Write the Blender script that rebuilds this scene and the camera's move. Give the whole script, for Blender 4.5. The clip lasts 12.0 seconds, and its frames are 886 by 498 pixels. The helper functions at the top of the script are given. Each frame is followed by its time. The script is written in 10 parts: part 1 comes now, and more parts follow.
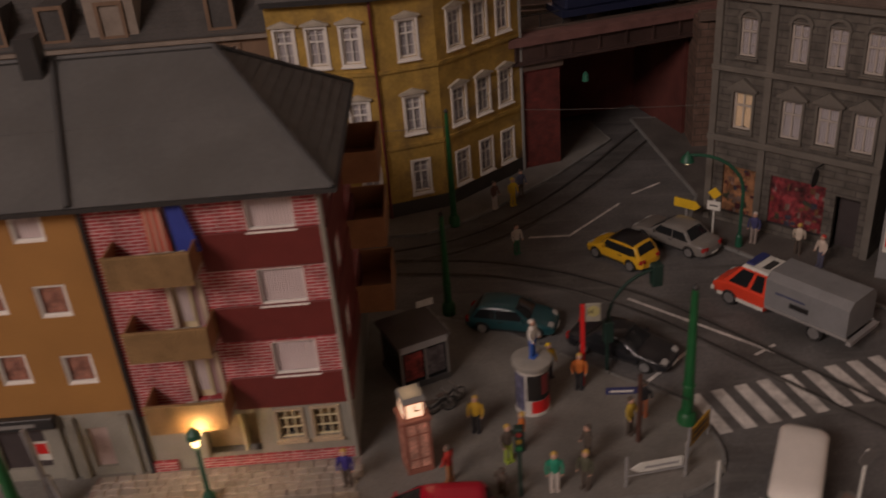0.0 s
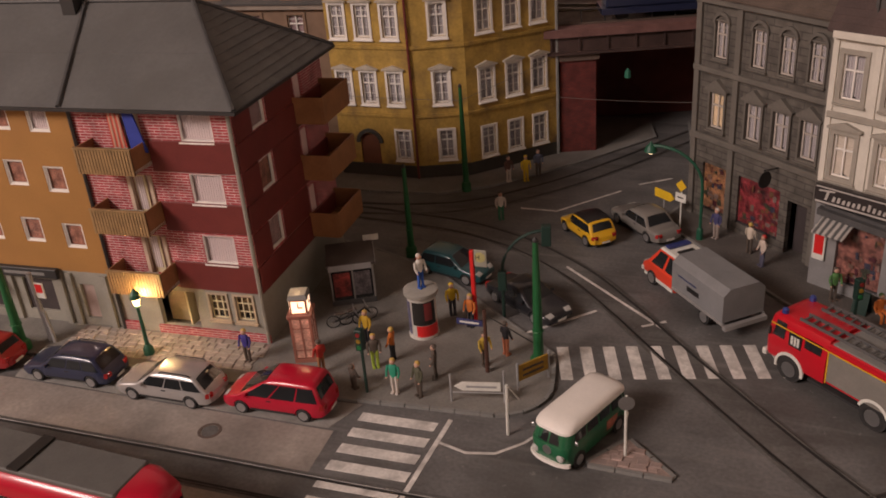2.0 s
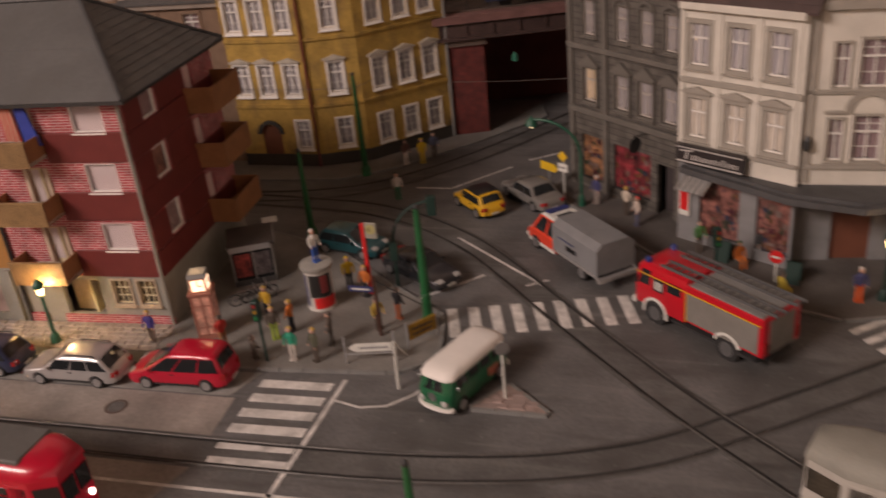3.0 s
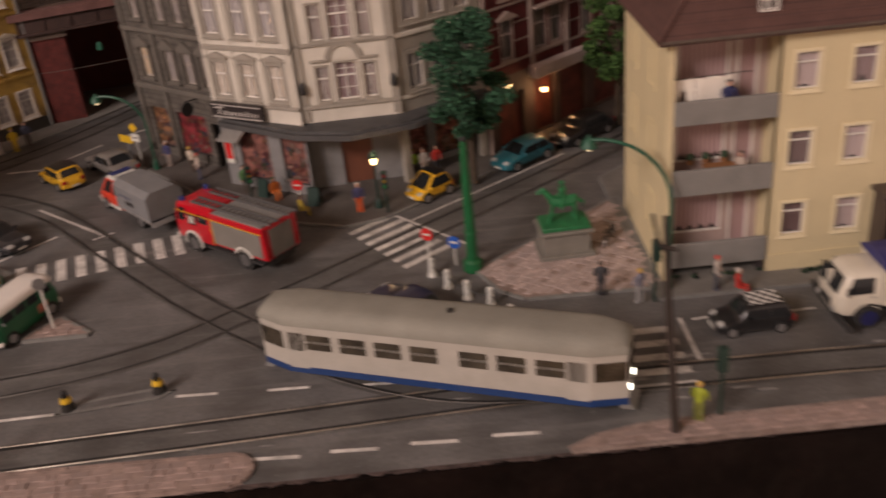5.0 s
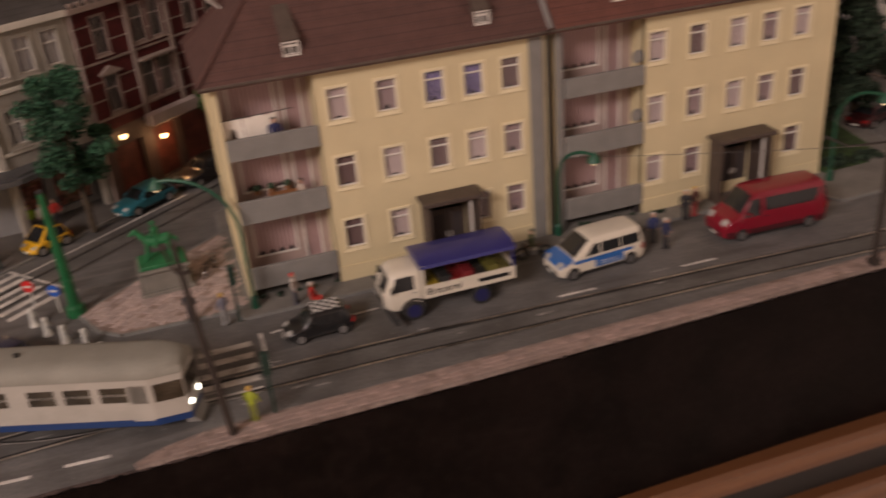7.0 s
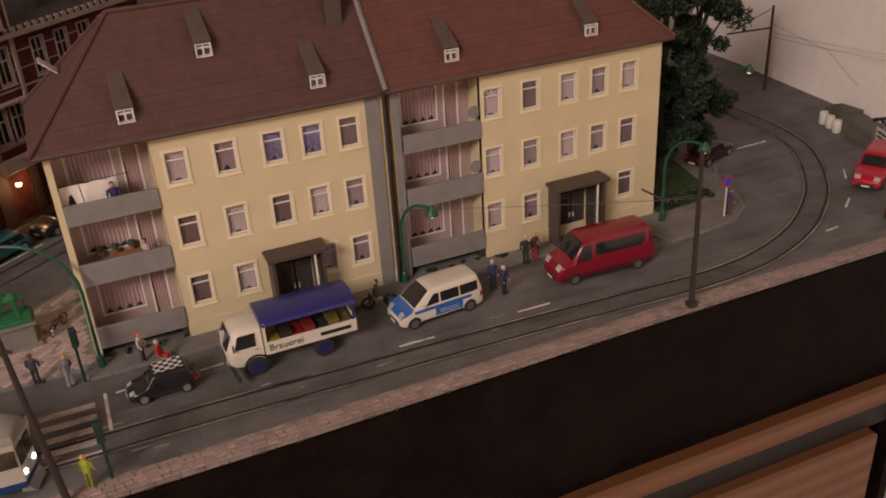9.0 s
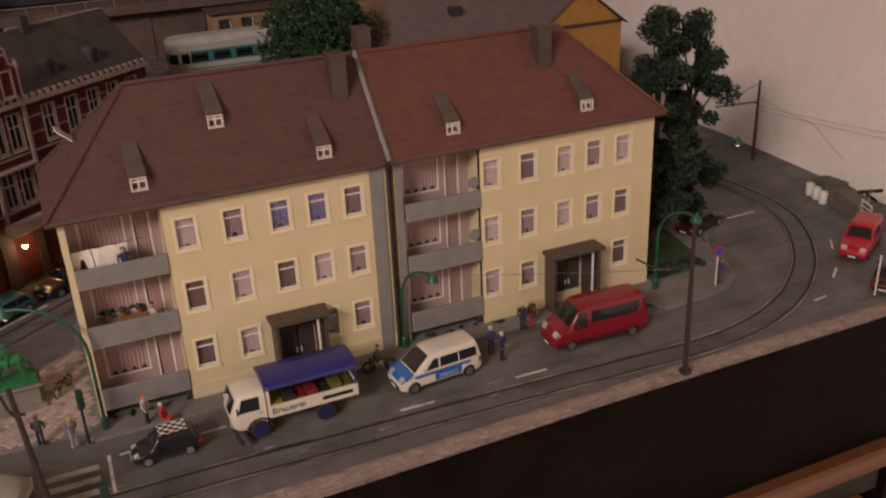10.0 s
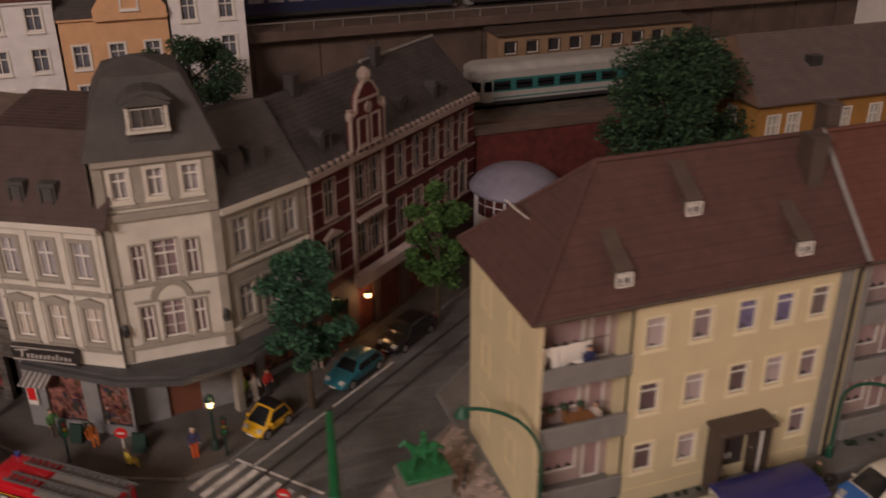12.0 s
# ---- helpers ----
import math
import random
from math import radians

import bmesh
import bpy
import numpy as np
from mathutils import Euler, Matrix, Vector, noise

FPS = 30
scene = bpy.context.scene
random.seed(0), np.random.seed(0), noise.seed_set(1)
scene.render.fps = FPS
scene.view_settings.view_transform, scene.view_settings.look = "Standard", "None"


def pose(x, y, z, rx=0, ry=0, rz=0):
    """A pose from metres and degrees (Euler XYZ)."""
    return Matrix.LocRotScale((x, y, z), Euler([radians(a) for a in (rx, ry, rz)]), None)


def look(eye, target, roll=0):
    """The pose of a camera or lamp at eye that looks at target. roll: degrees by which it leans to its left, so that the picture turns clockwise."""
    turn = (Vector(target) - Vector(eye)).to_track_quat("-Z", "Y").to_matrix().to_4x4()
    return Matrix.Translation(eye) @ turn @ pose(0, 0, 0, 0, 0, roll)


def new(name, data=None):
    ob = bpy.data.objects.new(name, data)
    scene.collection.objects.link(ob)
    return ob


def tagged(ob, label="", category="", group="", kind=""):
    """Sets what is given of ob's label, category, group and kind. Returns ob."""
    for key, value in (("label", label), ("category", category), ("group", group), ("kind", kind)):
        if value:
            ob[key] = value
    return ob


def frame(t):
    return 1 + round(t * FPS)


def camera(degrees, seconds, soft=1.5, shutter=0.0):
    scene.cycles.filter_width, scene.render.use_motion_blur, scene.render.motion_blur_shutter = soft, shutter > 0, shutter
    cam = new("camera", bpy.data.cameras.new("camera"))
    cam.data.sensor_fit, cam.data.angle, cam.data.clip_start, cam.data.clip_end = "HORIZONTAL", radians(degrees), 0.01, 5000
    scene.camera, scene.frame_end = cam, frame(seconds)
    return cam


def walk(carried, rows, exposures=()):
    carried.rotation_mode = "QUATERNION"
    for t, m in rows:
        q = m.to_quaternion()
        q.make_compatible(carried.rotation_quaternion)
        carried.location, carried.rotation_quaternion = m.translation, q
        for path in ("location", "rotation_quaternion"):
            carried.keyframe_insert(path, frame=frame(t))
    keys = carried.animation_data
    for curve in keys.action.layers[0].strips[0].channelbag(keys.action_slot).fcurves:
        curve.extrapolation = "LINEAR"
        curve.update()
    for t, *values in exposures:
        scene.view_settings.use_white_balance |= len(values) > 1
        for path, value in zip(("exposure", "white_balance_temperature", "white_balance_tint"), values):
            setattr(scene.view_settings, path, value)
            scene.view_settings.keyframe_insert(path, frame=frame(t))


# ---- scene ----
# A model town at 1:87. K turns the metres of the prototype into metres of the model.
K = 1 / 87.0
cam = camera(51.7, 12.0, soft=1.75, shutter=0.6)
PATH = [
    (0, (0.04, -0.355, 23.577), (-0.102, 1.395, 22.618), -4.9),
    (0.5, (5.89, 0.793, 23.528), (5.57, 2.528, 22.587), -5.3),
    (1, (12.433, -0.894, 23.97), (11.805, 0.78, 23.074), -3.3),
    (1.5, (15.183, -2.847, 22.842), (14.49, -1.203, 21.94), -4.4),
    (2, (15.861, -4.223, 22.816), (15.174, -2.576, 21.914), -4.7),
    (2.5, (16.251, -4.654, 22.761), (15.597, -2.994, 21.856), -5.1),
    (2.7, (17.105, -5.269, 22.611), (16.49, -3.594, 21.708), -5.4),
    (4.3, (25.9, -10.875, 21.999), (25.67, -9.125, 21.059), -6.4),
    (4.5, (26.413, -11.488, 21.929), (26.268, -9.736, 20.975), -5.6),
    (5, (30.012, -13.854, 22.156), (29.999, -12.097, 21.2), -6.0),
    (5.5, (32.512, -15.016, 21.96), (32.61, -13.267, 20.996), -6.2),
    (6, (33.706, -15.918, 21.828), (33.883, -14.17, 20.872), -6.3),
    (6.5, (35.478, -17.173, 22.537), (35.786, -15.439, 21.59), -5.8),
    (7, (37.941, -19.176, 22.912), (38.431, -17.475, 21.982), -5.1),
    (7.5, (39.904, -20.849, 23.636), (40.522, -19.186, 22.713), -4.3),
    (9.3, (41.418, -20.935, 25.875), (42.103, -19.307, 24.935), -3.3),
    (9.5, (40.973, -20.969, 25.762), (41.682, -19.333, 24.857), -3.1),
    (10, (40.505, -21.637, 26.717), (41.219, -19.96, 25.893), -2.7),
    (10.5, (38.597, -20.596, 27.547), (39.245, -18.877, 26.755), -2.1),
    (11, (35.46, -17.113, 28.721), (35.989, -15.354, 27.929), -1.2),
    (11.5, (31.103, -12.911, 29.42), (31.612, -11.16, 28.598), -1.3),
    (12, (25.298, -8.257, 30.054), (25.877, -6.547, 29.194), -0.4),
]
walk(cam, [(t, look(Vector(eye) * K, Vector(target) * K, roll)) for t, eye, target, roll in PATH],
     exposures=[(0.0, -0.9), (0.5, -0.65), (1.0, -0.23), (1.5, -0.07), (2.5, -0.01), (4.5, 0.12), (5.5, 0.17), (6.5, 0.1), (7.0, 0.07), (7.5, 0.15), (9.5, 0.12), (10.5, 0.1), (11.0, 0.0), (11.5, -0.07), (12.0, -0.26)])

# ---- world and lamps ----
world = bpy.data.worlds.new("world")
world.use_nodes = True
world.node_tree.nodes["Background"].inputs[0].default_value = (1.0, 0.8, 0.62, 1)
world.node_tree.nodes["Background"].inputs[1].default_value = 0.02
scene.world = world


def lamp_light(name, kind, at, watts, colour, size=0.0, target=None):
    data = bpy.data.lights.new(name, kind)
    data.energy, data.color = watts, colour
    if kind == "AREA":
        data.shape, data.size = "DISK", size * K
    else:
        data.shadow_soft_size = size * K
    ob = new(name, data)
    eye = Vector(at) * K
    ob.matrix_world = look(eye, Vector(target) * K) if target else Matrix.Translation(eye)
    return ob


lamp_light("ceiling_lamp_light", "AREA", (-119, -131, 128), 104.0, (1.0, 0.797, 0.732), 100)
lamp_light("lantern_light", "POINT", (-11.15, 24.3, 3.1), 0.055, (1.0, 0.6, 0.27), 0.3)
lamp_light("booth_light", "POINT", (-3.75, 25.75, 3.9), 0.002, (1.0, 0.6, 0.3), 0.2)
lamp_light("wall_lamp_light", "POINT", (37.15, 40.5, 3.0), 0.01, (1.0, 0.55, 0.25), 0.2)
lamp_light("square_lamp_light", "POINT", (26.7, 31.7, 3.5), 0.004, (1.0, 0.62, 0.3), 0.2)

# ---- helpers ----


def mat(name, colour, rough=0.7, metal=0.0, var=0.12, scale=1.2, fine=14.0, bump=0.15, glow=0.0, clear=0.0, dirt=None, spec=0.5):
    """Paint, plaster or asphalt: a base colour with variation at two scales and fine relief. Scales are per prototype metre."""
    m = bpy.data.materials.new(name)
    m.use_nodes = True
    n, l = m.node_tree.nodes, m.node_tree.links
    b = n["Principled BSDF"]
    b.inputs["Roughness"].default_value, b.inputs["Metallic"].default_value = rough, metal
    b.inputs["Coat Weight"].default_value, b.inputs["Specular IOR Level"].default_value = clear, spec
    tex = n.new("ShaderNodeTexCoord")
    mp = n.new("ShaderNodeMapping")
    mp.inputs["Scale"].default_value = (1 / K,) * 3
    l.new(tex.outputs["Object"], mp.inputs[0])
    big, small = n.new("ShaderNodeTexNoise"), n.new("ShaderNodeTexNoise")
    big.inputs["Scale"].default_value, small.inputs["Scale"].default_value = scale, fine
    big.inputs["Detail"].default_value, small.inputs["Detail"].default_value = 4, 3
    l.new(mp.outputs[0], big.inputs[0]), l.new(mp.outputs[0], small.inputs[0])
    ramp = n.new("ShaderNodeMapRange")
    ramp.inputs[1].default_value, ramp.inputs[2].default_value = 0.3, 0.7
    ramp.inputs[3].default_value, ramp.inputs[4].default_value = 1 - var, 1 + var
    l.new(big.outputs[0], ramp.inputs[0])
    ramp2 = n.new("ShaderNodeMapRange")
    ramp2.inputs[1].default_value, ramp2.inputs[2].default_value = 0.3, 0.7
    ramp2.inputs[3].default_value, ramp2.inputs[4].default_value = 1 - var * 0.6, 1 + var * 0.6
    l.new(small.outputs[0], ramp2.inputs[0])
    mul = n.new("ShaderNodeMath")
    mul.operation = "MULTIPLY"
    l.new(ramp.outputs[0], mul.inputs[0]), l.new(ramp2.outputs[0], mul.inputs[1])
    mix = n.new("ShaderNodeVectorMath")
    mix.operation = "SCALE"
    mix.inputs[0].default_value = colour
    l.new(mul.outputs[0], mix.inputs["Scale"])
    last = mix.outputs[0]
    if dirt:
        blend = n.new("ShaderNodeMix")
        blend.data_type = "RGBA"
        spot = n.new("ShaderNodeTexNoise")
        spot.inputs["Scale"].default_value, spot.inputs["Detail"].default_value = dirt[3], 5
        l.new(mp.outputs[0], spot.inputs[0])
        r3 = n.new("ShaderNodeMapRange")
        r3.inputs[1].default_value, r3.inputs[2].default_value = 0.48, 0.72
        r3.inputs[4].default_value = dirt[4]
        l.new(spot.outputs[0], r3.inputs[0])
        l.new(r3.outputs[0], blend.inputs[0])
        l.new(last, blend.inputs[6])
        blend.inputs[7].default_value = (*dirt[:3], 1)
        last = blend.outputs[2]
    l.new(last, b.inputs["Base Color"])
    if bump:
        bp = n.new("ShaderNodeBump")
        bp.inputs["Strength"].default_value, bp.inputs["Distance"].default_value = bump, 0.02 * K
        l.new(small.outputs[0], bp.inputs["Height"]), l.new(bp.outputs[0], b.inputs["Normal"])
    if glow:
        b.inputs["Emission Color"].default_value, b.inputs["Emission Strength"].default_value = (*colour, 1), glow
    return m


def brick_mat(name, c1, c2, mortar, width, height, joint=0.02, rough=0.8, offset=0.5, turn=(0, 0, 0), bump=0.5, blotch=0.31):
    """Courses of small pieces, of the given size in prototype metres, too fine to pick apart."""
    m = mat(name, c1, rough, bump=0)
    n, l = m.node_tree.nodes, m.node_tree.links
    b = n["Principled BSDF"]
    tex = n.new("ShaderNodeTexCoord")
    mp = n.new("ShaderNodeMapping")
    mp.inputs["Scale"].default_value = (1 / K,) * 3
    mp.inputs["Rotation"].default_value = [radians(a) for a in turn]
    l.new(tex.outputs["Object"], mp.inputs[0])
    br = n.new("ShaderNodeTexBrick")
    br.offset = offset
    br.inputs["Color1"].default_value, br.inputs["Color2"].default_value = (*c1, 1), (*c2, 1)
    br.inputs["Mortar"].default_value = (*mortar, 1)
    br.inputs["Scale"].default_value = 1.0
    br.inputs["Brick Width"].default_value, br.inputs["Row Height"].default_value = width, height
    br.inputs["Mortar Size"].default_value, br.inputs["Mortar Smooth"].default_value = joint, 0.2
    l.new(mp.outputs[0], br.inputs[0])
    no = n.new("ShaderNodeTexNoise")
    no.inputs["Scale"].default_value, no.inputs["Detail"].default_value = 1.5, 4
    l.new(mp.outputs[0], no.inputs[0])
    r = n.new("ShaderNodeMapRange")
    r.inputs[1].default_value, r.inputs[2].default_value, r.inputs[3].default_value, r.inputs[4].default_value = 0.3, 0.7, 0.97 - blotch, 0.97 + blotch
    l.new(no.outputs[0], r.inputs[0])
    sc = n.new("ShaderNodeVectorMath")
    sc.operation = "SCALE"
    l.new(br.outputs[0], sc.inputs[0]), l.new(r.outputs[0], sc.inputs["Scale"])
    l.new(sc.outputs[0], b.inputs["Base Color"])
    bp = n.new("ShaderNodeBump")
    bp.invert = True
    bp.inputs["Strength"].default_value, bp.inputs["Distance"].default_value = bump, 0.03 * K
    l.new(br.outputs[1], bp.inputs["Height"]), l.new(bp.outputs[0], b.inputs["Normal"])
    return m


def stripe_mat(name, c1, c2, pitch, axis=0, rough=0.6, share=0.5):
    """Upright folds or boards in two tones, pitch prototype metres apart."""
    m = mat(name, c1, rough, bump=0)
    n, l = m.node_tree.nodes, m.node_tree.links
    b = n["Principled BSDF"]
    tex, sep = n.new("ShaderNodeTexCoord"), n.new("ShaderNodeSeparateXYZ")
    l.new(tex.outputs["Object"], sep.inputs[0])
    no = n.new("ShaderNodeTexNoise")
    no.inputs["Scale"].default_value = 2.5 / K
    l.new(tex.outputs["Object"], no.inputs[0])
    a = n.new("ShaderNodeMath")
    a.operation, a.inputs[1].default_value, a.inputs[2].default_value = "MULTIPLY_ADD", 2 * math.pi / (pitch * K), 0.0
    l.new(sep.outputs[axis], a.inputs[0])
    add = n.new("ShaderNodeMath")
    add.operation, add.inputs[1].default_value = "MULTIPLY_ADD", 1.6
    l.new(no.outputs[0], add.inputs[0]), l.new(a.outputs[0], add.inputs[2])
    s = n.new("ShaderNodeMath")
    s.operation = "SINE"
    l.new(add.outputs[0], s.inputs[0])
    r = n.new("ShaderNodeMapRange")
    r.inputs[1].default_value, r.inputs[2].default_value = 2 * share - 1 - 0.5, 2 * share - 1 + 0.5
    l.new(s.outputs[0], r.inputs[0])
    mx = n.new("ShaderNodeMix")
    mx.data_type = "RGBA"
    mx.inputs[6].default_value, mx.inputs[7].default_value = (*c1, 1), (*c2, 1)
    l.new(r.outputs[0], mx.inputs[0]), l.new(mx.outputs[2], b.inputs["Base Color"])
    bp = n.new("ShaderNodeBump")
    bp.inputs["Strength"].default_value, bp.inputs["Distance"].default_value = 0.5, 0.05 * K
    l.new(s.outputs[0], bp.inputs["Height"]), l.new(bp.outputs[0], b.inputs["Normal"])
    return m


def glass_mat(name, tint=(0.9, 0.93, 0.95), rough=0.05):
    m = bpy.data.materials.new(name)
    m.use_nodes = True
    n, l = m.node_tree.nodes, m.node_tree.links
    n.remove(n["Principled BSDF"])
    clear, shine, mx, fr = n.new("ShaderNodeBsdfTransparent"), n.new("ShaderNodeBsdfGlossy"), n.new("ShaderNodeMixShader"), n.new("ShaderNodeLayerWeight")
    clear.inputs[0].default_value = (*tint, 1)
    shine.inputs["Roughness"].default_value = rough
    pw = n.new("ShaderNodeMath")
    pw.operation, pw.inputs[1].default_value = "POWER", 4.0
    sc = n.new("ShaderNodeMath")
    sc.operation, sc.inputs[1].default_value, sc.inputs[2].default_value = "MULTIPLY_ADD", 0.55, 0.03
    fr.inputs[0].default_value = 0.5
    l.new(fr.outputs["Facing"], pw.inputs[0]), l.new(pw.outputs[0], sc.inputs[0]), l.new(sc.outputs[0], mx.inputs[0])
    l.new(clear.outputs[0], mx.inputs[1]), l.new(shine.outputs[0], mx.inputs[2])
    l.new(mx.outputs[0], n["Material Output"].inputs[0])
    return m


def thing(name, x, y, z=0.0, rz=0.0, label="", category="", group="", kind=""):
    ob = new(name)
    ob.empty_display_size = 0.01
    ob.matrix_basis = pose(x * K, y * K, z * K, 0, 0, rz)
    return tagged(ob, label, category, group, kind)


def link(name, me, parent, label="", m=None):
    ob = new(name, me)
    ob.parent = parent
    if m is not None:
        ob.matrix_basis = m
    return tagged(ob, label)


def at(x, y, z=0.0, rx=0, ry=0, rz=0):
    return pose(x * K, y * K, z * K, rx, ry, rz)


def mesh(name, bm, materials, smooth=False):
    """A mesh in model metres out of a bmesh in prototype metres."""
    if not isinstance(materials, (list, tuple)):
        materials = [materials]
    bmesh.ops.scale(bm, vec=(K, K, K), verts=bm.verts)
    bmesh.ops.recalc_face_normals(bm, faces=bm.faces)
    me = bpy.data.meshes.new(name)
    bm.to_mesh(me)
    bm.free()
    for m in materials:
        me.materials.append(m)
    if smooth:
        me.shade_smooth()
        me.set_sharp_from_angle(angle=radians(38 if smooth is True else smooth))
    return me


def part(name, bm, materials, parent=None, label="", smooth=False, m=None):
    return link(name, mesh(name, bm, materials, smooth), parent, label, m)


def solid(name, bm, materials, x=0, y=0, z=0, rz=0, label="", category="", group="", kind="", smooth=False):
    """A thing that is one mesh."""
    ob = new(name, mesh(name, bm, materials, smooth))
    ob.matrix_basis = pose(x * K, y * K, z * K, 0, 0, rz)
    return tagged(ob, label, category, group, kind)


def quad(bm, *pts, mi=0):
    f = bm.faces.new([bm.verts.new(p) for p in pts])
    f.material_index = mi
    return f


def box(bm, x0, y0, z0, x1, y1, z1, bevel=0.0, mi=0):
    c = [(x0, y0, z0), (x1, y0, z0), (x1, y1, z0), (x0, y1, z0), (x0, y0, z1), (x1, y0, z1), (x1, y1, z1), (x0, y1, z1)]
    v = [bm.verts.new(p) for p in c]
    fs = [bm.faces.new([v[i] for i in q]) for q in ((0, 3, 2, 1), (4, 5, 6, 7), (0, 1, 5, 4), (1, 2, 6, 5), (2, 3, 7, 6), (3, 0, 4, 7))]
    for f in fs:
        f.material_index = mi
    if bevel:
        es = list({e for f in fs for e in f.edges})
        out = bmesh.ops.bevel(bm, geom=es, offset=bevel, segments=1, affect="EDGES", profile=0.5)
        for f in out["faces"]:
            f.material_index = mi
    return bm


def prism(bm, pts, z0, z1, mi=0):
    """An upright prism over a plan outline."""
    lo, hi = [bm.verts.new((x, y, z0)) for x, y in pts], [bm.verts.new((x, y, z1)) for x, y in pts]
    fs = [bm.faces.new(hi), bm.faces.new(lo[::-1])]
    k = len(pts)
    fs += [bm.faces.new((lo[i], lo[(i + 1) % k], hi[(i + 1) % k], hi[i])) for i in range(k)]
    for f in fs:
        f.material_index = mi
    return bm


def side(bm, pts, y0, y1, mi=0):
    """A prism over an outline in the xz plane, from y0 to y1."""
    a, b = [bm.verts.new((x, y0, z)) for x, z in pts], [bm.verts.new((x, y1, z)) for x, z in pts]
    k = len(pts)
    fs = [bm.faces.new(a), bm.faces.new(b[::-1])] + [bm.faces.new((a[i], b[i], b[(i + 1) % k], a[(i + 1) % k])) for i in range(k)]
    for f in fs:
        f.material_index = mi
    return bm


def loft(bm, rings, caps=True, mi=0, closed=True):
    vs = [[bm.verts.new(p) for p in r] for r in rings]
    k = len(rings[0])
    for a, b in zip(vs, vs[1:]):
        for i in range(k if closed else k - 1):
            f = bm.faces.new((a[i], a[(i + 1) % k], b[(i + 1) % k], b[i]))
            f.material_index = mi
    if caps:
        for r in (vs[0][::-1], vs[-1]):
            bm.faces.new(r).material_index = mi
    return bm


def tube(bm, path, radius, n=8, mi=0):
    """A round bar along a path; radius: one number or one a point."""
    path = [Vector(p) for p in path]
    rad = radius if isinstance(radius, (list, tuple)) else [radius] * len(path)
    rings = []
    for i, p in enumerate(path):
        d = (path[min(i + 1, len(path) - 1)] - path[max(i - 1, 0)]).normalized()
        u = d.cross(Vector((0, 0, 1)) if abs(d.z) < 0.9 else Vector((1, 0, 0))).normalized()
        w = d.cross(u)
        rings.append([p + rad[i] * (math.cos(2 * math.pi * j / n) * u + math.sin(2 * math.pi * j / n) * w) for j in range(n)])
    return loft(bm, rings, mi=mi)


def lathe(bm, prof, n=12, mi=0, cx=0.0, cy=0.0):
    """A turned body about the upright axis; prof: radius and height from the foot up."""
    return loft(bm, [[(cx + r * math.cos(2 * math.pi * j / n), cy + r * math.sin(2 * math.pi * j / n), z) for j in range(n)] for r, z in prof], mi=mi)


def wheel_y(bm, x, y0, y1, z, r, n=16, mi=0):
    """A disc with its axis across, along y."""
    return loft(bm, [[(x + r * math.cos(2 * math.pi * j / n), y, z + r * math.sin(2 * math.pi * j / n)) for j in range(n)] for y in (y0, y1)], mi=mi)


def ball(bm, x, y, z, r, sz=1.0, mi=0, sub=1):
    out = bmesh.ops.create_icosphere(bm, subdivisions=sub, radius=r)
    for v in out["verts"]:
        v.co = Vector((x + v.co.x, y + v.co.y, z + v.co.z * sz))
    for f in {f for v in out["verts"] for f in v.link_faces}:
        f.material_index = mi
    return bm


def panel(bm, w, h, holes, thick=0.25, z0=0.0, mi=0):
    """A wall in the xz plane, its outer face at y = 0, with openings (x0, z0, x1, z1) that go through it."""
    xs = sorted({0.0, w, *[v for a in holes for v in (a[0], a[2])]})
    zs = sorted({z0, h, *[v for a in holes for v in (a[1], a[3])]})
    for x0, x1 in zip(xs, xs[1:]):
        for a, b in zip(zs, zs[1:]):
            mx, mz = (x0 + x1) / 2, (a + b) / 2
            if any(q[0] < mx < q[2] and q[1] < mz < q[3] for q in holes):
                continue
            quad(bm, (x0, 0, a), (x1, 0, a), (x1, 0, b), (x0, 0, b), mi=mi)
            quad(bm, (x0, thick, a), (x0, thick, b), (x1, thick, b), (x1, thick, a), mi=mi)
    for x0, a, x1, b in [*holes, (0.0, z0, w, h)]:
        for p, q in (((x0, a), (x1, a)), ((x1, a), (x1, b)), ((x1, b), (x0, b)), ((x0, b), (x0, a))):
            if p[0] == q[0] and (x0, a, x1, b) == (0.0, z0, w, h):
                continue
            quad(bm, (p[0], 0, p[1]), (q[0], 0, q[1]), (q[0], thick, q[1]), (p[0], thick, p[1]), mi=mi)
    bmesh.ops.remove_doubles(bm, verts=bm.verts, dist=0.001)
    return bm


def B():
    return bmesh.new()


GLASS = glass_mat("window glass")
# For truly black parts, and for shade painted into gaps and dormers.
BLACK = mat("flat black", (0.015, 0.014, 0.013), 0.6)

# ---- materials of the setting ----
ASPHALT = mat("street asphalt", (0.132, 0.13, 0.128), 0.66, var=0.26, scale=0.4, fine=6, bump=0.4, dirt=(0.062, 0.059, 0.055, 0.16, 0.9))
PAVE = mat("pavement grey", (0.19, 0.182, 0.165), 0.8, var=0.2, scale=0.5, fine=10, bump=0.2, dirt=(0.12, 0.115, 0.105, 0.3, 0.5))
# Side street pavement: a darker, browner copy of PAVE.
PAVEDARK = mat("darker side pavement", (0.1, 0.09, 0.082), 0.8, var=0.25, scale=0.5, fine=8, bump=0.25, dirt=(0.075, 0.068, 0.06, 0.3, 0.6))
KERB = mat("kerb stone", (0.2, 0.2, 0.19), 0.8)
JOINT = mat("sandy joints", (0.27, 0.205, 0.178), 0.9, var=0.25, scale=1.5)
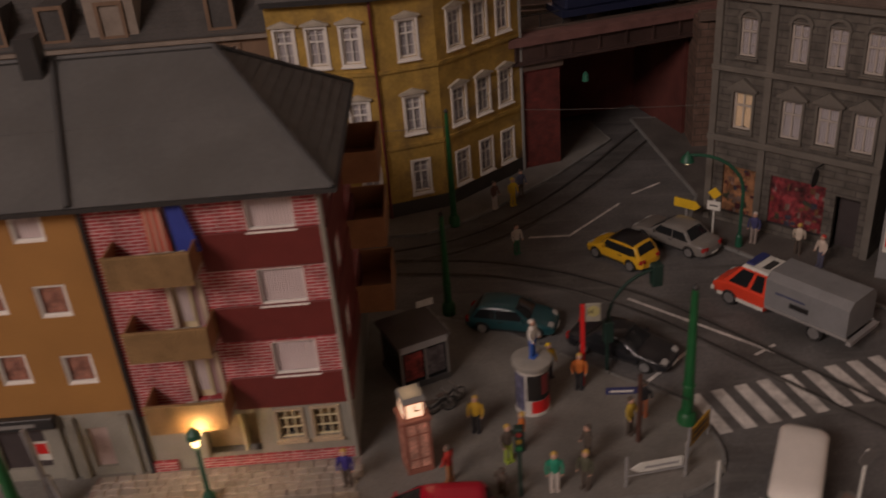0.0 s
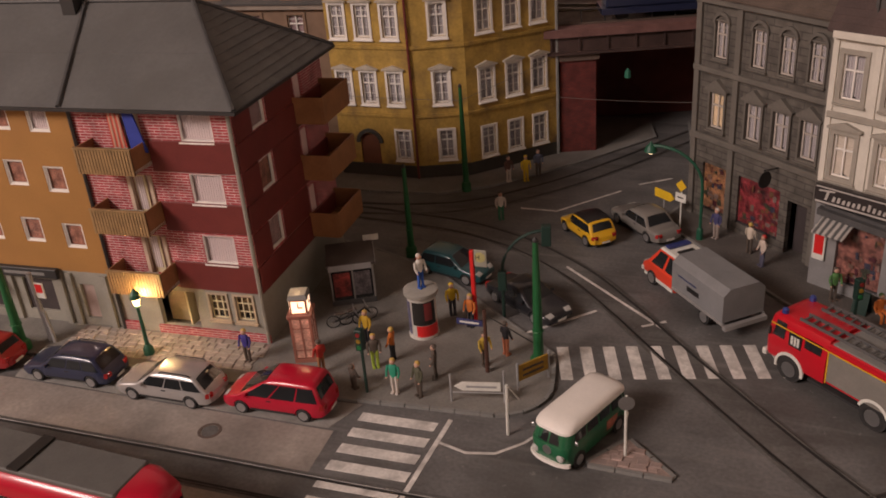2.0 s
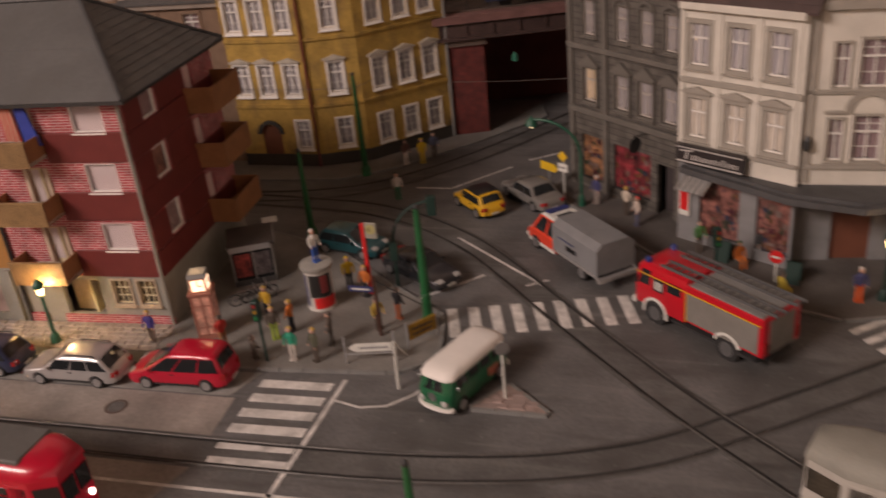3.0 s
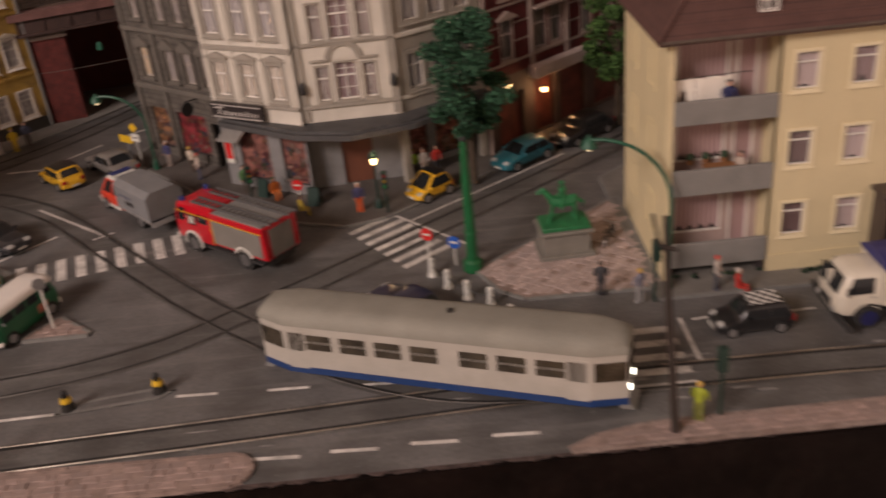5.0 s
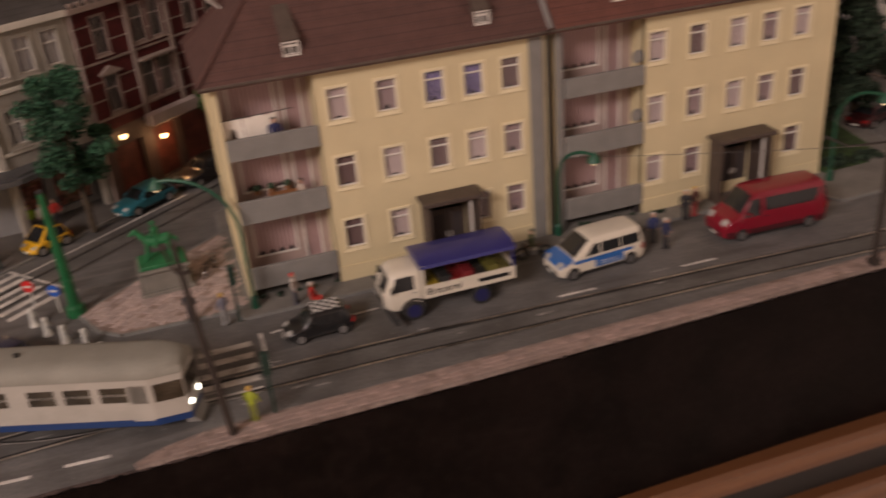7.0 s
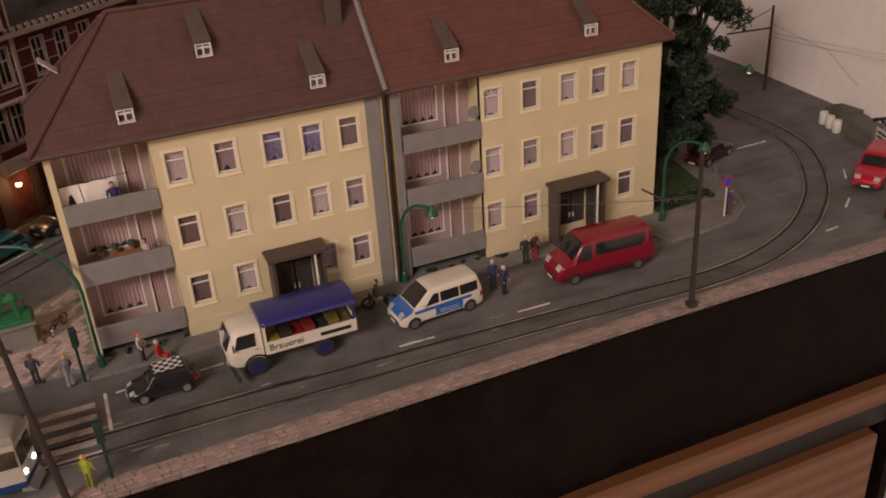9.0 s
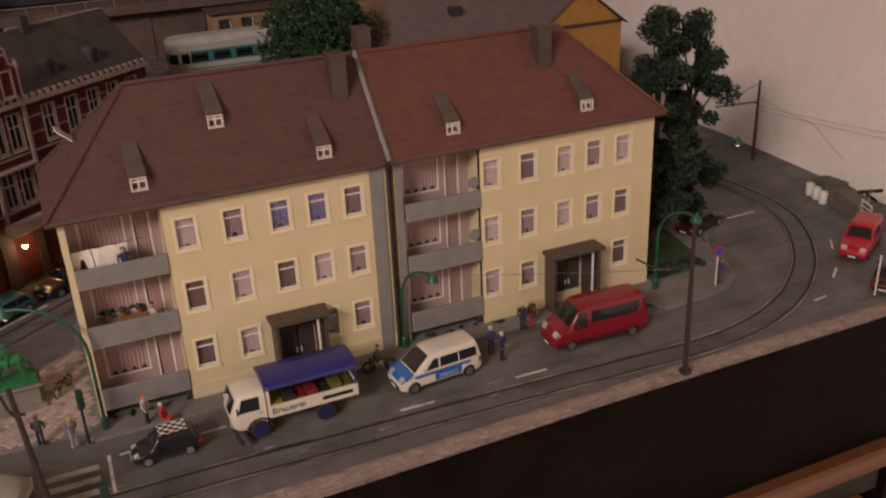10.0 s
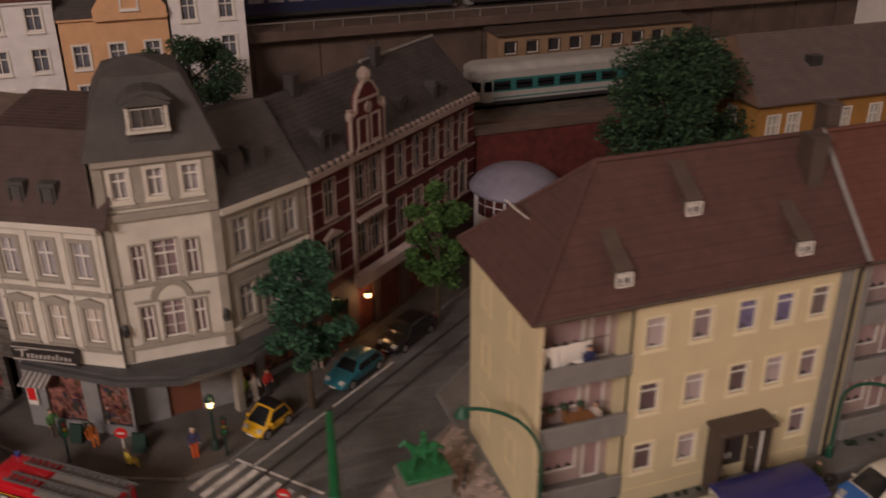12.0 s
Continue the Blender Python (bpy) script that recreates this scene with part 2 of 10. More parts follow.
EDGESTONE = mat("pale edge stone", (0.27, 0.215, 0.19), 0.9, var=0.3, scale=1.2, dirt=(0.15, 0.1, 0.08, 0.8, 0.7))
WHITELINE = mat("road paint white", (0.64, 0.62, 0.585), 0.7, var=0.2, scale=1.2, fine=8, dirt=(0.25, 0.24, 0.225, 1.1, 0.75))
FADEDLINE = mat("faded road paint", (0.48, 0.465, 0.43), 0.75, var=0.25, scale=1.2, fine=8, dirt=(0.17, 0.165, 0.155, 1.3, 0.9))
RAIL = mat("rail steel", (0.45, 0.41, 0.35), 0.33, metal=0.9, var=0.3, scale=0.7, dirt=(0.045, 0.04, 0.036, 0.3, 1.0))
DULLRAIL = mat("dull rail steel", (0.11, 0.104, 0.097), 0.5, metal=0.5, var=0.3, scale=0.7, dirt=(0.04, 0.036, 0.033, 0.4, 0.9))
TRACKBED = mat("worn track bed", (0.108, 0.106, 0.102), 0.7, var=0.3, scale=0.4, fine=6, bump=0.3, dirt=(0.06, 0.057, 0.053, 0.35, 0.85))
GROOVE = mat("rail groove", (0.02, 0.019, 0.018), 0.75)
FASCIA = mat("dark brown board", (0.006, 0.0036, 0.0032), 0.6, spec=0.08, var=0.45, scale=0.4, fine=3, dirt=(0.02, 0.015, 0.012, 2.2, 0.25))
# Tone of the unseen walls, set by how much fill they bounce.
ROOMWALL = mat("brown room wall", (0.22, 0.17, 0.13), 0.85, var=0.05, scale=0.05, fine=0.6, bump=0.1)
WALLPAPER = mat("cream wall", (0.92, 0.88, 0.83), 0.85, var=0.05, scale=0.08, fine=1.1, bump=0.9)
WOOD = stripe_mat("oak veneer", (0.165, 0.072, 0.03), (0.12, 0.05, 0.02), 1.3, axis=2, rough=0.4)



def wear(m, pale, dark, along=0.12, across=1.6, amount=0.55):
    """Long pale scuffs and dark oily streaks along the street, and small pale specks."""
    n, l = m.node_tree.nodes, m.node_tree.links
    b = n["Principled BSDF"]
    last = b.inputs["Base Color"].links[0].from_socket
    tex = n.new("ShaderNodeTexCoord")
    for size, lo, hi, colour, share in (((along, across, 1), 0.56, 0.72, pale, amount), ((along * 1.7, across * 0.6, 1), 0.55, 0.7, dark, 0.7), ((3.5, 3.5, 1), 0.66, 0.72, pale, 0.7)):
        mp, no, r, mx = n.new("ShaderNodeMapping"), n.new("ShaderNodeTexNoise"), n.new("ShaderNodeMapRange"), n.new("ShaderNodeMix")
        mp.inputs["Scale"].default_value = [v / K for v in size]
        mp.inputs["Location"].default_value = (size[1] * 3.1, size[0] * 7.7, 0)
        no.inputs["Detail"].default_value, no.inputs["Scale"].default_value = 6, 1.0
        r.inputs[1].default_value, r.inputs[2].default_value, r.inputs[4].default_value = lo, hi, share
        mx.data_type = "RGBA"
        mx.inputs[7].default_value = (*colour, 1)
        l.new(tex.outputs["Object"], mp.inputs[0]), l.new(mp.outputs[0], no.inputs[0]), l.new(no.outputs[0], r.inputs[0]), l.new(r.outputs[0], mx.inputs[0])
        l.new(last, mx.inputs[6])
        last = mx.outputs[2]
    l.new(last, b.inputs["Base Color"])


wear(ASPHALT, (0.2, 0.195, 0.185), (0.065, 0.062, 0.058))
wear(TRACKBED, (0.17, 0.165, 0.155), (0.05, 0.047, 0.044))

# ---- the room ----

def room_box(name, dims, m, label=""):
    bm = B()
    box(bm, *dims)
    ob = solid(name, bm, m, kind="structure")
    return tagged(ob, label, "wall")


tagged(solid("wall_east", prism(B(), [(93.6, -219), (94.6, 3.0), (97.5, 43.0), (98.2, 101.5), (130, 101.5), (130, -219)], -85, 140), WALLPAPER, kind="structure"), "cream woodchip room wall beside the layout", "wall")
room_box("wall_north", (-200, 100, -85, 116, 105, 140), WALLPAPER, "cream room wall behind the layout")
# Unseen walls, floor and ceiling, added to close the room and bounce fill.
room_box("wall_south", (-200, -220, -85, 99, -215, 140), ROOMWALL, "unseen brownish room wall")
room_box("wall_west", (-205, -220, -85, -200, 105, 140), ROOMWALL, "unseen brownish room wall")
room_box("floor", (-205, -220, -90, 104, 105, -85), mat("room floor boards", (0.18, 0.1, 0.05), 0.5), "unseen brown wooden room floor")
room_box("ceiling", (-205, -220, 140, 104, 105, 145), mat("ceiling white", (0.5, 0.45, 0.4), 0.9), "unseen dull room ceiling")

# ceiling lamp: an added, unseen shade above the room's light
bm = B()
lathe(bm, [(51.6, 0.0), (52, 0.4), (40, 6.0), (1.5, 7.5), (0.8, 9.4)], 32)
LAMP = tagged(part("ceiling_lamp", bm, mat("lamp shade", (0.7, 0.6, 0.45), 0.6)), "added round ceiling lamp shade, unseen", "lamp")
LAMP.matrix_basis = at(-119, -131, 130.5)

# ---- the layout board ----
XL, XR, YF, YB = -60.0, 114.0, 10.9, 99.0
bm = B()
EDGE = [(XL, YF), (48.0, 10.95), (56.0, 11.1), (64.0, 11.27), (95.0, 11.35)]
prism(bm, [*EDGE, (XR, YB), (XL, YB)], -1.2, 0.0)
solid("ground", bm, ASPHALT, kind="structure", label="grey model street surface with worn tracks", category="street")
bm = B()
for (xa, ya), (xb, yb) in zip(EDGE, EDGE[1:]):
    prism(bm, [(xa, ya - 0.3), (xb, yb - 0.3), (xb, yb - 0.02), (xa, ya - 0.02)], -9.0, -0.03)
solid("trim", bm, FASCIA, kind="structure", label="dark brown board along the layout edge", category="fascia")
# plaster crumbs along the top of the board
bm = B()
rnd = random.Random(77)
for i in range(150):
    x = rnd.uniform(20, 40) if i < 90 else rnd.uniform(40, 93)
    y = next(ya + (yb - ya) * (x - xa) / (xb - xa) for (xa, ya), (xb, yb) in zip(EDGE, EDGE[1:]) if xa <= x <= xb)
    w = rnd.uniform(0.1, 0.55)
    prism(bm, [(x - w, y - 0.02), (x - w * 0.4, y - rnd.uniform(0.1, 0.26)), (x + w * 0.5, y - rnd.uniform(0.06, 0.22)), (x + w, y - 0.02)], -0.2, rnd.uniform(-0.012, 0.03))
solid("edge_crumbs", bm, mat("crumbly plaster edge", (0.07, 0.05, 0.045), 0.9, var=0.5, scale=2.0), kind="stuff", label="crumbly plaster along the layout edge", category="crumbs")
cab = thing("cabinet", 0, 0, 0, 0, "brown wooden cabinet under the model layout", "cabinet")
part("top", box(B(), XL, 10.0, -10.5, 84.2, YF + 8, -9.0, 0.22), WOOD, cab)
# The gap is shade only: a recessed block painted black.
part("gap", box(B(), XL, 10.9, -12.8, 83.9, YF + 8, -10.5), BLACK, cab)
part("side", box(B(), 84.2, 10.5, -85, 84.9, YF + 8, -9.1), FASCIA, cab)
for i in range(3):
    part("drawer", box(B(), 82.6 - 27 * (i + 1) + 0.3, 10.05, -40, 82.6 - 27 * i, YF + 8, -12.8, 0.2), WOOD, cab)


def smooth_path(pts, step=0.7):
    """Catmull-Rom through plan points."""
    p = [Vector((*q, 0)) for q in pts]
    p = [2 * p[0] - p[1], *p, 2 * p[-1] - p[-2]]
    out = []
    for a, b, c, d in zip(p, p[1:], p[2:], p[3:]):
        k = max(2, int((c - b).length / step))
        for i in range(k):
            t = i / k
            out.append(0.5 * (2 * b + (c - a) * t + (2 * a - 5 * b + 4 * c - d) * t * t + (3 * b - a - 3 * c + d) * t ** 3))
    return out + [p[-2]]


def ribbon(bm, path, off, half, z0, z1, crown=0.0):
    """A flat bar along a plan path, off to its left; crown rounds its top."""
    rings = []
    for i, p in enumerate(path):
        d = (path[min(i + 1, len(path) - 1)] - path[max(i - 1, 0)]).normalized()
        nrm = Vector((-d.y, d.x, 0))
        a, b = p + nrm * (off - half), p + nrm * (off + half)
        c, e = p + nrm * (off - half * 0.3), p + nrm * (off + half * 0.3)
        rings.append([(a.x, a.y, z0), (b.x, b.y, z0), (b.x, b.y, z1), (e.x, e.y, z1 + crown), (c.x, c.y, z1 + crown), (a.x, a.y, z1)])
    return loft(bm, rings)


TRACKS = {
    "front": [(-60, 14.1), (-12, 13.9), (0, 13.5), (7, 13.45), (17, 13.85), (23, 14.15), (31, 14.6), (37, 14.7), (44, 14.65), (50, 14.4), (56, 14.2), (61, 14.0), (66, 13.7), (70.4, 13.5), (73.9, 13.75), (76.9, 14.55), (79.6, 15.8), (81.9, 17.4), (84.0, 19.25), (85.7, 21.3), (87.2, 23.5), (88.25, 25.6), (88.85, 28), (89.05, 31), (88.9, 34), (88.1, 38)],
    "side": [(-60, 15.8), (-20, 17.3), (-14, 17.5), (-5, 17.75), (0, 17.85), (7, 18.1), (11.3, 18.6), (14.3, 19.3), (17.3, 20.5), (20, 22.3), (22.5, 24.1), (26.5, 27.1), (35, 33.6), (45, 41.3), (52, 47)],
    "bend": [(-25, 41.8), (-5, 40.8), (1.3, 39.5), (6, 36.6), (9, 33.6), (11.6, 30.6), (13.9, 28), (17.3, 24.3), (20.4, 21.3), (24.1, 18.1), (27.3, 16.1), (30.3, 15.0), (34, 14.65), (38, 14.7)],
    "tunnel": [(13, 62), (9.5, 57.5), (6, 52), (2.5, 47.3), (-1.5, 43.6), (-6, 41.9), (-12, 41.4)],
}
for lift, (key, pts) in enumerate(TRACKS.items()):
    path = smooth_path(pts)
    tr = thing("tram_track", 0, 0, 0, 0, "steel grooved tram rails set flush into the grey street", "tram track", "tram tracks", "structure")
    for sgn in (-1, 1):
        z = 0.021 + 0.003 * lift
        part("groove", ribbon(B(), path, sgn * 0.68, 0.12 if key == "front" else 0.085, -0.05, z), GROOVE, tr)
        part("rail", ribbon(B(), path, sgn * 0.76, 0.04, -0.05, z + 0.012, 0.025), RAIL if key == "front" else DULLRAIL, tr)
    part("track_bed", ribbon(B(), path, 0.0, 0.95, -0.06, 0.009 + 0.002 * lift), TRACKBED, tr, "dark worn strip between the rails")


def pavement(pts, label="grey paved sidewalk with a low kerb", m=None, z=0.13, name="pavement", edge=None):
    ob = thing(name, 0, 0, 0, 0, label, "pavement", kind="structure")
    part("slab", prism(B(), pts, -0.3, z), m or PAVE, ob)
    bm = B()
    k = len(pts)
    for i in range(k):
        a, b = Vector((*pts[i], 0)), Vector((*pts[(i + 1) % k], 0))
        d = (b - a).normalized()
        nrm = Vector((d.y, -d.x, 0)) * 0.16
        n = max(1, int((b - a).length / 1.0))
        for j in range(n):
            p, q = a.lerp(b, (j + 0.02) / n), a.lerp(b, (j + 0.98) / n)
            prism(bm, [(p.x, p.y), (q.x, q.y), (q.x + nrm.x, q.y + nrm.y), (p.x + nrm.x, p.y + nrm.y)], -0.3, z + 0.012)
    part("kerb", bm, edge or KERB, ob)
    return ob


def arc(cx, cy, r, a0, a1, n=7):
    return [(cx + r * math.cos(radians(a0 + (a1 - a0) * i / n)), cy + r * math.sin(radians(a0 + (a1 - a0) * i / n))) for i in range(n + 1)]


# corner pavement round the brick house
pavement([(-60, 20.6), (-14, 23.0), (-1.2, 23.35), (5.2, 23.9), *arc(5.4, 26.0, 2.1, -80, 15, 6), (7.0, 28.6), (5.2, 30.0), (2.8, 31.8), (-0.4, 34.4), (-4.0, 36.0), (-8, 37.2), (-20, 38.0), (-60, 38)])
# parking lane markings lie on the street beside it; pavements on the far sides
pavement([(-40, 43.6), (-8, 44.2), (-4.5, 44.5), (-1.6, 46.3), (3.0, 51.2), (7.0, 56.5), (6, 60), (-40, 60)])
pavement([(9.6, 43.2), (13.2, 39.2), (16.2, 35.8), (19.8, 32.6), (22.0, 31.4), (24.6, 30.4), (26.8, 31.0), (29.6, 33.2), (39, 40.2), (52, 50), (52, 56), (9, 60), (11.0, 47.5)], m=PAVEDARK)
pavement([(39.0, 20.2), (70.9, 20.2), (71.7, 18.0), (74.6, 18.08), (76.7, 18.4), (78.2, 19.4), (79.2, 21.5), (80.0, 26), (81.5, 34), (70, 34), (56, 40), (47.0, 40), (39, 33.2)])
# the statue's square, pink cobbles
SQUARE = pavement([(31.3, 24.2), (32.2, 22.2), (33.3, 21.3), (39.3, 21.2), (39.3, 30.6)], "pink cobbled square round a green statue", JOINT, 0.12)
# stone strips along the board's edge
EDGE_RIGHT = pavement([(33.6, 10.97), (48, 11.0), (56, 11.14), (64, 11.31), (94.4, 11.38), (94.4, 12.1), (70, 12.15), (58, 12.0), (40, 11.95), (36.5, 11.9), (34.6, 11.5)], "narrow strip of pink stones along the layout edge", JOINT, 0.11, edge=EDGESTONE)
EDGE_LEFT = pavement([(-60, 10.95), (21.2, 10.95), *arc(21.3, 11.7, 0.75, -80, 80, 5), (13, 12.6), (-60, 12.9)], "rounded strip of pink stones along the layout edge", JOINT, 0.13, edge=JOINT)
ISLAND = pavement([(10.0, 22.0), (13.1, 22.0), (11.2, 23.7)], "small pink triangular traffic island", JOINT, 0.13)
ob = pavement([(13.5, 16.0), (13.5, 16.7), (17.5, 17.3), (18.2, 17.0), (17.6, 16.5)], "flat grey traffic island in the street", ASPHALT, 0.06)
pavement([(78, 21.5), (84, 30), (86, 36), (81, 36), (79.3, 27)], "asphalt apron beside the tram bend", ASPHALT, 0.03)


def marking(pts, label="worn white road marking", group=""):
    return solid("road_marking", prism(B(), pts, -0.02, 0.018), FADEDLINE if "faded" in label else WHITELINE, label=label, category="road marking", group=group, kind="structure")


def stripe(a, b, w=0.15, label="worn white road line", group="road lines"):
    a, b = Vector(a), Vector(b)
    d = (b - a).normalized()
    n = Vector((-d.y, d.x)) * w / 2
    return marking([tuple(a + n), tuple(a - n), tuple(b - n), tuple(b + n)], label, group)


# zebra crossings: corner, far road, side street, front street
for i in range(6):
    y = 22.75 - 1.02 * i
    marking([(0.45 + 0.02 * i, y - 0.02), (3.75 + 0.02 * i, y + 0.12), (3.72 + 0.02 * i, y - 0.42), (0.45 + 0.02 * i, y - 0.56)], "broad white zebra crossing stripe", "front zebra crossing")
stripe((4.15, 23.2), (3.9, 15.6), 0.2)
for i in range(10):
    x, y = 6.95 + 0.98 * i, 29.4 + 0.265 * i
    marking([(x, y), (x + 0.5, y + 0.13), (x + 1.3, y - 2.25), (x + 0.8, y - 2.38)], "broad white zebra crossing stripe", "road zebra crossing")
for i in range(7):
    x, y = 24.75 + 0.48 * i, 29.7 - 0.69 * i
    marking([(x, y), (x + 2.35, y + 1.78), (x + 2.55, y + 1.45), (x + 0.2, y - 0.33)], "broad white zebra crossing stripe", "side street zebra crossing")
for i in range(5):
    y = 18.1 - 0.95 * i
    marking([(36.5, y), (39.0, y), (39.0, y - 0.42), (36.5, y - 0.42)], "faded white zebra crossing stripe", "kerbside zebra crossing")
stripe((35.95, 18.6), (36.1, 13.4), 0.16)
stripe((39.5, 18.6), (39.5, 15.4), 0.16)
for x in (22.05, 24.95, 27.9, 30.9):
    stripe((x, 12.25), (x + 1.75, 12.15), 0.17)
for x, y in ((18.3, 16.6), (22.1, 16.4), (26.0, 16.1), (29.7, 15.8)):
    stripe((x, y), (x + 1.7, y - 0.07), 0.15)
stripe((-4, 15.7), (13.4, 16.2), 0.15)
stripe((5.6, 36.9), (11.3, 32.0), 0.15)
stripe((8.0, 32.9), (5.2, 30.1), 0.15)
stripe((10.3, 32.0), (11.3, 32.7), 0.15)
stripe((1.2, 43.5), (3.3, 43.5), 0.14)
stripe((3.3, 43.4), (6.5, 47.1), 0.14)
stripe((7.4, 48.3), (9.2, 49.6), 0.14)
path = [(4.2, 21.75), (5.4, 21.45), (6.5, 21.7), (7.4, 22.6), (7.9, 23.5)]
for a, b in zip(path, path[1:]):
    stripe(a, b, 0.12)
stripe((27.2, 31.3), (31.0, 27.1), 0.16)
stripe((28.0, 30.3), (37.5, 37.4), 0.12)
stripe((26.2, 20.75), (28.4, 18.6), 0.12)
stripe((40.0, 18.4), (41.0, 18.5), 0.12)
stripe((44, 18.3), (45.2, 18.35), 0.12)
for x in (53.5, 60.2):
    stripe((x, 15.5), (x + 1.9, 15.45), 0.13)
for x, y, dx, dy in ((80.3, 14.6, 1.0, 0.1), (83.6, 16.4, 1.2, 0.9), (86.8, 19.6, 1.0, 1.2), (84.3, 27.3, 2.6, 0.1)):
    stripe((x, y), (x + dx, y + dy), 0.13)
# A paler tan sheet over the street left of the front zebra.
solid("road_section", prism(B(), [(-60, 13.2), (-0.6, 14.6), (0.1, 17.0), (-0.2, 21.3), (-16.5, 20.9), (-60, 19.0)], -0.02, 0.005), mat("pale tan street", (0.28, 0.25, 0.222), 0.72, var=0.22, scale=0.35, fine=5, bump=0.3, dirt=(0.11, 0.1, 0.09, 0.2, 0.8)), kind="structure", label="pale tan street surface beside the parked cars", category="street")
# light parking bay beside the brick house
LIGHTPAVE = mat("parking bay", (0.26, 0.25, 0.23), 0.8, var=0.2)
solid("pavement_bay", prism(B(), [(-16.5, 21.0), (-0.5, 21.4), (0.2, 23.2), (-1.3, 23.1), (-14, 22.8), (-17, 22.7)], -0.02, 0.0165), LIGHTPAVE, kind="structure", label="light grey parking bay beside the kerb", category="pavement")

# ---- the raised railway behind the town ----
STONE = brick_mat("brown retaining wall", (0.16, 0.1, 0.075), (0.12, 0.075, 0.055), (0.07, 0.05, 0.04), 0.9, 0.45, 0.03, turn=(-90, 0, 0))
REDWALL = brick_mat("dark red brick", (0.16, 0.026, 0.02), (0.12, 0.02, 0.017), (0.08, 0.03, 0.026), 0.28, 0.1, 0.012, turn=(-90, 0, 0))
BALLAST = mat("track ballast", (0.12, 0.1, 0.085), 0.9, var=0.3, fine=6, bump=0.8)
bm = B()
prism(bm, [(12, 54.5), (92.5, 54.5), (92.5, 72), (12, 72)], -0.5, 8.3)
solid("embankment", bm, STONE, kind="structure", label="brown stone retaining wall of the raised railway", category="embankment")

# ---- materials of the houses ----
CREAM = mat("cream plaster", (0.66, 0.575, 0.36), 0.75, var=0.05, scale=0.5, fine=12, bump=0.12, dirt=(0.6, 0.5, 0.3, 0.4, 0.3))
CASING = mat("pale window surround", (0.78, 0.7, 0.48), 0.7, var=0.05)
WHITE = mat("white paint", (0.78, 0.75, 0.7), 0.5, var=0.05)
GREYP = mat("grey balcony board", (0.225, 0.222, 0.21), 0.6, var=0.08)
# Brownish pink, taken darker to add some of the loggias' shade.
PINKWALL = mat("pale pink plaster", (0.42, 0.32, 0.29), 0.8, var=0.08)
CURTAIN = stripe_mat("pink curtain", (0.46, 0.31, 0.3), (0.37, 0.24, 0.24), 0.13)
APTLACE = stripe_mat("pale rose curtain", (0.76, 0.58, 0.54), (0.66, 0.49, 0.465), 0.12)
LACE = stripe_mat("white lace curtain", (0.68, 0.6, 0.58), (0.5, 0.42, 0.42), 0.12)
LOGGIACURT = stripe_mat("loggia curtain", (0.52, 0.37, 0.36), (0.42, 0.28, 0.28), 0.2)
BLUECURT = mat("blue blind", (0.22, 0.17, 0.33), 0.7, var=0.55, scale=3, fine=9)
WARMROOM = mat("lit curtain", (0.75, 0.5, 0.3), 0.7, glow=0.25)
# Near black for unlit places: shade put into the colour of plain sheets.
UNLITDARK = mat("unlit dark", (0.05, 0.04, 0.04), 0.8)
TILE = brick_mat("red brown roof tile", (0.113, 0.056, 0.046), (0.103, 0.051, 0.043), (0.08, 0.041, 0.036), 0.24, 0.3, 0.02, bump=0.3, blotch=0.12)
TILEH = brick_mat("brown hip tile", (0.113, 0.056, 0.046), (0.103, 0.051, 0.043), (0.08, 0.041, 0.036), 0.24, 0.3, 0.02, bump=0.3, blotch=0.12, turn=(0, 0, 90))
TILE2 = brick_mat("red roof tile", (0.152, 0.06, 0.045), (0.14, 0.056, 0.042), (0.11, 0.044, 0.035), 0.24, 0.3, 0.02, bump=0.3, blotch=0.12)
SLATE = mat("grey felt roof", (0.104, 0.103, 0.1), 0.75, var=0.1, scale=0.5, fine=5, bump=0.25, dirt=(0.085, 0.083, 0.078, 0.35, 0.7))
DARKSLATE = mat("dark slate roof", (0.075, 0.07, 0.066), 0.7, var=0.2, scale=0.8, fine=7, bump=0.4)
BROWNWOOD = mat("dark brown wood", (0.075, 0.055, 0.045), 0.55, var=0.15)
GUTTER = mat("black gutter", (0.03, 0.03, 0.03), 0.5)
HOOD = mat("brown grey hood", (0.1, 0.075, 0.06), 0.75, var=0.2)
OCHRE = mat("ochre plaster", (0.41, 0.265, 0.058), 0.8, var=0.24, scale=0.55, fine=5, dirt=(0.13, 0.085, 0.04, 0.5, 0.95))
ORANGE = mat("orange plaster", (0.345, 0.175, 0.047), 0.75, var=0.08, scale=0.4, dirt=(0.33, 0.16, 0.05, 0.5, 0.4))
REDBAND = mat("red brown panel", (0.14, 0.024, 0.021), 0.5, var=0.08)
PINKBRICK = brick_mat("pink red brick", (0.39, 0.058, 0.064), (0.31, 0.042, 0.048), (0.55, 0.37, 0.36), 0.55, 0.13, 0.022, turn=(-90, 0, 0))
SLATS = mat("tan ribbed boards", (0.3, 0.19, 0.085), 0.6, var=0.2, scale=2)
BALCBROWN = mat("brown balcony board", (0.27, 0.125, 0.05), 0.6, var=0.15)
SHOPGREY = mat("grey green render", (0.27, 0.26, 0.22), 0.8, var=0.12, scale=0.7)
GREYSTONE = brick_mat("sooty grey stone", (0.12, 0.108, 0.092), (0.1, 0.09, 0.078), (0.062, 0.056, 0.05), 1.1, 0.36, 0.03, turn=(-90, 0, 0))
GREYTRIM = mat("grey stone trim", (0.138, 0.126, 0.109), 0.8, var=0.15, scale=1)
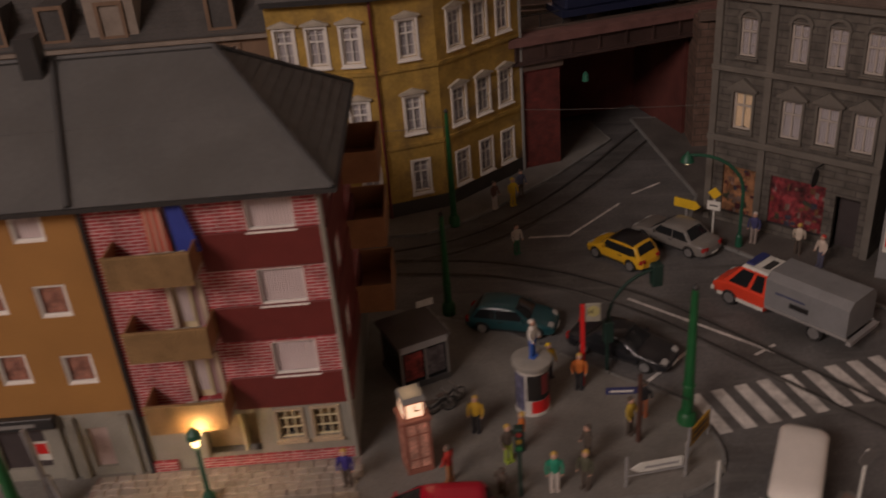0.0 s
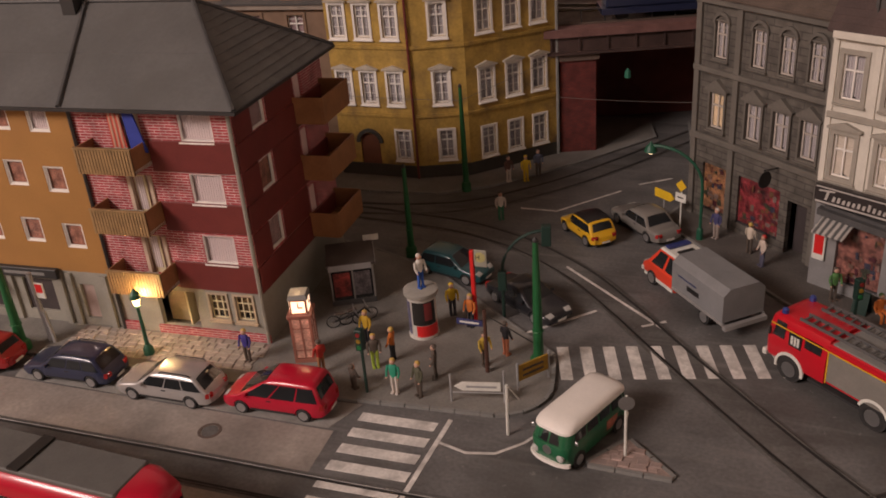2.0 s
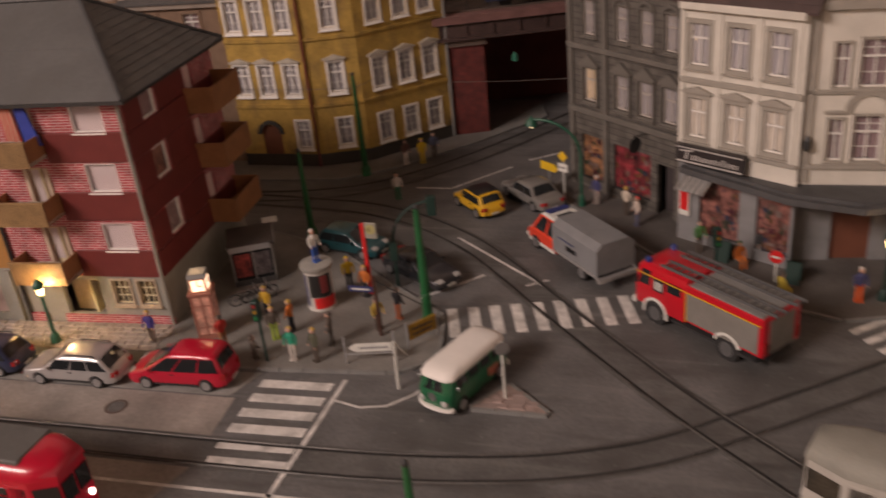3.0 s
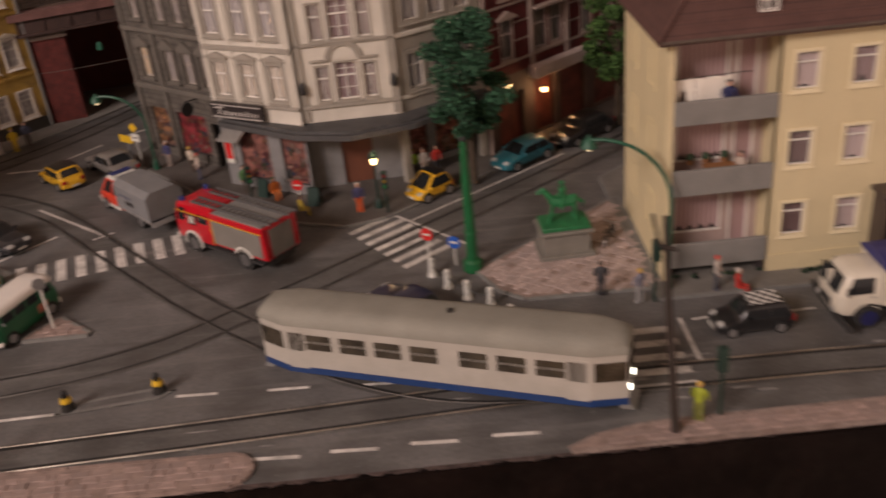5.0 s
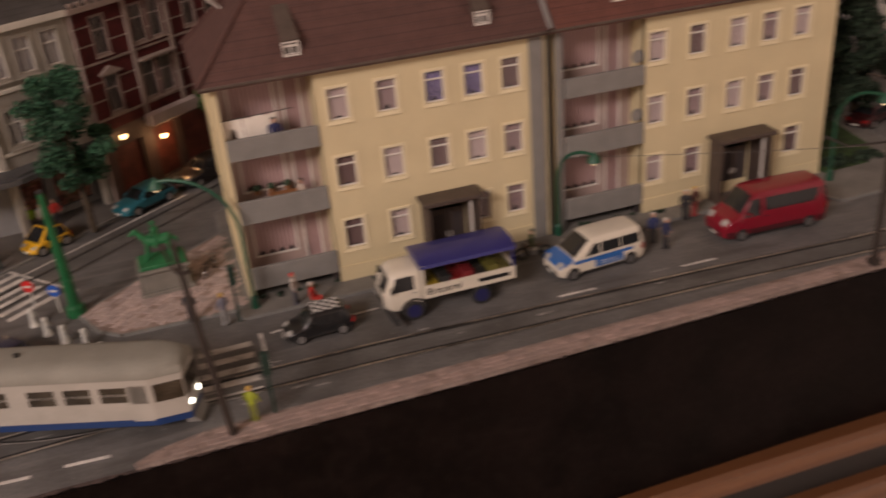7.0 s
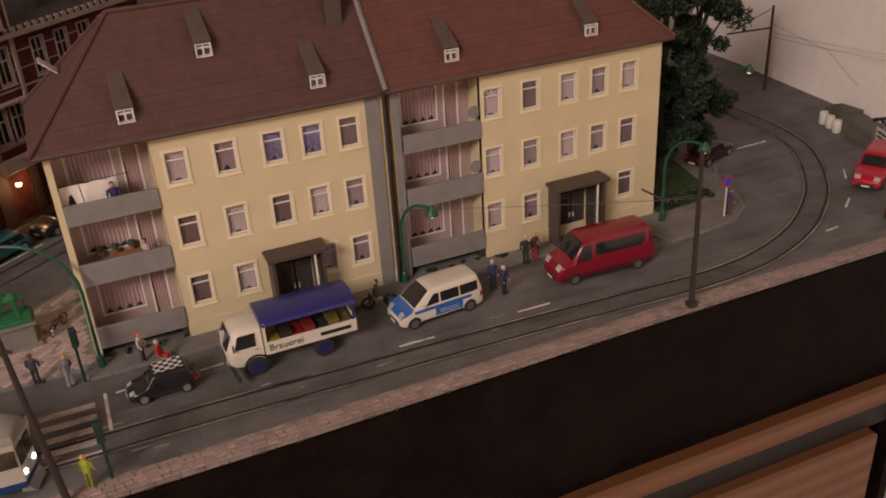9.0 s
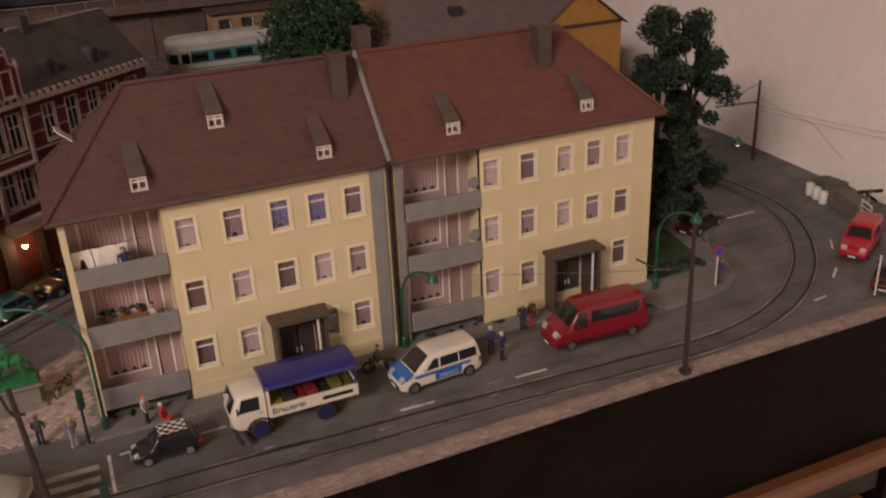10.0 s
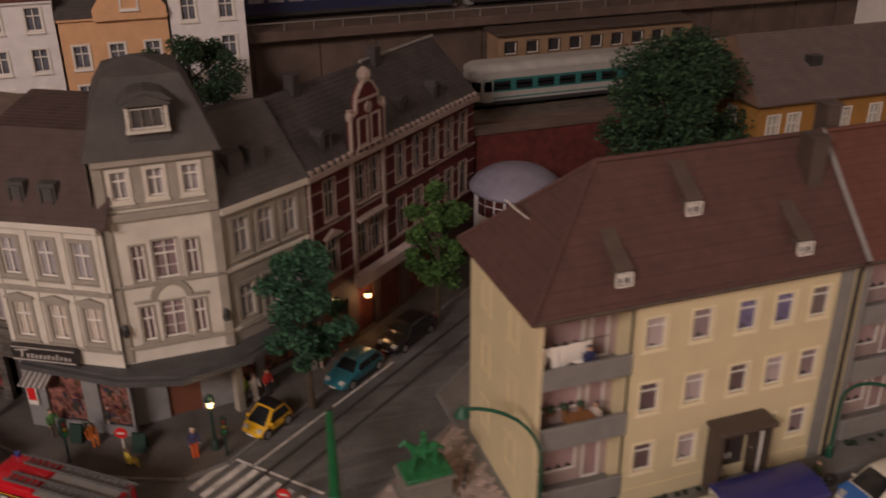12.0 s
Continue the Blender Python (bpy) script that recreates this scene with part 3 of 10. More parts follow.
IVORY = mat("ivory render", (0.645, 0.615, 0.54), 0.75, var=0.09, scale=0.8, dirt=(0.5, 0.47, 0.4, 0.5, 0.4))
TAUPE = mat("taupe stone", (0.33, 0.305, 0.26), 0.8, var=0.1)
SHOPSLATE = mat("shop front grey", (0.22, 0.22, 0.22), 0.7)
SHOPGOODS = mat("shop goods", (0.26, 0.1, 0.075), 0.7, var=0.75, scale=2.2, fine=6)
# Red taken darker than the brick itself, adding the side street's shade.
REDBRICK = brick_mat("deep red brick", (0.125, 0.011, 0.012), (0.095, 0.009, 0.01), (0.08, 0.02, 0.02), 0.27, 0.1, 0.012, turn=(-90, 0, 0))
PALEBAND = mat("pale stone band", (0.34, 0.27, 0.235), 0.8, var=0.15)
SANDSTONE = mat("sandstone trim", (0.27, 0.225, 0.185), 0.8, var=0.15)
DOORWOOD = mat("door wood", (0.16, 0.06, 0.035), 0.5)


def window_kit(w, h, casing=0.0, style="single", sash=WHITE, curtain=LACE, trim=CASING, sill=True, pediment=False, proud=0.07, fat=0.07, ledge=0.1, rise=0.36, drape="plain", hood=None):
    """The meshes of a window of opening w x h; foot of the opening at the origin, wall face at y = 0, inward +y."""
    kit = {}
    bm = B()
    c = casing
    if c:
        for x0, x1, z0, z1 in ((-w / 2 - c, -w / 2, -c, h + c), (w / 2, w / 2 + c, -c, h + c), (-w / 2, w / 2, h, h + c), (-w / 2, w / 2, -c, 0)):
            box(bm, x0, -proud, z0, x1, 0.02, z1)
        if pediment:
            side(bm, [(-w / 2 - c - 0.14, h + c + 0.02), (w / 2 + c + 0.14, h + c + 0.02), (w / 2 + c + 0.14, h + c + 0.1), (0, h + c + rise), (-w / 2 - c - 0.14, h + c + 0.12)], -proud - 0.12, 0.02, mi=1)
    else:
        t = 0.05
        for x0, x1, z0, z1 in ((-w / 2, -w / 2 + t, 0, h), (w / 2 - t, w / 2, 0, h), (-w / 2 + t, w / 2 - t, h - t, h), (-w / 2 + t, w / 2 - t, 0, t)):
            box(bm, x0, 0.03, z0, x1, 0.14, z1)
    kit["window"] = mesh("window", bm, [trim if c else sash, hood or GREYTRIM])
    bm = B()
    t = fat
    y0, y1 = 0.09, 0.15
    for x0, x1, z0, z1 in ((-w / 2, -w / 2 + t, 0, h), (w / 2 - t, w / 2, 0, h), (-w / 2 + t, w / 2 - t, h - t, h), (-w / 2 + t, w / 2 - t, 0, t)):
        box(bm, x0, y0, z0, x1, y1, z1)
    if style in ("cross", "tee"):
        box(bm, -0.04, y0 - 0.01, t, 0.04, y1, h - t)
        box(bm, -w / 2 + t, y0 - 0.02, h * 0.62, w / 2 - t, y1 + 0.01, h * 0.62 + 0.09)
    if style == "cross":
        for zz in (h * 0.3, h * 0.81):
            box(bm, -w / 2 + t, y0 + 0.01, zz, w / 2 - t, y1 - 0.01, zz + 0.035)
    if style == "top":
        box(bm, -w / 2 + t, y0 - 0.01, h * 0.7, w / 2 - t, y1, h * 0.7 + 0.07)
    if style == "grid":
        for k in (1, 2):
            box(bm, -w / 2 + w * k / 3 - 0.025, y0, t, -w / 2 + w * k / 3 + 0.025, y1, h - t)
            box(bm, -w / 2 + t, y0 + 0.004, h * k / 3 - 0.025, w / 2 - t, y1 - 0.004, h * k / 3 + 0.025)
    kit["window_frame"] = mesh("window_frame", bm, sash)
    kit["pane"] = mesh("pane", box(B(), -w / 2 + t, 0.115, t, w / 2 - t, 0.125, h - t), GLASS)
    notch = h * {"top": 0.1, "plain": 0.03, "grid": 0.3}.get(style, 0.08)
    if drape == "gather":
        cloth = side(B(), [(-w / 2 + 0.01, 0.01), (-w * 0.2, 0.02), (-w * 0.03, h * 0.2), (w * 0.03, h * 0.2), (w * 0.2, 0.02), (w / 2 - 0.01, 0.01), (w / 2 - 0.01, h - 0.01), (-w / 2 + 0.01, h - 0.01)], 0.2, 0.23)
    elif drape == "low":
        cloth = side(B(), [(-w / 2 + 0.01, h * 0.08), (-w * 0.2, h * 0.03), (0, h * 0.12), (w * 0.25, h * 0.02), (w / 2 - 0.01, h * 0.09), (w / 2 - 0.01, h - 0.01), (-w / 2 + 0.01, h - 0.01)], 0.2, 0.23)
    else:
        cloth = side(B(), [(-w / 2 + 0.01, 0.01), (-w * 0.26, 0.03), (-0.02, notch), (0.02, notch), (w * 0.26, 0.03), (w / 2 - 0.01, 0.01), (w / 2 - 0.01, h - 0.01), (-w / 2 + 0.01, h - 0.01)], 0.2, 0.23)
    kit["curtain"] = mesh("curtain", cloth, curtain)
    # A thin dark sheet painted to stand for the unlit room.
    kit["room"] = mesh("room", box(B(), -w / 2 + 0.01, 0.26, 0.01, w / 2 - 0.01, 0.29, h - 0.01), UNLITDARK)
    if sill:
        kit["window_sill"] = mesh("window_sill", box(B(), -w / 2 - c - 0.05, -proud - ledge, -c - 0.07, w / 2 + c + 0.05, 0.04, -c + 0.0), trim if c else sash)
    kit["size"] = (w, h)
    return kit


def recurtain(kit, m):
    """The same window with another curtain."""
    k = dict(kit)
    k["curtain"] = kit["curtain"].copy()
    k["curtain"].materials.clear()
    k["curtain"].materials.append(m)
    return k


def put_window(kit, parent, m):
    w = link("window", kit["window"], parent, "", m)
    for key in ("window_frame", "pane", "curtain", "room", "window_sill"):
        if key in kit:
            ob = link(key, kit[key], w)
            if key == "pane":
                ob.visible_shadow = False
    return w


def facade(house, ox, oy, ang, x0, x1, h, m, windows=(), holes=(), z0=0.0, thick=0.3, name="wall"):
    """A wall of the house from x0 to x1 along ang, with windows (kit, centre, foot) let into it. Returns the pose of its frame."""
    fr = at(ox, oy, 0, 0, 0, ang)
    cut = [(c - k["size"][0] / 2 - x0, z, c + k["size"][0] / 2 - x0, z + k["size"][1]) for k, c, z in windows]
    cut += [(a - x0, b, c - x0, d) for a, b, c, d in holes]
    wall = part(name, panel(B(), x1 - x0, h, cut, thick, z0), m, house, m=fr @ at(x0, 0))
    for k, c, z in windows:
        put_window(k, house, fr @ at(c, 0, z))
    return fr


def slope(bm, a, b, c, d, course=0.32, drop=0.022):
    """A roof plane a b (eave) c d (top, c above b) in stepped courses, one closed shell."""
    a, b, c, d = Vector(a), Vector(b), Vector(c), Vector(d)
    n = max(2, int((((c + d) - (a + b)) / 2).length / course))
    up = Vector((0, 0, 1))
    rows = [(a - up * 0.1, b - up * 0.1)]
    for i in range(n):
        rows.append((a.lerp(d, i / n) + up * drop, b.lerp(c, i / n) + up * drop))
        rows.append((a.lerp(d, (i + 1) / n), b.lerp(c, (i + 1) / n)))
    rows.append((d - up * 0.1, c - up * 0.1))
    vs = [[bm.verts.new(p) for p in r] for r in rows]
    for p, q in zip(vs, vs[1:]):
        bm.faces.new((p[0], p[1], q[1], q[0]))
    bm.faces.new((vs[0][1], vs[0][0], vs[-1][0], vs[-1][1]))
    for k in (0, 1):
        bm.faces.new([r[k] for r in vs])
    bmesh.ops.remove_doubles(bm, verts=bm.verts, dist=0.002)
    return bm


def arch_head(w, t=0.16):
    rings = []
    for i in range(13):
        a = math.pi * i / 12
        c, s, r0, r1 = math.cos(a), math.sin(a), w / 2, w / 2 + t
        rings.append([(r0 * c, -0.12, r0 * s), (r1 * c, -0.12, r1 * s), (r1 * c, 0.02, r1 * s), (r0 * c, 0.02, r0 * s)])
    return loft(B(), rings)


APT = window_kit(0.98, 1.56, 0.13, "top", proud=0.045, fat=0.06, ledge=0.03, curtain=APTLACE)
APT_NET = window_kit(0.98, 1.56, 0.13, "top", proud=0.045, fat=0.06, ledge=0.03, curtain=CURTAIN, drape="gather")
APT_SIDE = window_kit(0.98, 1.56, 0.13, "top", proud=0.045, fat=0.06, ledge=0.03, curtain=APTLACE, drape="low")
APT_PINK, APT_BLUE = recurtain(APT, stripe_mat("brown rose curtain", (0.27, 0.165, 0.155), (0.19, 0.11, 0.105), 0.13)), recurtain(APT_NET, BLUECURT)
# A black sheet in the curtain's place stands for the unlit attic.
DORM = window_kit(0.68, 0.56, 0.045, "tee", curtain=BLACK, trim=WHITE, sill=False, fat=0.035)
EAVE, RIDGE, DEPTH = 11.25, 16.2, 7.9


def apartment_house(x, y, w, balc, cols, porch, hip, tile, label):
    """A cream three-storey block with a stack of loggias at its left end, a porch and a tiled roof hipped at one end."""
    h = thing("apartment_house", x, y, 0, 0, label, "house", "apartment houses")
    rows = (1.9, 5.25, 8.65)
    wins = []
    for r, z in enumerate(rows):
        for c, xc in enumerate(cols):
            if r == 0 and porch[0] - 0.5 < xc < porch[1] + 0.3:
                continue
            kit = (APT, APT_PINK, APT_NET, APT_SIDE, APT_PINK, APT_NET, APT)[(c * 2 + r * 3 + (1 if hip == "L" else 0)) % 7]
            if hip == "L" and r == 2 and c in (2, 3):
                kit = APT_BLUE
            wins.append((kit, xc, z))
    pc = (porch[0] + porch[1]) / 2
    facade(h, 0, 0, 0, balc[1], w, EAVE, CREAM, wins, [(pc - 0.95, 0.3, pc + 0.95, 3.2)])
    part("plinth", box(B(), balc[1] + 0.01, -0.05, 0, w, 0.0, 0.95), CREAM, h)
    # side and back walls
    facade(h, 0, DEPTH, -90, 0, DEPTH, EAVE, CREAM)
    facade(h, w, 0, 90, 0, DEPTH, EAVE, CREAM)
    facade(h, w, DEPTH, 180, 0, w, EAVE, CREAM)
    if hip == "L":
        for yy in (2.1, 5.4):
            for z in rows:
                bm = B()
                for a, b, c, d in ((-0.6, -0.4, 0, 1.5), (0.4, 0.6, 0, 1.5), (-0.6, 0.6, 1.5, 1.7), (-0.6, 0.6, -0.2, 0)):
                    box(bm, a, -0.06, c, b, 0.0, d)
                part("blind_window", bm, CREAM, h, m=at(0, DEPTH - yy, z, 0, 0, -90))
    # loggias
    b0, b1, deep = balc[0], balc[1], 1.5
    for n, (zb, zt) in enumerate(((0.75, 1.95), (4.3, 5.5), (7.55, 8.6))):
        part("balcony_parapet", box(B(), b0 + 0.31, -0.1, zb, b1 - 0.02, 0.1, zt, 0.03), GREYP, h, "plain grey balcony parapet")
        part("balcony_floor", box(B(), b0 + 0.22, 0.1, zb, b1 - 0.02, deep, zb + 0.18), GREYP, h)
        z = zb + 0.2
        top = (4.3, 7.55, EAVE)[n]
        bw = b1 - b0 - 0.25
        holes = [(0.55, z + 0.75, 2.75, top - 0.35), (3.1, z, 4.0, top - 0.35)]
        part("loggia_wall", panel(B(), bw, top, holes, 0.15, z), PINKWALL, h, m=at(b0 + 0.22, deep, 0))
        for a, c, d, e in holes:
            bm = B()
            t = 0.09
            for p in ((a, c, a + t, e), (d - t, c, d, e), (a + t, e - t, d - t, e), (a + t, c, d - t, c + t)):
                box(bm, p[0], -0.03, p[1], p[2], 0.05, p[3])
            f = part("window_frame", bm, WHITE, h, m=at(b0 + 0.22, deep, 0))
            if d - a > 1.5:
                zig = [(a + 0.02, c + 0.02)]
                for k in range(4):
                    s0 = a + 0.1 + (d - a - 0.2) * k / 4
                    zig += [(s0, c + 0.04), (s0 + 0.26, c + 0.34), (s0 + 0.48, c + 0.04)]
                part("curtain", side(B(), zig + [(d - 0.02, c + 0.02), (d - 0.02, e - 0.02), (a + 0.02, e - 0.02)], 0.09, 0.12), LOGGIACURT, f, "pale rose curtain with a scalloped hem")
                # Dark sheet for the unlit room behind the scalloped hem.
                part("room", box(B(), a + 0.02, 0.13, c + 0.02, d - 0.02, 0.145, e - 0.02), UNLITDARK, f)
            else:
                part("curtain", box(B(), a + 0.02, 0.09, c + 0.02, d - 0.02, 0.12, e - 0.02), CURTAIN, f)
        part("loggia_cheek", box(B(), b1 - 0.02, 0.3, z, b1 + 0.12, deep, top), CREAM, h)
    if b0 == 0:
        part("wall_end", box(B(), 0.004, -0.012, 0, 0.3, 0.01, EAVE - 0.15), CREAM, h)
    else:
        part("pier", box(B(), 0.31, 0.0, 0, b0 + 0.22, deep + 0.2, EAVE - 0.01), GREYP, h)
    # Under the lowest loggia: pier and wall painted dark for the gap's shade.
    part("pier", box(B(), b1 - 0.3, 0.15, 0, b1 - 0.02, deep, 0.75), UNLITDARK, h)
    part("shaded_gap_wall", box(B(), b0 + 0.2, deep, 0, b1, deep + 0.15, 0.95), UNLITDARK, h)
    # porch
    p0, p1 = porch
    part("porch", box(B(), p0 - 0.2, -1.35, 3.75, p1 + 0.2, 0.0, 3.98, 0.04), BROWNWOOD, h, "dark brown porch with a flat roof")
    for xx, s in ((p0, 1), (p1, -1)):
        part("porch_wall", prism(B(), [(xx, 0), (xx, -1.15), (xx + s * 0.16, -1.15), (xx + s * 0.16, 0)], 0, 3.75), BROWNWOOD, h)
    for k in (-1, 1):
        d = part("door", box(B(), pc + k * 0.48 - 0.44, 0.12, 0.3, pc + k * 0.48 + 0.44, 0.2, 2.9, 0.02), BROWNWOOD, h)
        part("pane", box(B(), pc + k * 0.48 - 0.26, 0.08, 0.7, pc + k * 0.48 + 0.26, 0.115, 2.6), UNLITDARK, d)
        part("handle", box(B(), pc + k * 0.12 - 0.03, 0.03, 1.3, pc + k * 0.12 + 0.03, 0.12, 1.6), WHITE, d)
    for a, b, c, d in ((p0 + 0.165, pc - 0.95, 0.0, 3.74), (pc + 0.95, p1 - 0.165, 0.0, 3.74), (pc - 0.95, pc + 0.95, 3.2, 3.74)):
        part("porch_panel", box(B(), a, -0.055, c, b, -0.052 + 0.06, d), BROWNWOOD, h)
    part("porch_post", box(B(), p1 - 0.55, -1.1, 0, p1 - 0.45, -1.0, 3.75), WHITE, h)
    part("step", box(B(), p0 + 0.2, -1.2, 0, p1 - 0.2, 0.1, 0.28, 0.02), GREYP, h)
    # gutter, downpipe, grey corner
    part("gutter", tube(B(), [(-0.4, -0.5, EAVE + 0.02), (w if hip == "L" else w + 0.4, -0.5, EAVE + 0.02)], 0.08, 6), HOOD, h)
    if hip == "L":
        part("corner_strip", box(B(), w - 1.05, -0.12, 0, w - 0.35, 0.0, EAVE - 0.2), GREYP, h, "grey painted corner strip")
        part("downpipe", tube(B(), [(w - 0.06, -0.3, EAVE), (w - 0.06, -0.12, EAVE - 0.6), (w - 0.06, -0.12, 0.1)], 0.1, 6), GUTTER, h)
    # roof
    o, ry = 0.5, DEPTH / 2
    x0, x1 = -o, w + o
    r0, r1 = (4.3, w) if hip == "L" else (0.0, w - 4.4)
    if hip == "L":
        x1 = w
    else:
        x0 = 0.0
    z = EAVE
    roof = part("roof", slope(slope(B(), (x0, -o, z), (x1, -o, z), (r1, ry, RIDGE), (r0, ry, RIDGE)), (x1, DEPTH + o, z), (x0, DEPTH + o, z), (r0, ry, RIDGE), (r1, ry, RIDGE)), tile, h, "tiled hipped roof with a weathered surface")
    bm = B()
    if hip == "L":
        slope(bm, (x0, DEPTH + o, z), (x0, -o, z), (r0, ry, RIDGE), (r0, ry, RIDGE))
    else:
        slope(bm, (x1, -o, z), (x1, DEPTH + o, z), (r1, ry, RIDGE), (r1, ry, RIDGE))
    part("hip", bm, TILEH, roof)
    part("ridge", tube(B(), [(r0, ry, RIDGE + 0.06), (r1, ry, RIDGE + 0.06)], 0.13, 6), tile, roof)
    for yy in (-o, DEPTH + o):
        part("ridge", tube(B(), [(x0 if hip == "L" else x1, yy, z + 0.1), (r0 if hip == "L" else r1, ry, RIDGE + 0.05)], 0.11, 6), tile, roof)
    part("soffit", box(B(), x0 + 0.02, -o + 0.02, z - 0.12, x1 - 0.02, DEPTH + o - 0.02, z - 0.02), BROWNWOOD, roof)
    if hip == "L":
        lead = mat("grey flashing", (0.22, 0.21, 0.2), 0.6)
        for s in (-1, 1):
            part("flashing", tube(B(), [(w, ry + s * (ry + o), z + 0.15), (w, ry, RIDGE + 0.12)], 0.16, 4), lead, roof)
    k = (RIDGE - EAVE) / (ry + o)
    spots = ((3.95, 0.25), (8.2, 2.0), (13.1, 0.25)) if hip == "L" else ((3.9, 0.3), (12.3, 0.3))
    for xc, yf in spots:
        zf = EAVE + (yf + o) * k - 0.1
        part("dormer", side(B(), [(-0.36, 0.0), (0.36, 0.0), (0.36, 0.72), (-0.36, 0.72)], -0.0, 0.6), HOOD, roof, m=at(xc, yf, zf))
        hood = B()
        loft(hood, [[(-0.42, -0.14, 0.7), (0.42, -0.14, 0.7), (0.42, -0.14, 0.78), (-0.42, -0.14, 0.78)], [(-0.36, 1.75, 1.9), (0.36, 1.75, 1.9), (0.36, 1.75, 2.02), (-0.36, 1.75, 2.02)]])
        part("hood", hood, HOOD, roof, m=at(xc, yf, zf))
        put_window(DORM, roof, at(xc, yf - 0.16, zf + 0.05))
    cx = w - 1.5 if hip == "L" else w - 6.2
    ch = part("chimney", box(B(), cx - 0.42, 2.2, 13.0, cx + 0.42, 3.2, 16.55), BROWNWOOD, roof)
    part("cap", box(B(), cx - 0.47, 2.14, 16.55, cx + 0.47, 3.26, 16.68), BROWNWOOD, ch)
    if hip == "R":
        c2 = part("chimney", box(B(), 0.2, 4.1, 14.5, 1.0, 5.0, 17.35), BROWNWOOD, roof)
        part("cap", box(B(), 0.14, 4.04, 17.35, 1.06, 5.06, 17.48), BROWNWOOD, c2)
    if hip == "L":
        part("skylight", box(B(), -0.5, -0.03, 0, 0.5, 0.03, 1.0), WHITE, roof, m=at(1.55, 5.2, 13.55, 0, 0, 0) @ pose(0, 0, 0, 48, 0, -90))
    return h


apartment_house(39.5, 21.5, 16.4, (0.0, 4.65), (5.7, 8.07, 10.45, 12.45, 14.4), (9.2, 12.0), "L", TILE, "cream plastered model apartment house with grey loggias and brown tiled roof")
apartment_house(55.95, 21.5, 16.95, (0.5, 5.35), (6.05, 8.4, 10.8, 12.8, 14.8), (9.5, 12.7), "R", TILE2, "cream plastered model apartment house with grey loggias and red tiled roof")

# ---- the brick corner house with its orange neighbour ----
PALELACE = stripe_mat("pale pink curtain", (0.86, 0.67, 0.63), (0.8, 0.61, 0.575), 0.12)
RUSTCURT = mat("rust curtain", (0.42, 0.17, 0.11), 0.8, var=0.5, scale=2.5)
BRW = window_kit(1.6, 1.4, 0.0, "plain", curtain=PALELACE, fat=0.06, ledge=0.06)
SIDEW = window_kit(1.3, 1.5, 0.0, "plain", curtain=mat("rose blind", (0.5, 0.3, 0.27), 0.8, var=0.2, scale=1.5), fat=0.08, sill=False)
SIDEW_RUST = recurtain(SIDEW, RUSTCURT)
GRID = window_kit(0.9, 1.3, 0.1, "grid", curtain=mat("dim shop wares", (0.17, 0.1, 0.04), 0.7, var=0.9, scale=3.5, fine=9), trim=mat("tan window surround", (0.42, 0.34, 0.24), 0.7), sash=CREAM, fat=0.05)
ORW = window_kit(1.12, 1.3, 0.0, "plain", curtain=RUSTCURT, fat=0.13, sill=False)
ORW_PALE = recurtain(ORW, PALELACE)


TANJAMB = mat("tan door jamb", (0.5, 0.4, 0.3), 0.7, var=0.15)


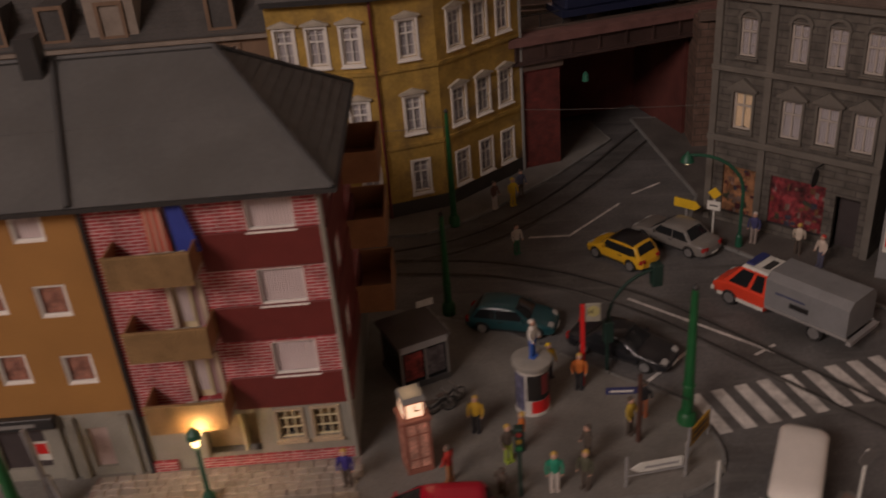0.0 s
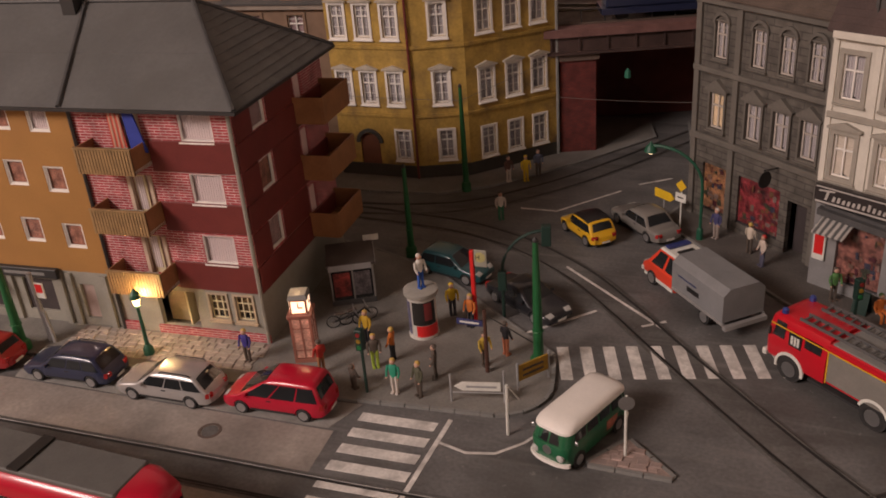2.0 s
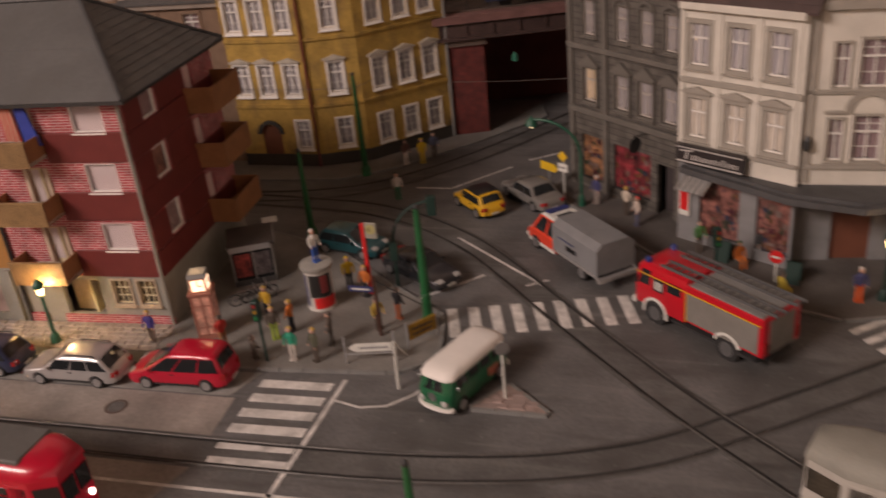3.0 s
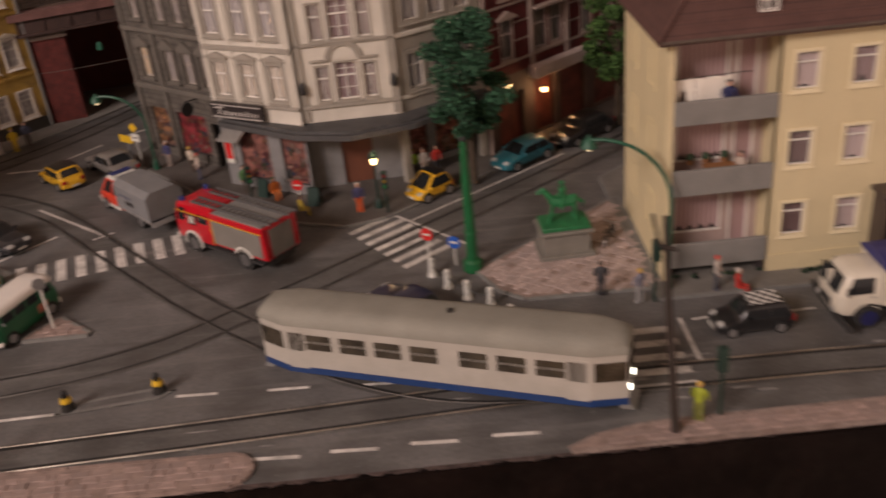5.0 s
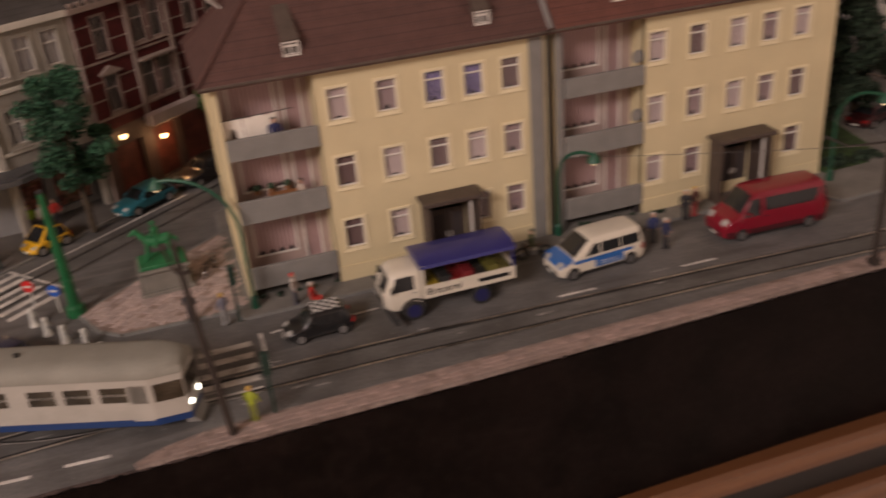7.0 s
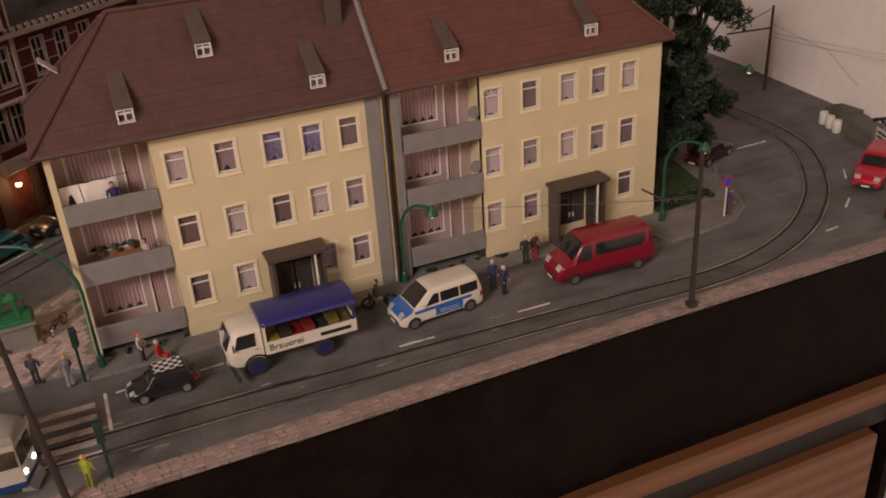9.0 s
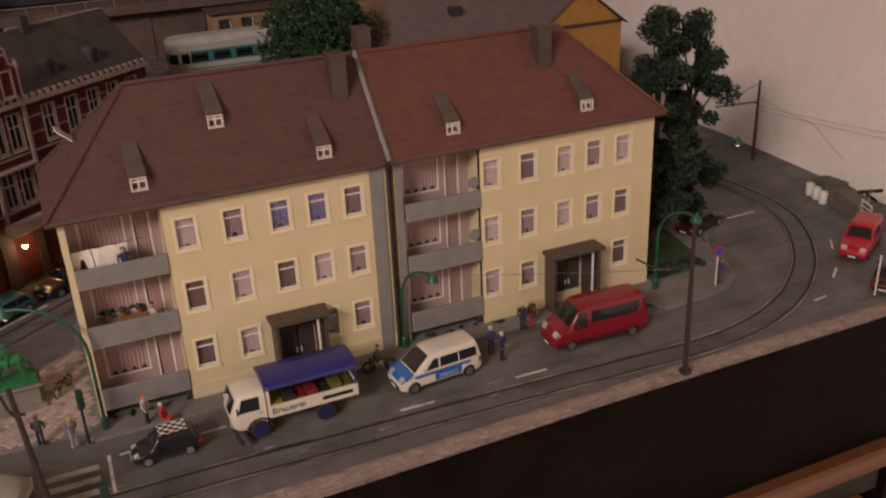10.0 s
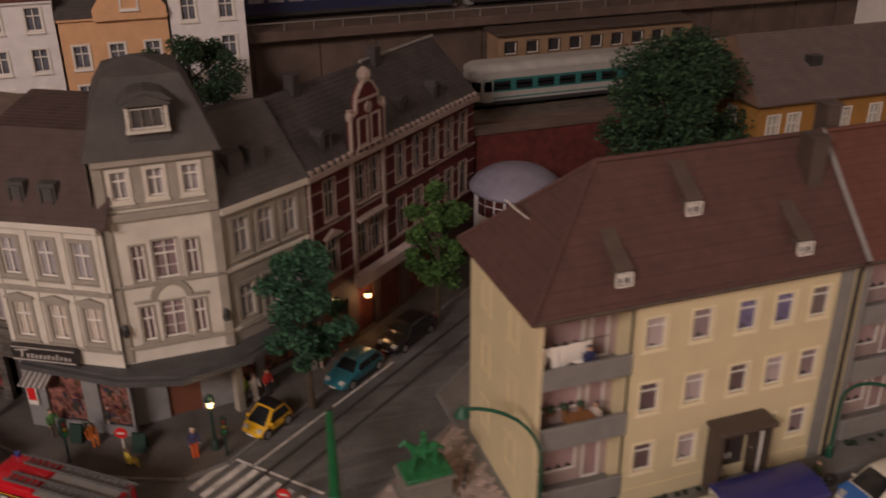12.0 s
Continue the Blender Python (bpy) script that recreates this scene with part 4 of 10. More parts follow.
def brick_house():
    h = thing("brick_house", -6.0, 26.4, 0, 4.2, "red brick corner house with slatted balconies and grey roof", "house")
    top, ry, rz = 11.6, 4.7, 15.0
    dep = 9.4
    # front: ground floor, then brick with panels
    facade(h, 0, 0, 0, -7.9, 0, 2.75, SHOPGREY, [(GRID, -2.4, 1.2), (GRID, -1.05, 1.2)], [(-5.7, 0.5, -3.6, 2.5)])
    # Tan made lighter to paint in the light inside the porch recess.
    part("porch_back", box(B(), -5.8, 0.9, 0.3, -3.5, 1.0, 2.6), mat("lit tan porch door", (0.34, 0.26, 0.18), 0.6, var=0.15), h)
    part("porch_cheek", box(B(), -4.35, 0.28, 0.45, -4.25, 0.9, 2.6), CREAM, h)
    part("plinth", box(B(), -5.9, -0.12, 0, 0.05, 0.0, 0.55), PINKBRICK, h, "low red brick plinth")
    part("plinth", box(B(), -7.9, -0.12, 0, -6.9, 0.0, 0.6), PINKBRICK, h)
    doors = [(-5.6, z, -4.55, z + 2.05) for z in (3.35, 6.35, 9.3)]
    facade(h, 0, 0, 0, -7.9, 0, top, PINKBRICK, [(BRW, -1.75, z) for z in (4.15, 7.15, 10.05)], doors, z0=2.75)
    for z in (2.75, 5.75, 8.65):
        part("panel_band", box(B(), -4.2, -0.1, z, 0.0, 0.0, z + 1.42, 0.02), REDBAND, h, "smooth red brown panel band")
    for z0, zc in ((3.35, 2.95), (6.35, 6.05), (9.3, 8.95)):
        d = part("balcony_door", box(B(), -5.55, 0.16, z0, -4.95, 0.24, z0 + 2.0), CREAM, h)
        part("pane", box(B(), -5.45, 0.12, z0 + 0.3, -5.05, 0.155, z0 + 1.9), LACE, d)
        part("curtain", box(B(), -4.95, 0.25, z0, -4.55, 0.28, z0 + 2.05), CURTAIN, h)
        for xx in (-5.72, -4.62):
            part("door_jamb", box(B(), xx, -0.1, z0 - 0.2, xx + 0.17, 0.1, z0 + 2.05), TANJAMB, h, "tan balcony door jamb")
        b = part("balcony", box(B(), -7.1, -1.3, zc, -4.25, -0.01, zc + 0.16), PALEFLOOR, h, "balcony of tan ribbed boards")
        part("front", box(B(), -7.1, -1.33, zc - 0.04, -4.25, -1.28, zc + 1.12), mat_slat, b)
        n = 19
        for i in range(n):
            x0 = -7.1 + 2.85 * i / n
            part("slat", box(B(), x0 + 0.022, -1.37, zc - 0.04, x0 + 2.85 / n - 0.022, -1.33, zc + 1.12), SLATS, b)
        part("rail", box(B(), -7.12, -1.38, zc + 1.12, -4.23, -1.24, zc + 1.17), SLATS, b)
        for xx in (-7.1, -4.31):
            part("cheek", box(B(), xx, -1.3, zc, xx + 0.06, 0.0, zc + 1.12), BALCBROWN, b)
        part("bench", box(B(), -6.7, -1.0, zc + 0.16, -5.9, -0.55, zc + 0.62, 0.03), CREAM if zc < 8 else BALCBROWN, b)
        part("cloth", loft(B(), [[(-5.6 + 0.24 * j, -1.22 + 0.5 * q, zc + 1.2 - 0.6 * q + 0.05 * math.sin(3 * j + 4 * q)) for j in range(6)] for q in (0.0, 0.35, 0.7, 1.0)] + [[(-5.6 + 0.24 * j, -1.2 + 0.5 * q, zc + 1.15 - 0.6 * q + 0.05 * math.sin(3 * j + 4 * q)) for j in range(6)] for q in (1.0, 0.0)], caps=False, closed=False), WHITE, b, "white cloth over the rail")
        part("planter", box(B(), -4.75, -1.2, zc + 0.16, -4.4, -0.6, zc + 0.8, 0.04), PINKWALL, b)
    # flags on the top balcony
    FLAGR, FLAGB = stripe_mat("red striped cloth", (0.5, 0.08, 0.05), (0.5, 0.3, 0.22), 0.22), mat("blue cloth", (0.03, 0.05, 0.3), 0.8)
    part("flag", side(B(), [(-5.85, 9.2), (-5.05, 9.1), (-5.2, 11.3), (-5.8, 11.35)], -0.3, -0.22), FLAGR, h, "hanging red and white striped flag")
    part("flag", side(B(), [(-4.9, 9.6), (-4.1, 9.6), (-4.5, 11.35), (-5.0, 11.35)], -0.33, -0.25), FLAGB, h, "hanging dark blue flag")
    # side towards the square
    facade(h, 0, 0, 90, 0, dep, 2.75, SHOPGREY)
    facade(h, 0, 0, 90, 0, dep, top, PINKBRICK, [(SIDEW, 2.3, 4.15), (SIDEW_RUST, 2.3, 7.05), (SIDEW, 2.3, 10.0)], [(6.1, z, 7.0, z + 2.05) for z in (3.35, 6.35, 9.3)], z0=2.75)
    for z in (2.75, 5.75, 8.65):
        part("panel_band", box(B(), 0.0, 0.0, z, 0.1, dep, z + 1.3, 0.02), REDBAND, h)
    # Dark panels between the bands; their dark tone also carries this side's shade.
    for z in (4.1, 7.05, 9.98):
        for a, b in ((0.1, 1.6), (3.1, 5.9)):
            part("dark_panel", box(B(), 0.0, a, z, 0.05, b, z + 1.55), REDBAND, h)
    for zc in (2.95, 6.05, 8.95):
        # Side doors in pale curtain rose, painting in the light on them.
        part("balcony_door", box(B(), -0.24, 6.15, zc + 0.4, -0.14, 6.95, zc + 2.4), APTLACE, h)
        b = part("balcony", box(B(), 0.01, 5.7, zc, 1.5, 8.9, zc + 0.16), BALCBROWN, h, "brown boarded balcony")
        part("front", box(B(), 1.5, 5.7, zc - 0.05, 1.58, 8.9, zc + 1.25), BALCBROWN, b)
        for yy in (5.66, 8.86):
            part("cheek", box(B(), 0.01, yy, zc - 0.05, 1.5, yy + 0.08, zc + 1.25), BALCBROWN, b)
    # orange neighbour
    wins = [(ORW_PALE, -9.75, 10.25), (ORW, -9.65, 7.3), (ORW, -9.5, 4.4), (ORW, -11.8, 7.55), (ORW, -11.8, 4.6), (ORW, -11.9, 10.3)]
    wins += [(ORW, -x, z) for x in (14.2, 16.6, 19.2) for z in (4.6, 7.5, 10.3)]
    facade(h, 0, 0, 0, -30, -7.9, top, ORANGE, wins, z0=3.1)
    facade(h, 0, 0, 0, -30, -7.9, 3.1, SHOPGREY, [], [(-10.0, 0.5, -9.2, 2.4), (-13.4, 0.7, -11.6, 2.5), (-18, 0.6, -15, 2.5)])
    part("shop_door", box(B(), -10.0, 0.15, 0.5, -9.2, 0.22, 2.4), PINKWALL, h)
    for a, b in ((-13.4, -11.6), (-18, -15)):
        # Dark sheets in place of unlit shop interiors.
        part("shop_window", box(B(), a, 0.12, 0.7, b, 0.18, 2.5), UNLITDARK, h)
    for xx in (-10.6, -8.6, -11.2, -14.2):
        part("pilaster", box(B(), xx, -0.16, 0, xx + 0.3, 0.0, 3.0), SHOPGREY, h)
    sg = part("shop_sign", box(B(), -14.6, -0.35, 2.75, -10.9, -0.05, 3.25, 0.03), GUTTER, h, "dark shop fascia board")
    part("lettering", box(B(), -14.0, -0.37, 2.92, -11.6, -0.36, 3.08), GREYP, sg)
    aw = part("awning", loft(B(), [[(-17.0, 0, 3.15), (-14.7, 0, 3.15), (-14.7, 0, 3.2), (-17.0, 0, 3.2)], [(-17.0, -1.3, 2.55), (-14.7, -1.3, 2.55), (-14.7, -1.3, 2.6), (-17.0, -1.3, 2.6)]]), stripe_mat("striped awning", (0.6, 0.62, 0.65), (0.08, 0.14, 0.28), 0.4), h, "blue and white striped awning")
    part("downpipe", tube(B(), [(-7.9, -0.1, top), (-7.9, -0.1, 0)], 0.09, 6), GUTTER, h)
    part("downpipe", tube(B(), [(-0.05, -0.1, top), (-0.05, -0.1, 0)], 0.09, 6), SHOPGREY, h)
    facade(h, 0, dep, 180, 0, 30, top, ORANGE)
    facade(h, -30, dep, -90, 0, dep, top, ORANGE)
    # roof
    o = 0.55
    a, b = -3.6, -31
    bm = slope(B(), (-31, -o, top), (o, -o, top), (a, ry, rz), (b, ry, rz), 4.0, 0.02)
    slope(bm, (o, dep + o, top), (-31, dep + o, top), (b, ry, rz), (a, ry, rz), 4.0, 0.02)
    roof = part("roof", bm, SLATE, h, "grey felt hipped roof with dark ridges")
    bm = slope(B(), (o, -o, top), (o, dep + o, top), (a, ry, rz), (a, ry, rz), 0.4, 0.035)
    part("hip", bm, mat("grey plank roof", (0.13, 0.13, 0.125), 0.7, var=0.15), roof)
    dark = mat("dark ridge", (0.06, 0.06, 0.06), 0.6)
    for p, q in (((b, ry, rz + 0.05), (a, ry, rz + 0.05)), ((o, -o, top + 0.05), (a, ry, rz + 0.05)), ((o, dep + o, top + 0.05), (a, ry, rz + 0.05)), ((-7.95, -o, top + 0.08), (-9.3, ry, rz + 0.06))):
        part("ridge", tube(B(), [p, q], 0.11, 6), dark, roof)
    part("gutter", box(B(), -31, -o - 0.12, top - 0.12, o + 0.1, -o, top + 0.03), GUTTER, roof)
    part("gutter", box(B(), o, -o, top - 0.12, o + 0.12, dep + o, top + 0.03), GUTTER, roof)
    part("soffit", box(B(), -31, -o + 0.02, top - 0.1, o - 0.02, dep + o, top - 0.03), GREYP, roof)
    part("chimney", box(B(), -10.2, 4.0, 13.5, -9.5, 4.8, 16.0), GUTTER, roof)


mat_slat = mat("dark slat gap", (0.1, 0.055, 0.025), 0.7)
PALEFLOOR = mat("pale balcony floor", (0.6, 0.54, 0.45), 0.8)
brick_house()

# ---- ochre corner house ----
OCHREHOOD = mat("dusty pale hood", (0.42, 0.38, 0.31), 0.8, var=0.2, scale=2)
OCW = window_kit(0.95, 2.0, 0.14, "cross", trim=WHITE, pediment=True, curtain=LACE, fat=0.11, hood=OCHREHOOD)
OCG = window_kit(0.95, 1.9, 0.12, "cross", trim=WHITE, curtain=LACE, fat=0.11)


def ochre_house():
    h = thing("ochre_house", 0, 0, 0, 0, "ochre plastered corner house with white pedimented windows", "house")
    top = 12.7
    e0, e1, e2, e3 = (-12.0, 46.5), (-6.5, 46.5), (-3.3, 47.68), (1.3, 52.45)
    def wall(a, b, wins, holes=()):
        d = Vector(b) - Vector(a)
        ang, L = math.degrees(math.atan2(d.y, d.x)), d.length
        fr = facade(h, *a, ang, 0, L, top, OCHRE, wins, holes)
        part("plinth", box(B(), 0, -0.08, 0, L, 0, 0.95), mat_plinth, h, m=fr)
        for z in (4.2, 8.6):
            part("cornice", box(B(), 0, -0.1, z, L, 0, z + 0.2), OCHRE, h, m=fr)
        part("eave", box(B(), -0.1, -0.45, top - 0.1, L + 0.1, 0.3, top + 0.15), GUTTER, h, m=fr)
        return fr
    cols = (0.85, 2.55, 4.35)
    fr = wall(e0, e1, [(OCW, c, z) for c in cols for z in (5.1, 9.3)] + [(OCG, 4.6, 1.4)], [(1.5, 0.2, 2.9, 3.0)])
    part("door", box(B(), 1.5, 0.1, 0.2, 2.9, 0.25, 3.0), DOORWOOD, h, "dark arched wooden house door", m=fr)
    part("door_arch", arch_head(1.4, 0.25), mat_plinth, h, m=fr @ at(2.2, 0, 2.4))
    wall(e1, e2, [(OCW, 1.85, 5.1), (OCW, 1.85, 9.3), (OCG, 1.95, 1.4)])
    wall(e2, e3, [(OCW, c, z) for c in (1.4, 3.35, 5.2) for z in (4.95, 9.3)] + [(OCG, c, 1.25) for c in (1.4, 3.35, 5.2)])
    part("downpipe", tube(B(), [(-6.5, 46.38, top), (-6.5, 46.38, 0)], 0.08, 6), REDBAND, h)
    part("downpipe", tube(B(), [(1.3, 52.3, top), (1.3, 52.3, 0)], 0.1, 6), GREYP, h)
    n1, n2 = (-3, 60), (-12, 60)
    for a, b in ((e3, n1), (n1, n2), (n2, e0)):
        d = Vector(b) - Vector(a)
        facade(h, *a, math.degrees(math.atan2(d.y, d.x)), 0, d.length, top, OCHRE)
    # mansard
    base = [e0, e1, e2, e3, n1, n2]
    cx, cy = -5.5, 53.0
    bm = B()
    rings = []
    for s, z in ((1.05, top + 0.1), (0.8, top + 3.4), (0.45, top + 4.6)):
        rings.append([(cx + (px - cx) * s, cy + (py - cy) * s, z) for px, py in base])
    loft(bm, rings)
    roof = part("roof", bm, DARKSLATE, h, "dark slate mansard roof")
    for x, y, a in ((-9.2, 47.0, 0), (-0.9, 50.8, 46)):
        put_window(window_kit(1.5, 1.3, 0.15, "grid", trim=WHITE, curtain=UNLITDARK), roof, at(x, y, top + 0.9, 0, 0, a))
        part("dormer", box(B(), -0.95, 0.02, top + 0.6, 0.95, 2.2, top + 2.6), DARKSLATE, roof, m=at(x, y, 0, 0, 0, a))


mat_plinth = mat("dark plinth", (0.05, 0.047, 0.04), 0.8)
ochre_house()

# ---- brown old house behind the brick house ----
bh = thing("brown_house", -21.0, 46.6, 0, 4, "brown stone old town house with dormers and dark roof", "house")
BRN = mat("brown stone", (0.2, 0.13, 0.085), 0.8, var=0.15)
BRNW = window_kit(1.1, 1.6, 0.2, "cross", trim=BRN, curtain=CURTAIN)
facade(bh, 0, 0, 0, -14, 9.0, 11.0, BRN, [(BRNW, c, z) for c in (-8, -5, -2.2, 0.8, 3.6, 6.6) for z in (1.4, 5.2, 8.9)])
part("cornice", box(B(), -14, -0.3, 10.9, 9.0, 0.2, 11.3), SANDSTONE, bh)
r = part("roof", slope(B(), (-14, -0.4, 11.3), (9, -0.4, 11.3), (9, 5, 16), (-14, 5, 16)), DARKSLATE, bh)
part("back_slope", slope(B(), (9, 10, 11.3), (-14, 10, 11.3), (-14, 5, 16), (9, 5, 16)), DARKSLATE, r)
part("wall", box(B(), 8.7, 0.32, 0, 9.0, 9.8, 11.2), BRN, bh)
part("wall", box(B(), -14, 9.5, 0, 8.7, 9.8, 11.2), BRN, bh)
part("gable_end", side(B(), [(8.75, 11.2), (8.95, 11.2), (8.95, 11.3), (8.75, 11.3)], 0.3, 9.8), BRN, bh)
for xc in (-5.5, -2.2, 0.9, 6.6):
    w = 1.3 if xc != 0.9 else 2.6
    part("dormer", box(B(), xc - w / 2, -0.1, 11.4, xc + w / 2, 2.6, 13.4 if w < 2 else 14.2), DARKSLATE if w < 2 else SANDSTONE, bh)
    put_window(BRNW, bh, at(xc, -0.14, 11.6))


# ---- sooty grey house ----
DULLSASH = mat("dull pale sash", (0.48, 0.43, 0.38), 0.6, var=0.15)
GRW = window_kit(1.0, 1.95, 0.12, "tee", sash=DULLSASH, trim=GREYTRIM, curtain=LACE, pediment=True, fat=0.1, proud=0.13, rise=0.66)
GRW_LIT = recurtain(GRW, WARMROOM)
GRA = window_kit(0.85, 1.9, 0.1, "cross", sash=DULLSASH, trim=GREYTRIM, curtain=LACE, fat=0.09)


def grey_house():
    h = thing("grey_house", 11.1, 44.6, 0, -39.6, "sooty grey stone house with shops on the ground floor", "house")
    top = 12.4
    cols = (1.3, 3.8, 5.55, 7.25)
    shops = [(0.5, 0.7, 2.4, 3.4), (3.1, 0.7, 5.9, 3.4), (6.4, 0.1, 7.6, 3.1)]
    fr = facade(h, 0, 0, 0, -0.4, 8.3, top, GREYSTONE, [(GRW_LIT if c == 1.3 else GRW, c, 5.5) for c in cols] + [(GRA, c, 9.3) for c in cols], shops)
    for c in cols:
        part("arch", arch_head(0.85), GREYTRIM, h, m=at(c, -0.02, 11.1))
    for z, t in ((8.45, 0.3), (4.7, 0.35), (12.0, 0.45)):
        part("cornice", box(B(), -0.45, -0.22, z, 8.3, 0.0, z + t, 0.04), GREYTRIM, h)
    for x in (-0.4, 2.35, 7.95):
        part("pilaster", box(B(), x, -0.15, 0, x + 0.35, 0.0, 12.0), GREYTRIM, h)
    part("shop_window", box(B(), 0.5, 0.16, 0.7, 2.4, 0.2, 3.4), mat("lit shop interior", (0.3, 0.13, 0.06), 0.6, var=0.7, scale=2, glow=0.15), h, "warm lit shop window")
    part("shop_window", box(B(), 3.1, 0.16, 0.7, 5.9, 0.2, 3.4), mat("red shop display", (0.24, 0.03, 0.035), 0.6, var=0.9, scale=1.6, fine=5), h, "shop window with a red display")
    for a, b in ((0.5, 2.4), (3.1, 5.9)):
        part("pane", box(B(), a, 0.06, 0.7, b, 0.08, 3.4), GLASS, h).visible_shadow = False
    # Dark sheet standing for the unlit entry.
    part("doorway", box(B(), 6.4, 0.7, 0.1, 7.6, 0.8, 3.1), UNLITDARK, h)
    sgn = part("hanging_sign", tube(B(), [(5.6, 0, 4.6), (5.6, -1.0, 4.7)], 0.04, 5), GUTTER, h, "black wrought iron hanging sign")
    part("disc", loft(B(), [[(5.62 + 0.02 * k, -0.9 + 0.45 * math.cos(j * math.pi / 6), 4.2 + 0.45 * math.sin(j * math.pi / 6)) for j in range(12)] for k in (-1, 1)]), GUTTER, sgn)
    facade(h, -0.4, 8, -90, 0, 8, top, GREYSTONE)
    facade(h, 8.3, 0, 90, 0, 8, top, GREYSTONE)
    facade(h, 8.3, 8, 180, 0, 8.7, top, GREYSTONE)
    bm = slope(B(), (-0.6, -0.35, top + 0.05), (8.5, -0.35, top + 0.05), (8.5, 4, 17), (-0.6, 4, 17))
    slope(bm, (8.5, 8.3, top + 0.05), (-0.6, 8.3, top + 0.05), (-0.6, 4, 17), (8.5, 4, 17))
    r = part("roof", bm, mat("brown slate", (0.1, 0.075, 0.06), 0.75, var=0.2), h, "brown slate roof")
    for xx in (-0.35, 8.1):
        part("gable", side(B(), [(-0.1, top), (8.1, top), (4, 16.9)], 0, 0.2), GREYSTONE, h, m=at(xx + 0.2, 0, 0, 0, 0, 90))
    for x in (2.2, 5.4):
        part("dormer", box(B(), x - 0.6, 0.6, 13.2, x + 0.6, 3, 14.8), DARKSLATE, r)
        put_window(ORW, r, at(x, 0.56, 13.35))


grey_house()

# ---- ivory corner house with a tower bay ----
IVW = window_kit(0.95, 2.0, 0.2, "tee", trim=TAUPE, curtain=LACE)
# No lamp behind: the blind's bright colour stands for a lit room.
IVW_LIT = recurtain(IVW, mat("blind painted as lit", (0.8, 0.66, 0.53), 0.7))
IVS = window_kit(0.62, 1.95, 0.1, "tee", trim=TAUPE, curtain=CURTAIN)
IVB = window_kit(1.15, 2.1, 0.1, "cross", trim=TAUPE, curtain=CURTAIN)
IVT = window_kit(0.75, 1.4, 0.18, "tee", trim=IVORY, curtain=LACE, proud=0.1)


SIGNLETTER = mat("dull white lettering", (0.45, 0.43, 0.4), 0.6, var=0.15)


def ivory_house():
    h = thing("ivory_house", 0, 0, 0, 0, "ivory and taupe corner house with a slate roofed tower bay", "house")
    top = 12.35
    # left wing
    a = (17.95, 37.3)
    fr = facade(h, *a, -30, -0.8, 5.35, top, IVORY, [(IVW_LIT, c, 5.85) for c in (0.15, 2.15, 4.1)] + [(IVW, c, 9.45) for c in (0.15, 2.15, 4.1)], z0=4.4)
    for z, t, p in ((8.55, 0.3, 0.12), (5.3, 0.22, 0.12), (12.1, 0.35, 0.35)):
        part("cornice", box(B(), -0.8, -p, z, 5.3, 0.0, z + t, 0.03), TAUPE if z < 12 else IVORY, h, m=fr)
    for c in (-0.75, 1.15, 3.12, 4.95):
        part("pilaster", box(B(), c - 0.1, -0.08, 5.5, c + 0.16, 0.0, 12.1), IVORY, h, m=fr)
    for c in (0.15, 2.15, 4.1):
        part("hood_mould", side(B(), [(c - 0.8, 8.1), (c + 0.8, 8.1), (c + 0.8, 8.2), (c, 8.45), (c - 0.8, 8.2)], -0.2, 0.02), TAUPE, h, m=fr)
    part("shop_wall", panel(B(), 6.15, 4.4, [(1.2, 0.7, 3.4, 3.8), (4.3, 0.7, 6.0, 3.8)], 0.3), SHOPSLATE, h, m=fr @ at(-0.8, 0))
    for x0, x1 in ((1.2, 3.4), (4.3, 6.0)):
        part("shop_window", box(B(), x0, 0.2, 0.7, x1, 0.24, 3.8), SHOPGOODS, h, "shop window full of coloured goods", m=fr @ at(-0.8, 0))
        part("pane", box(B(), x0, 0.07, 0.7, x1, 0.09, 3.8), GLASS, h, m=fr @ at(-0.8, 0)).visible_shadow = False
    sg = part("shop_sign", box(B(), -0.7, -0.5, 4.62, 3.0, -0.2, 5.55, 0.03), mat("black sign board", (0.03, 0.025, 0.025), 0.4), h, "black shop sign with white lettering", m=fr)
    part("sign_border", box(B(), -0.62, -0.515, 4.68, 2.92, -0.5, 4.76), SIGNLETTER, sg)
    part("sign_border", box(B(), -0.62, -0.515, 5.41, 2.92, -0.5, 5.47), SIGNLETTER, sg)
    part("lettering_bar", side(B(), [(-0.45, 5.22), (0.3, 5.3), (0.3, 5.37), (-0.45, 5.29)], -0.52, -0.5), SIGNLETTER, sg)
    part("lettering_bar", side(B(), [(-0.18, 4.86), (-0.06, 4.86), (0.04, 5.26), (-0.08, 5.26)], -0.52, -0.5), SIGNLETTER, sg)
    for k, hi in enumerate((0.24, 0.26, 0.2, 0.22, 0.2, 0.25, 0.21, 0.33, 0.24, 0.22, 0.2)):
        x0 = 0.18 + 0.235 * k
        part("lettering_bar", side(B(), [(x0, 4.86), (x0 + 0.12, 4.86), (x0 + 0.17, 4.86 + hi), (x0 + 0.05, 4.86 + hi)], -0.52, -0.5), SIGNLETTER, sg)
    # bay
    bx, by = 22.6, 34.95
    trio = [(IVS, 1.45, 5.65), (IVB, 2.75, 5.65), (IVS, 4.05, 5.65), (IVS, 1.45, 9.05), (IVB, 2.75, 9.05), (IVS, 4.05, 9.05)]
    fb = facade(h, bx, by, 1, 0, 5.6, 15.6, IVORY, trio + [(IVT, c, 13.5) for c in (1.15, 2.8, 4.45)], z0=4.4)
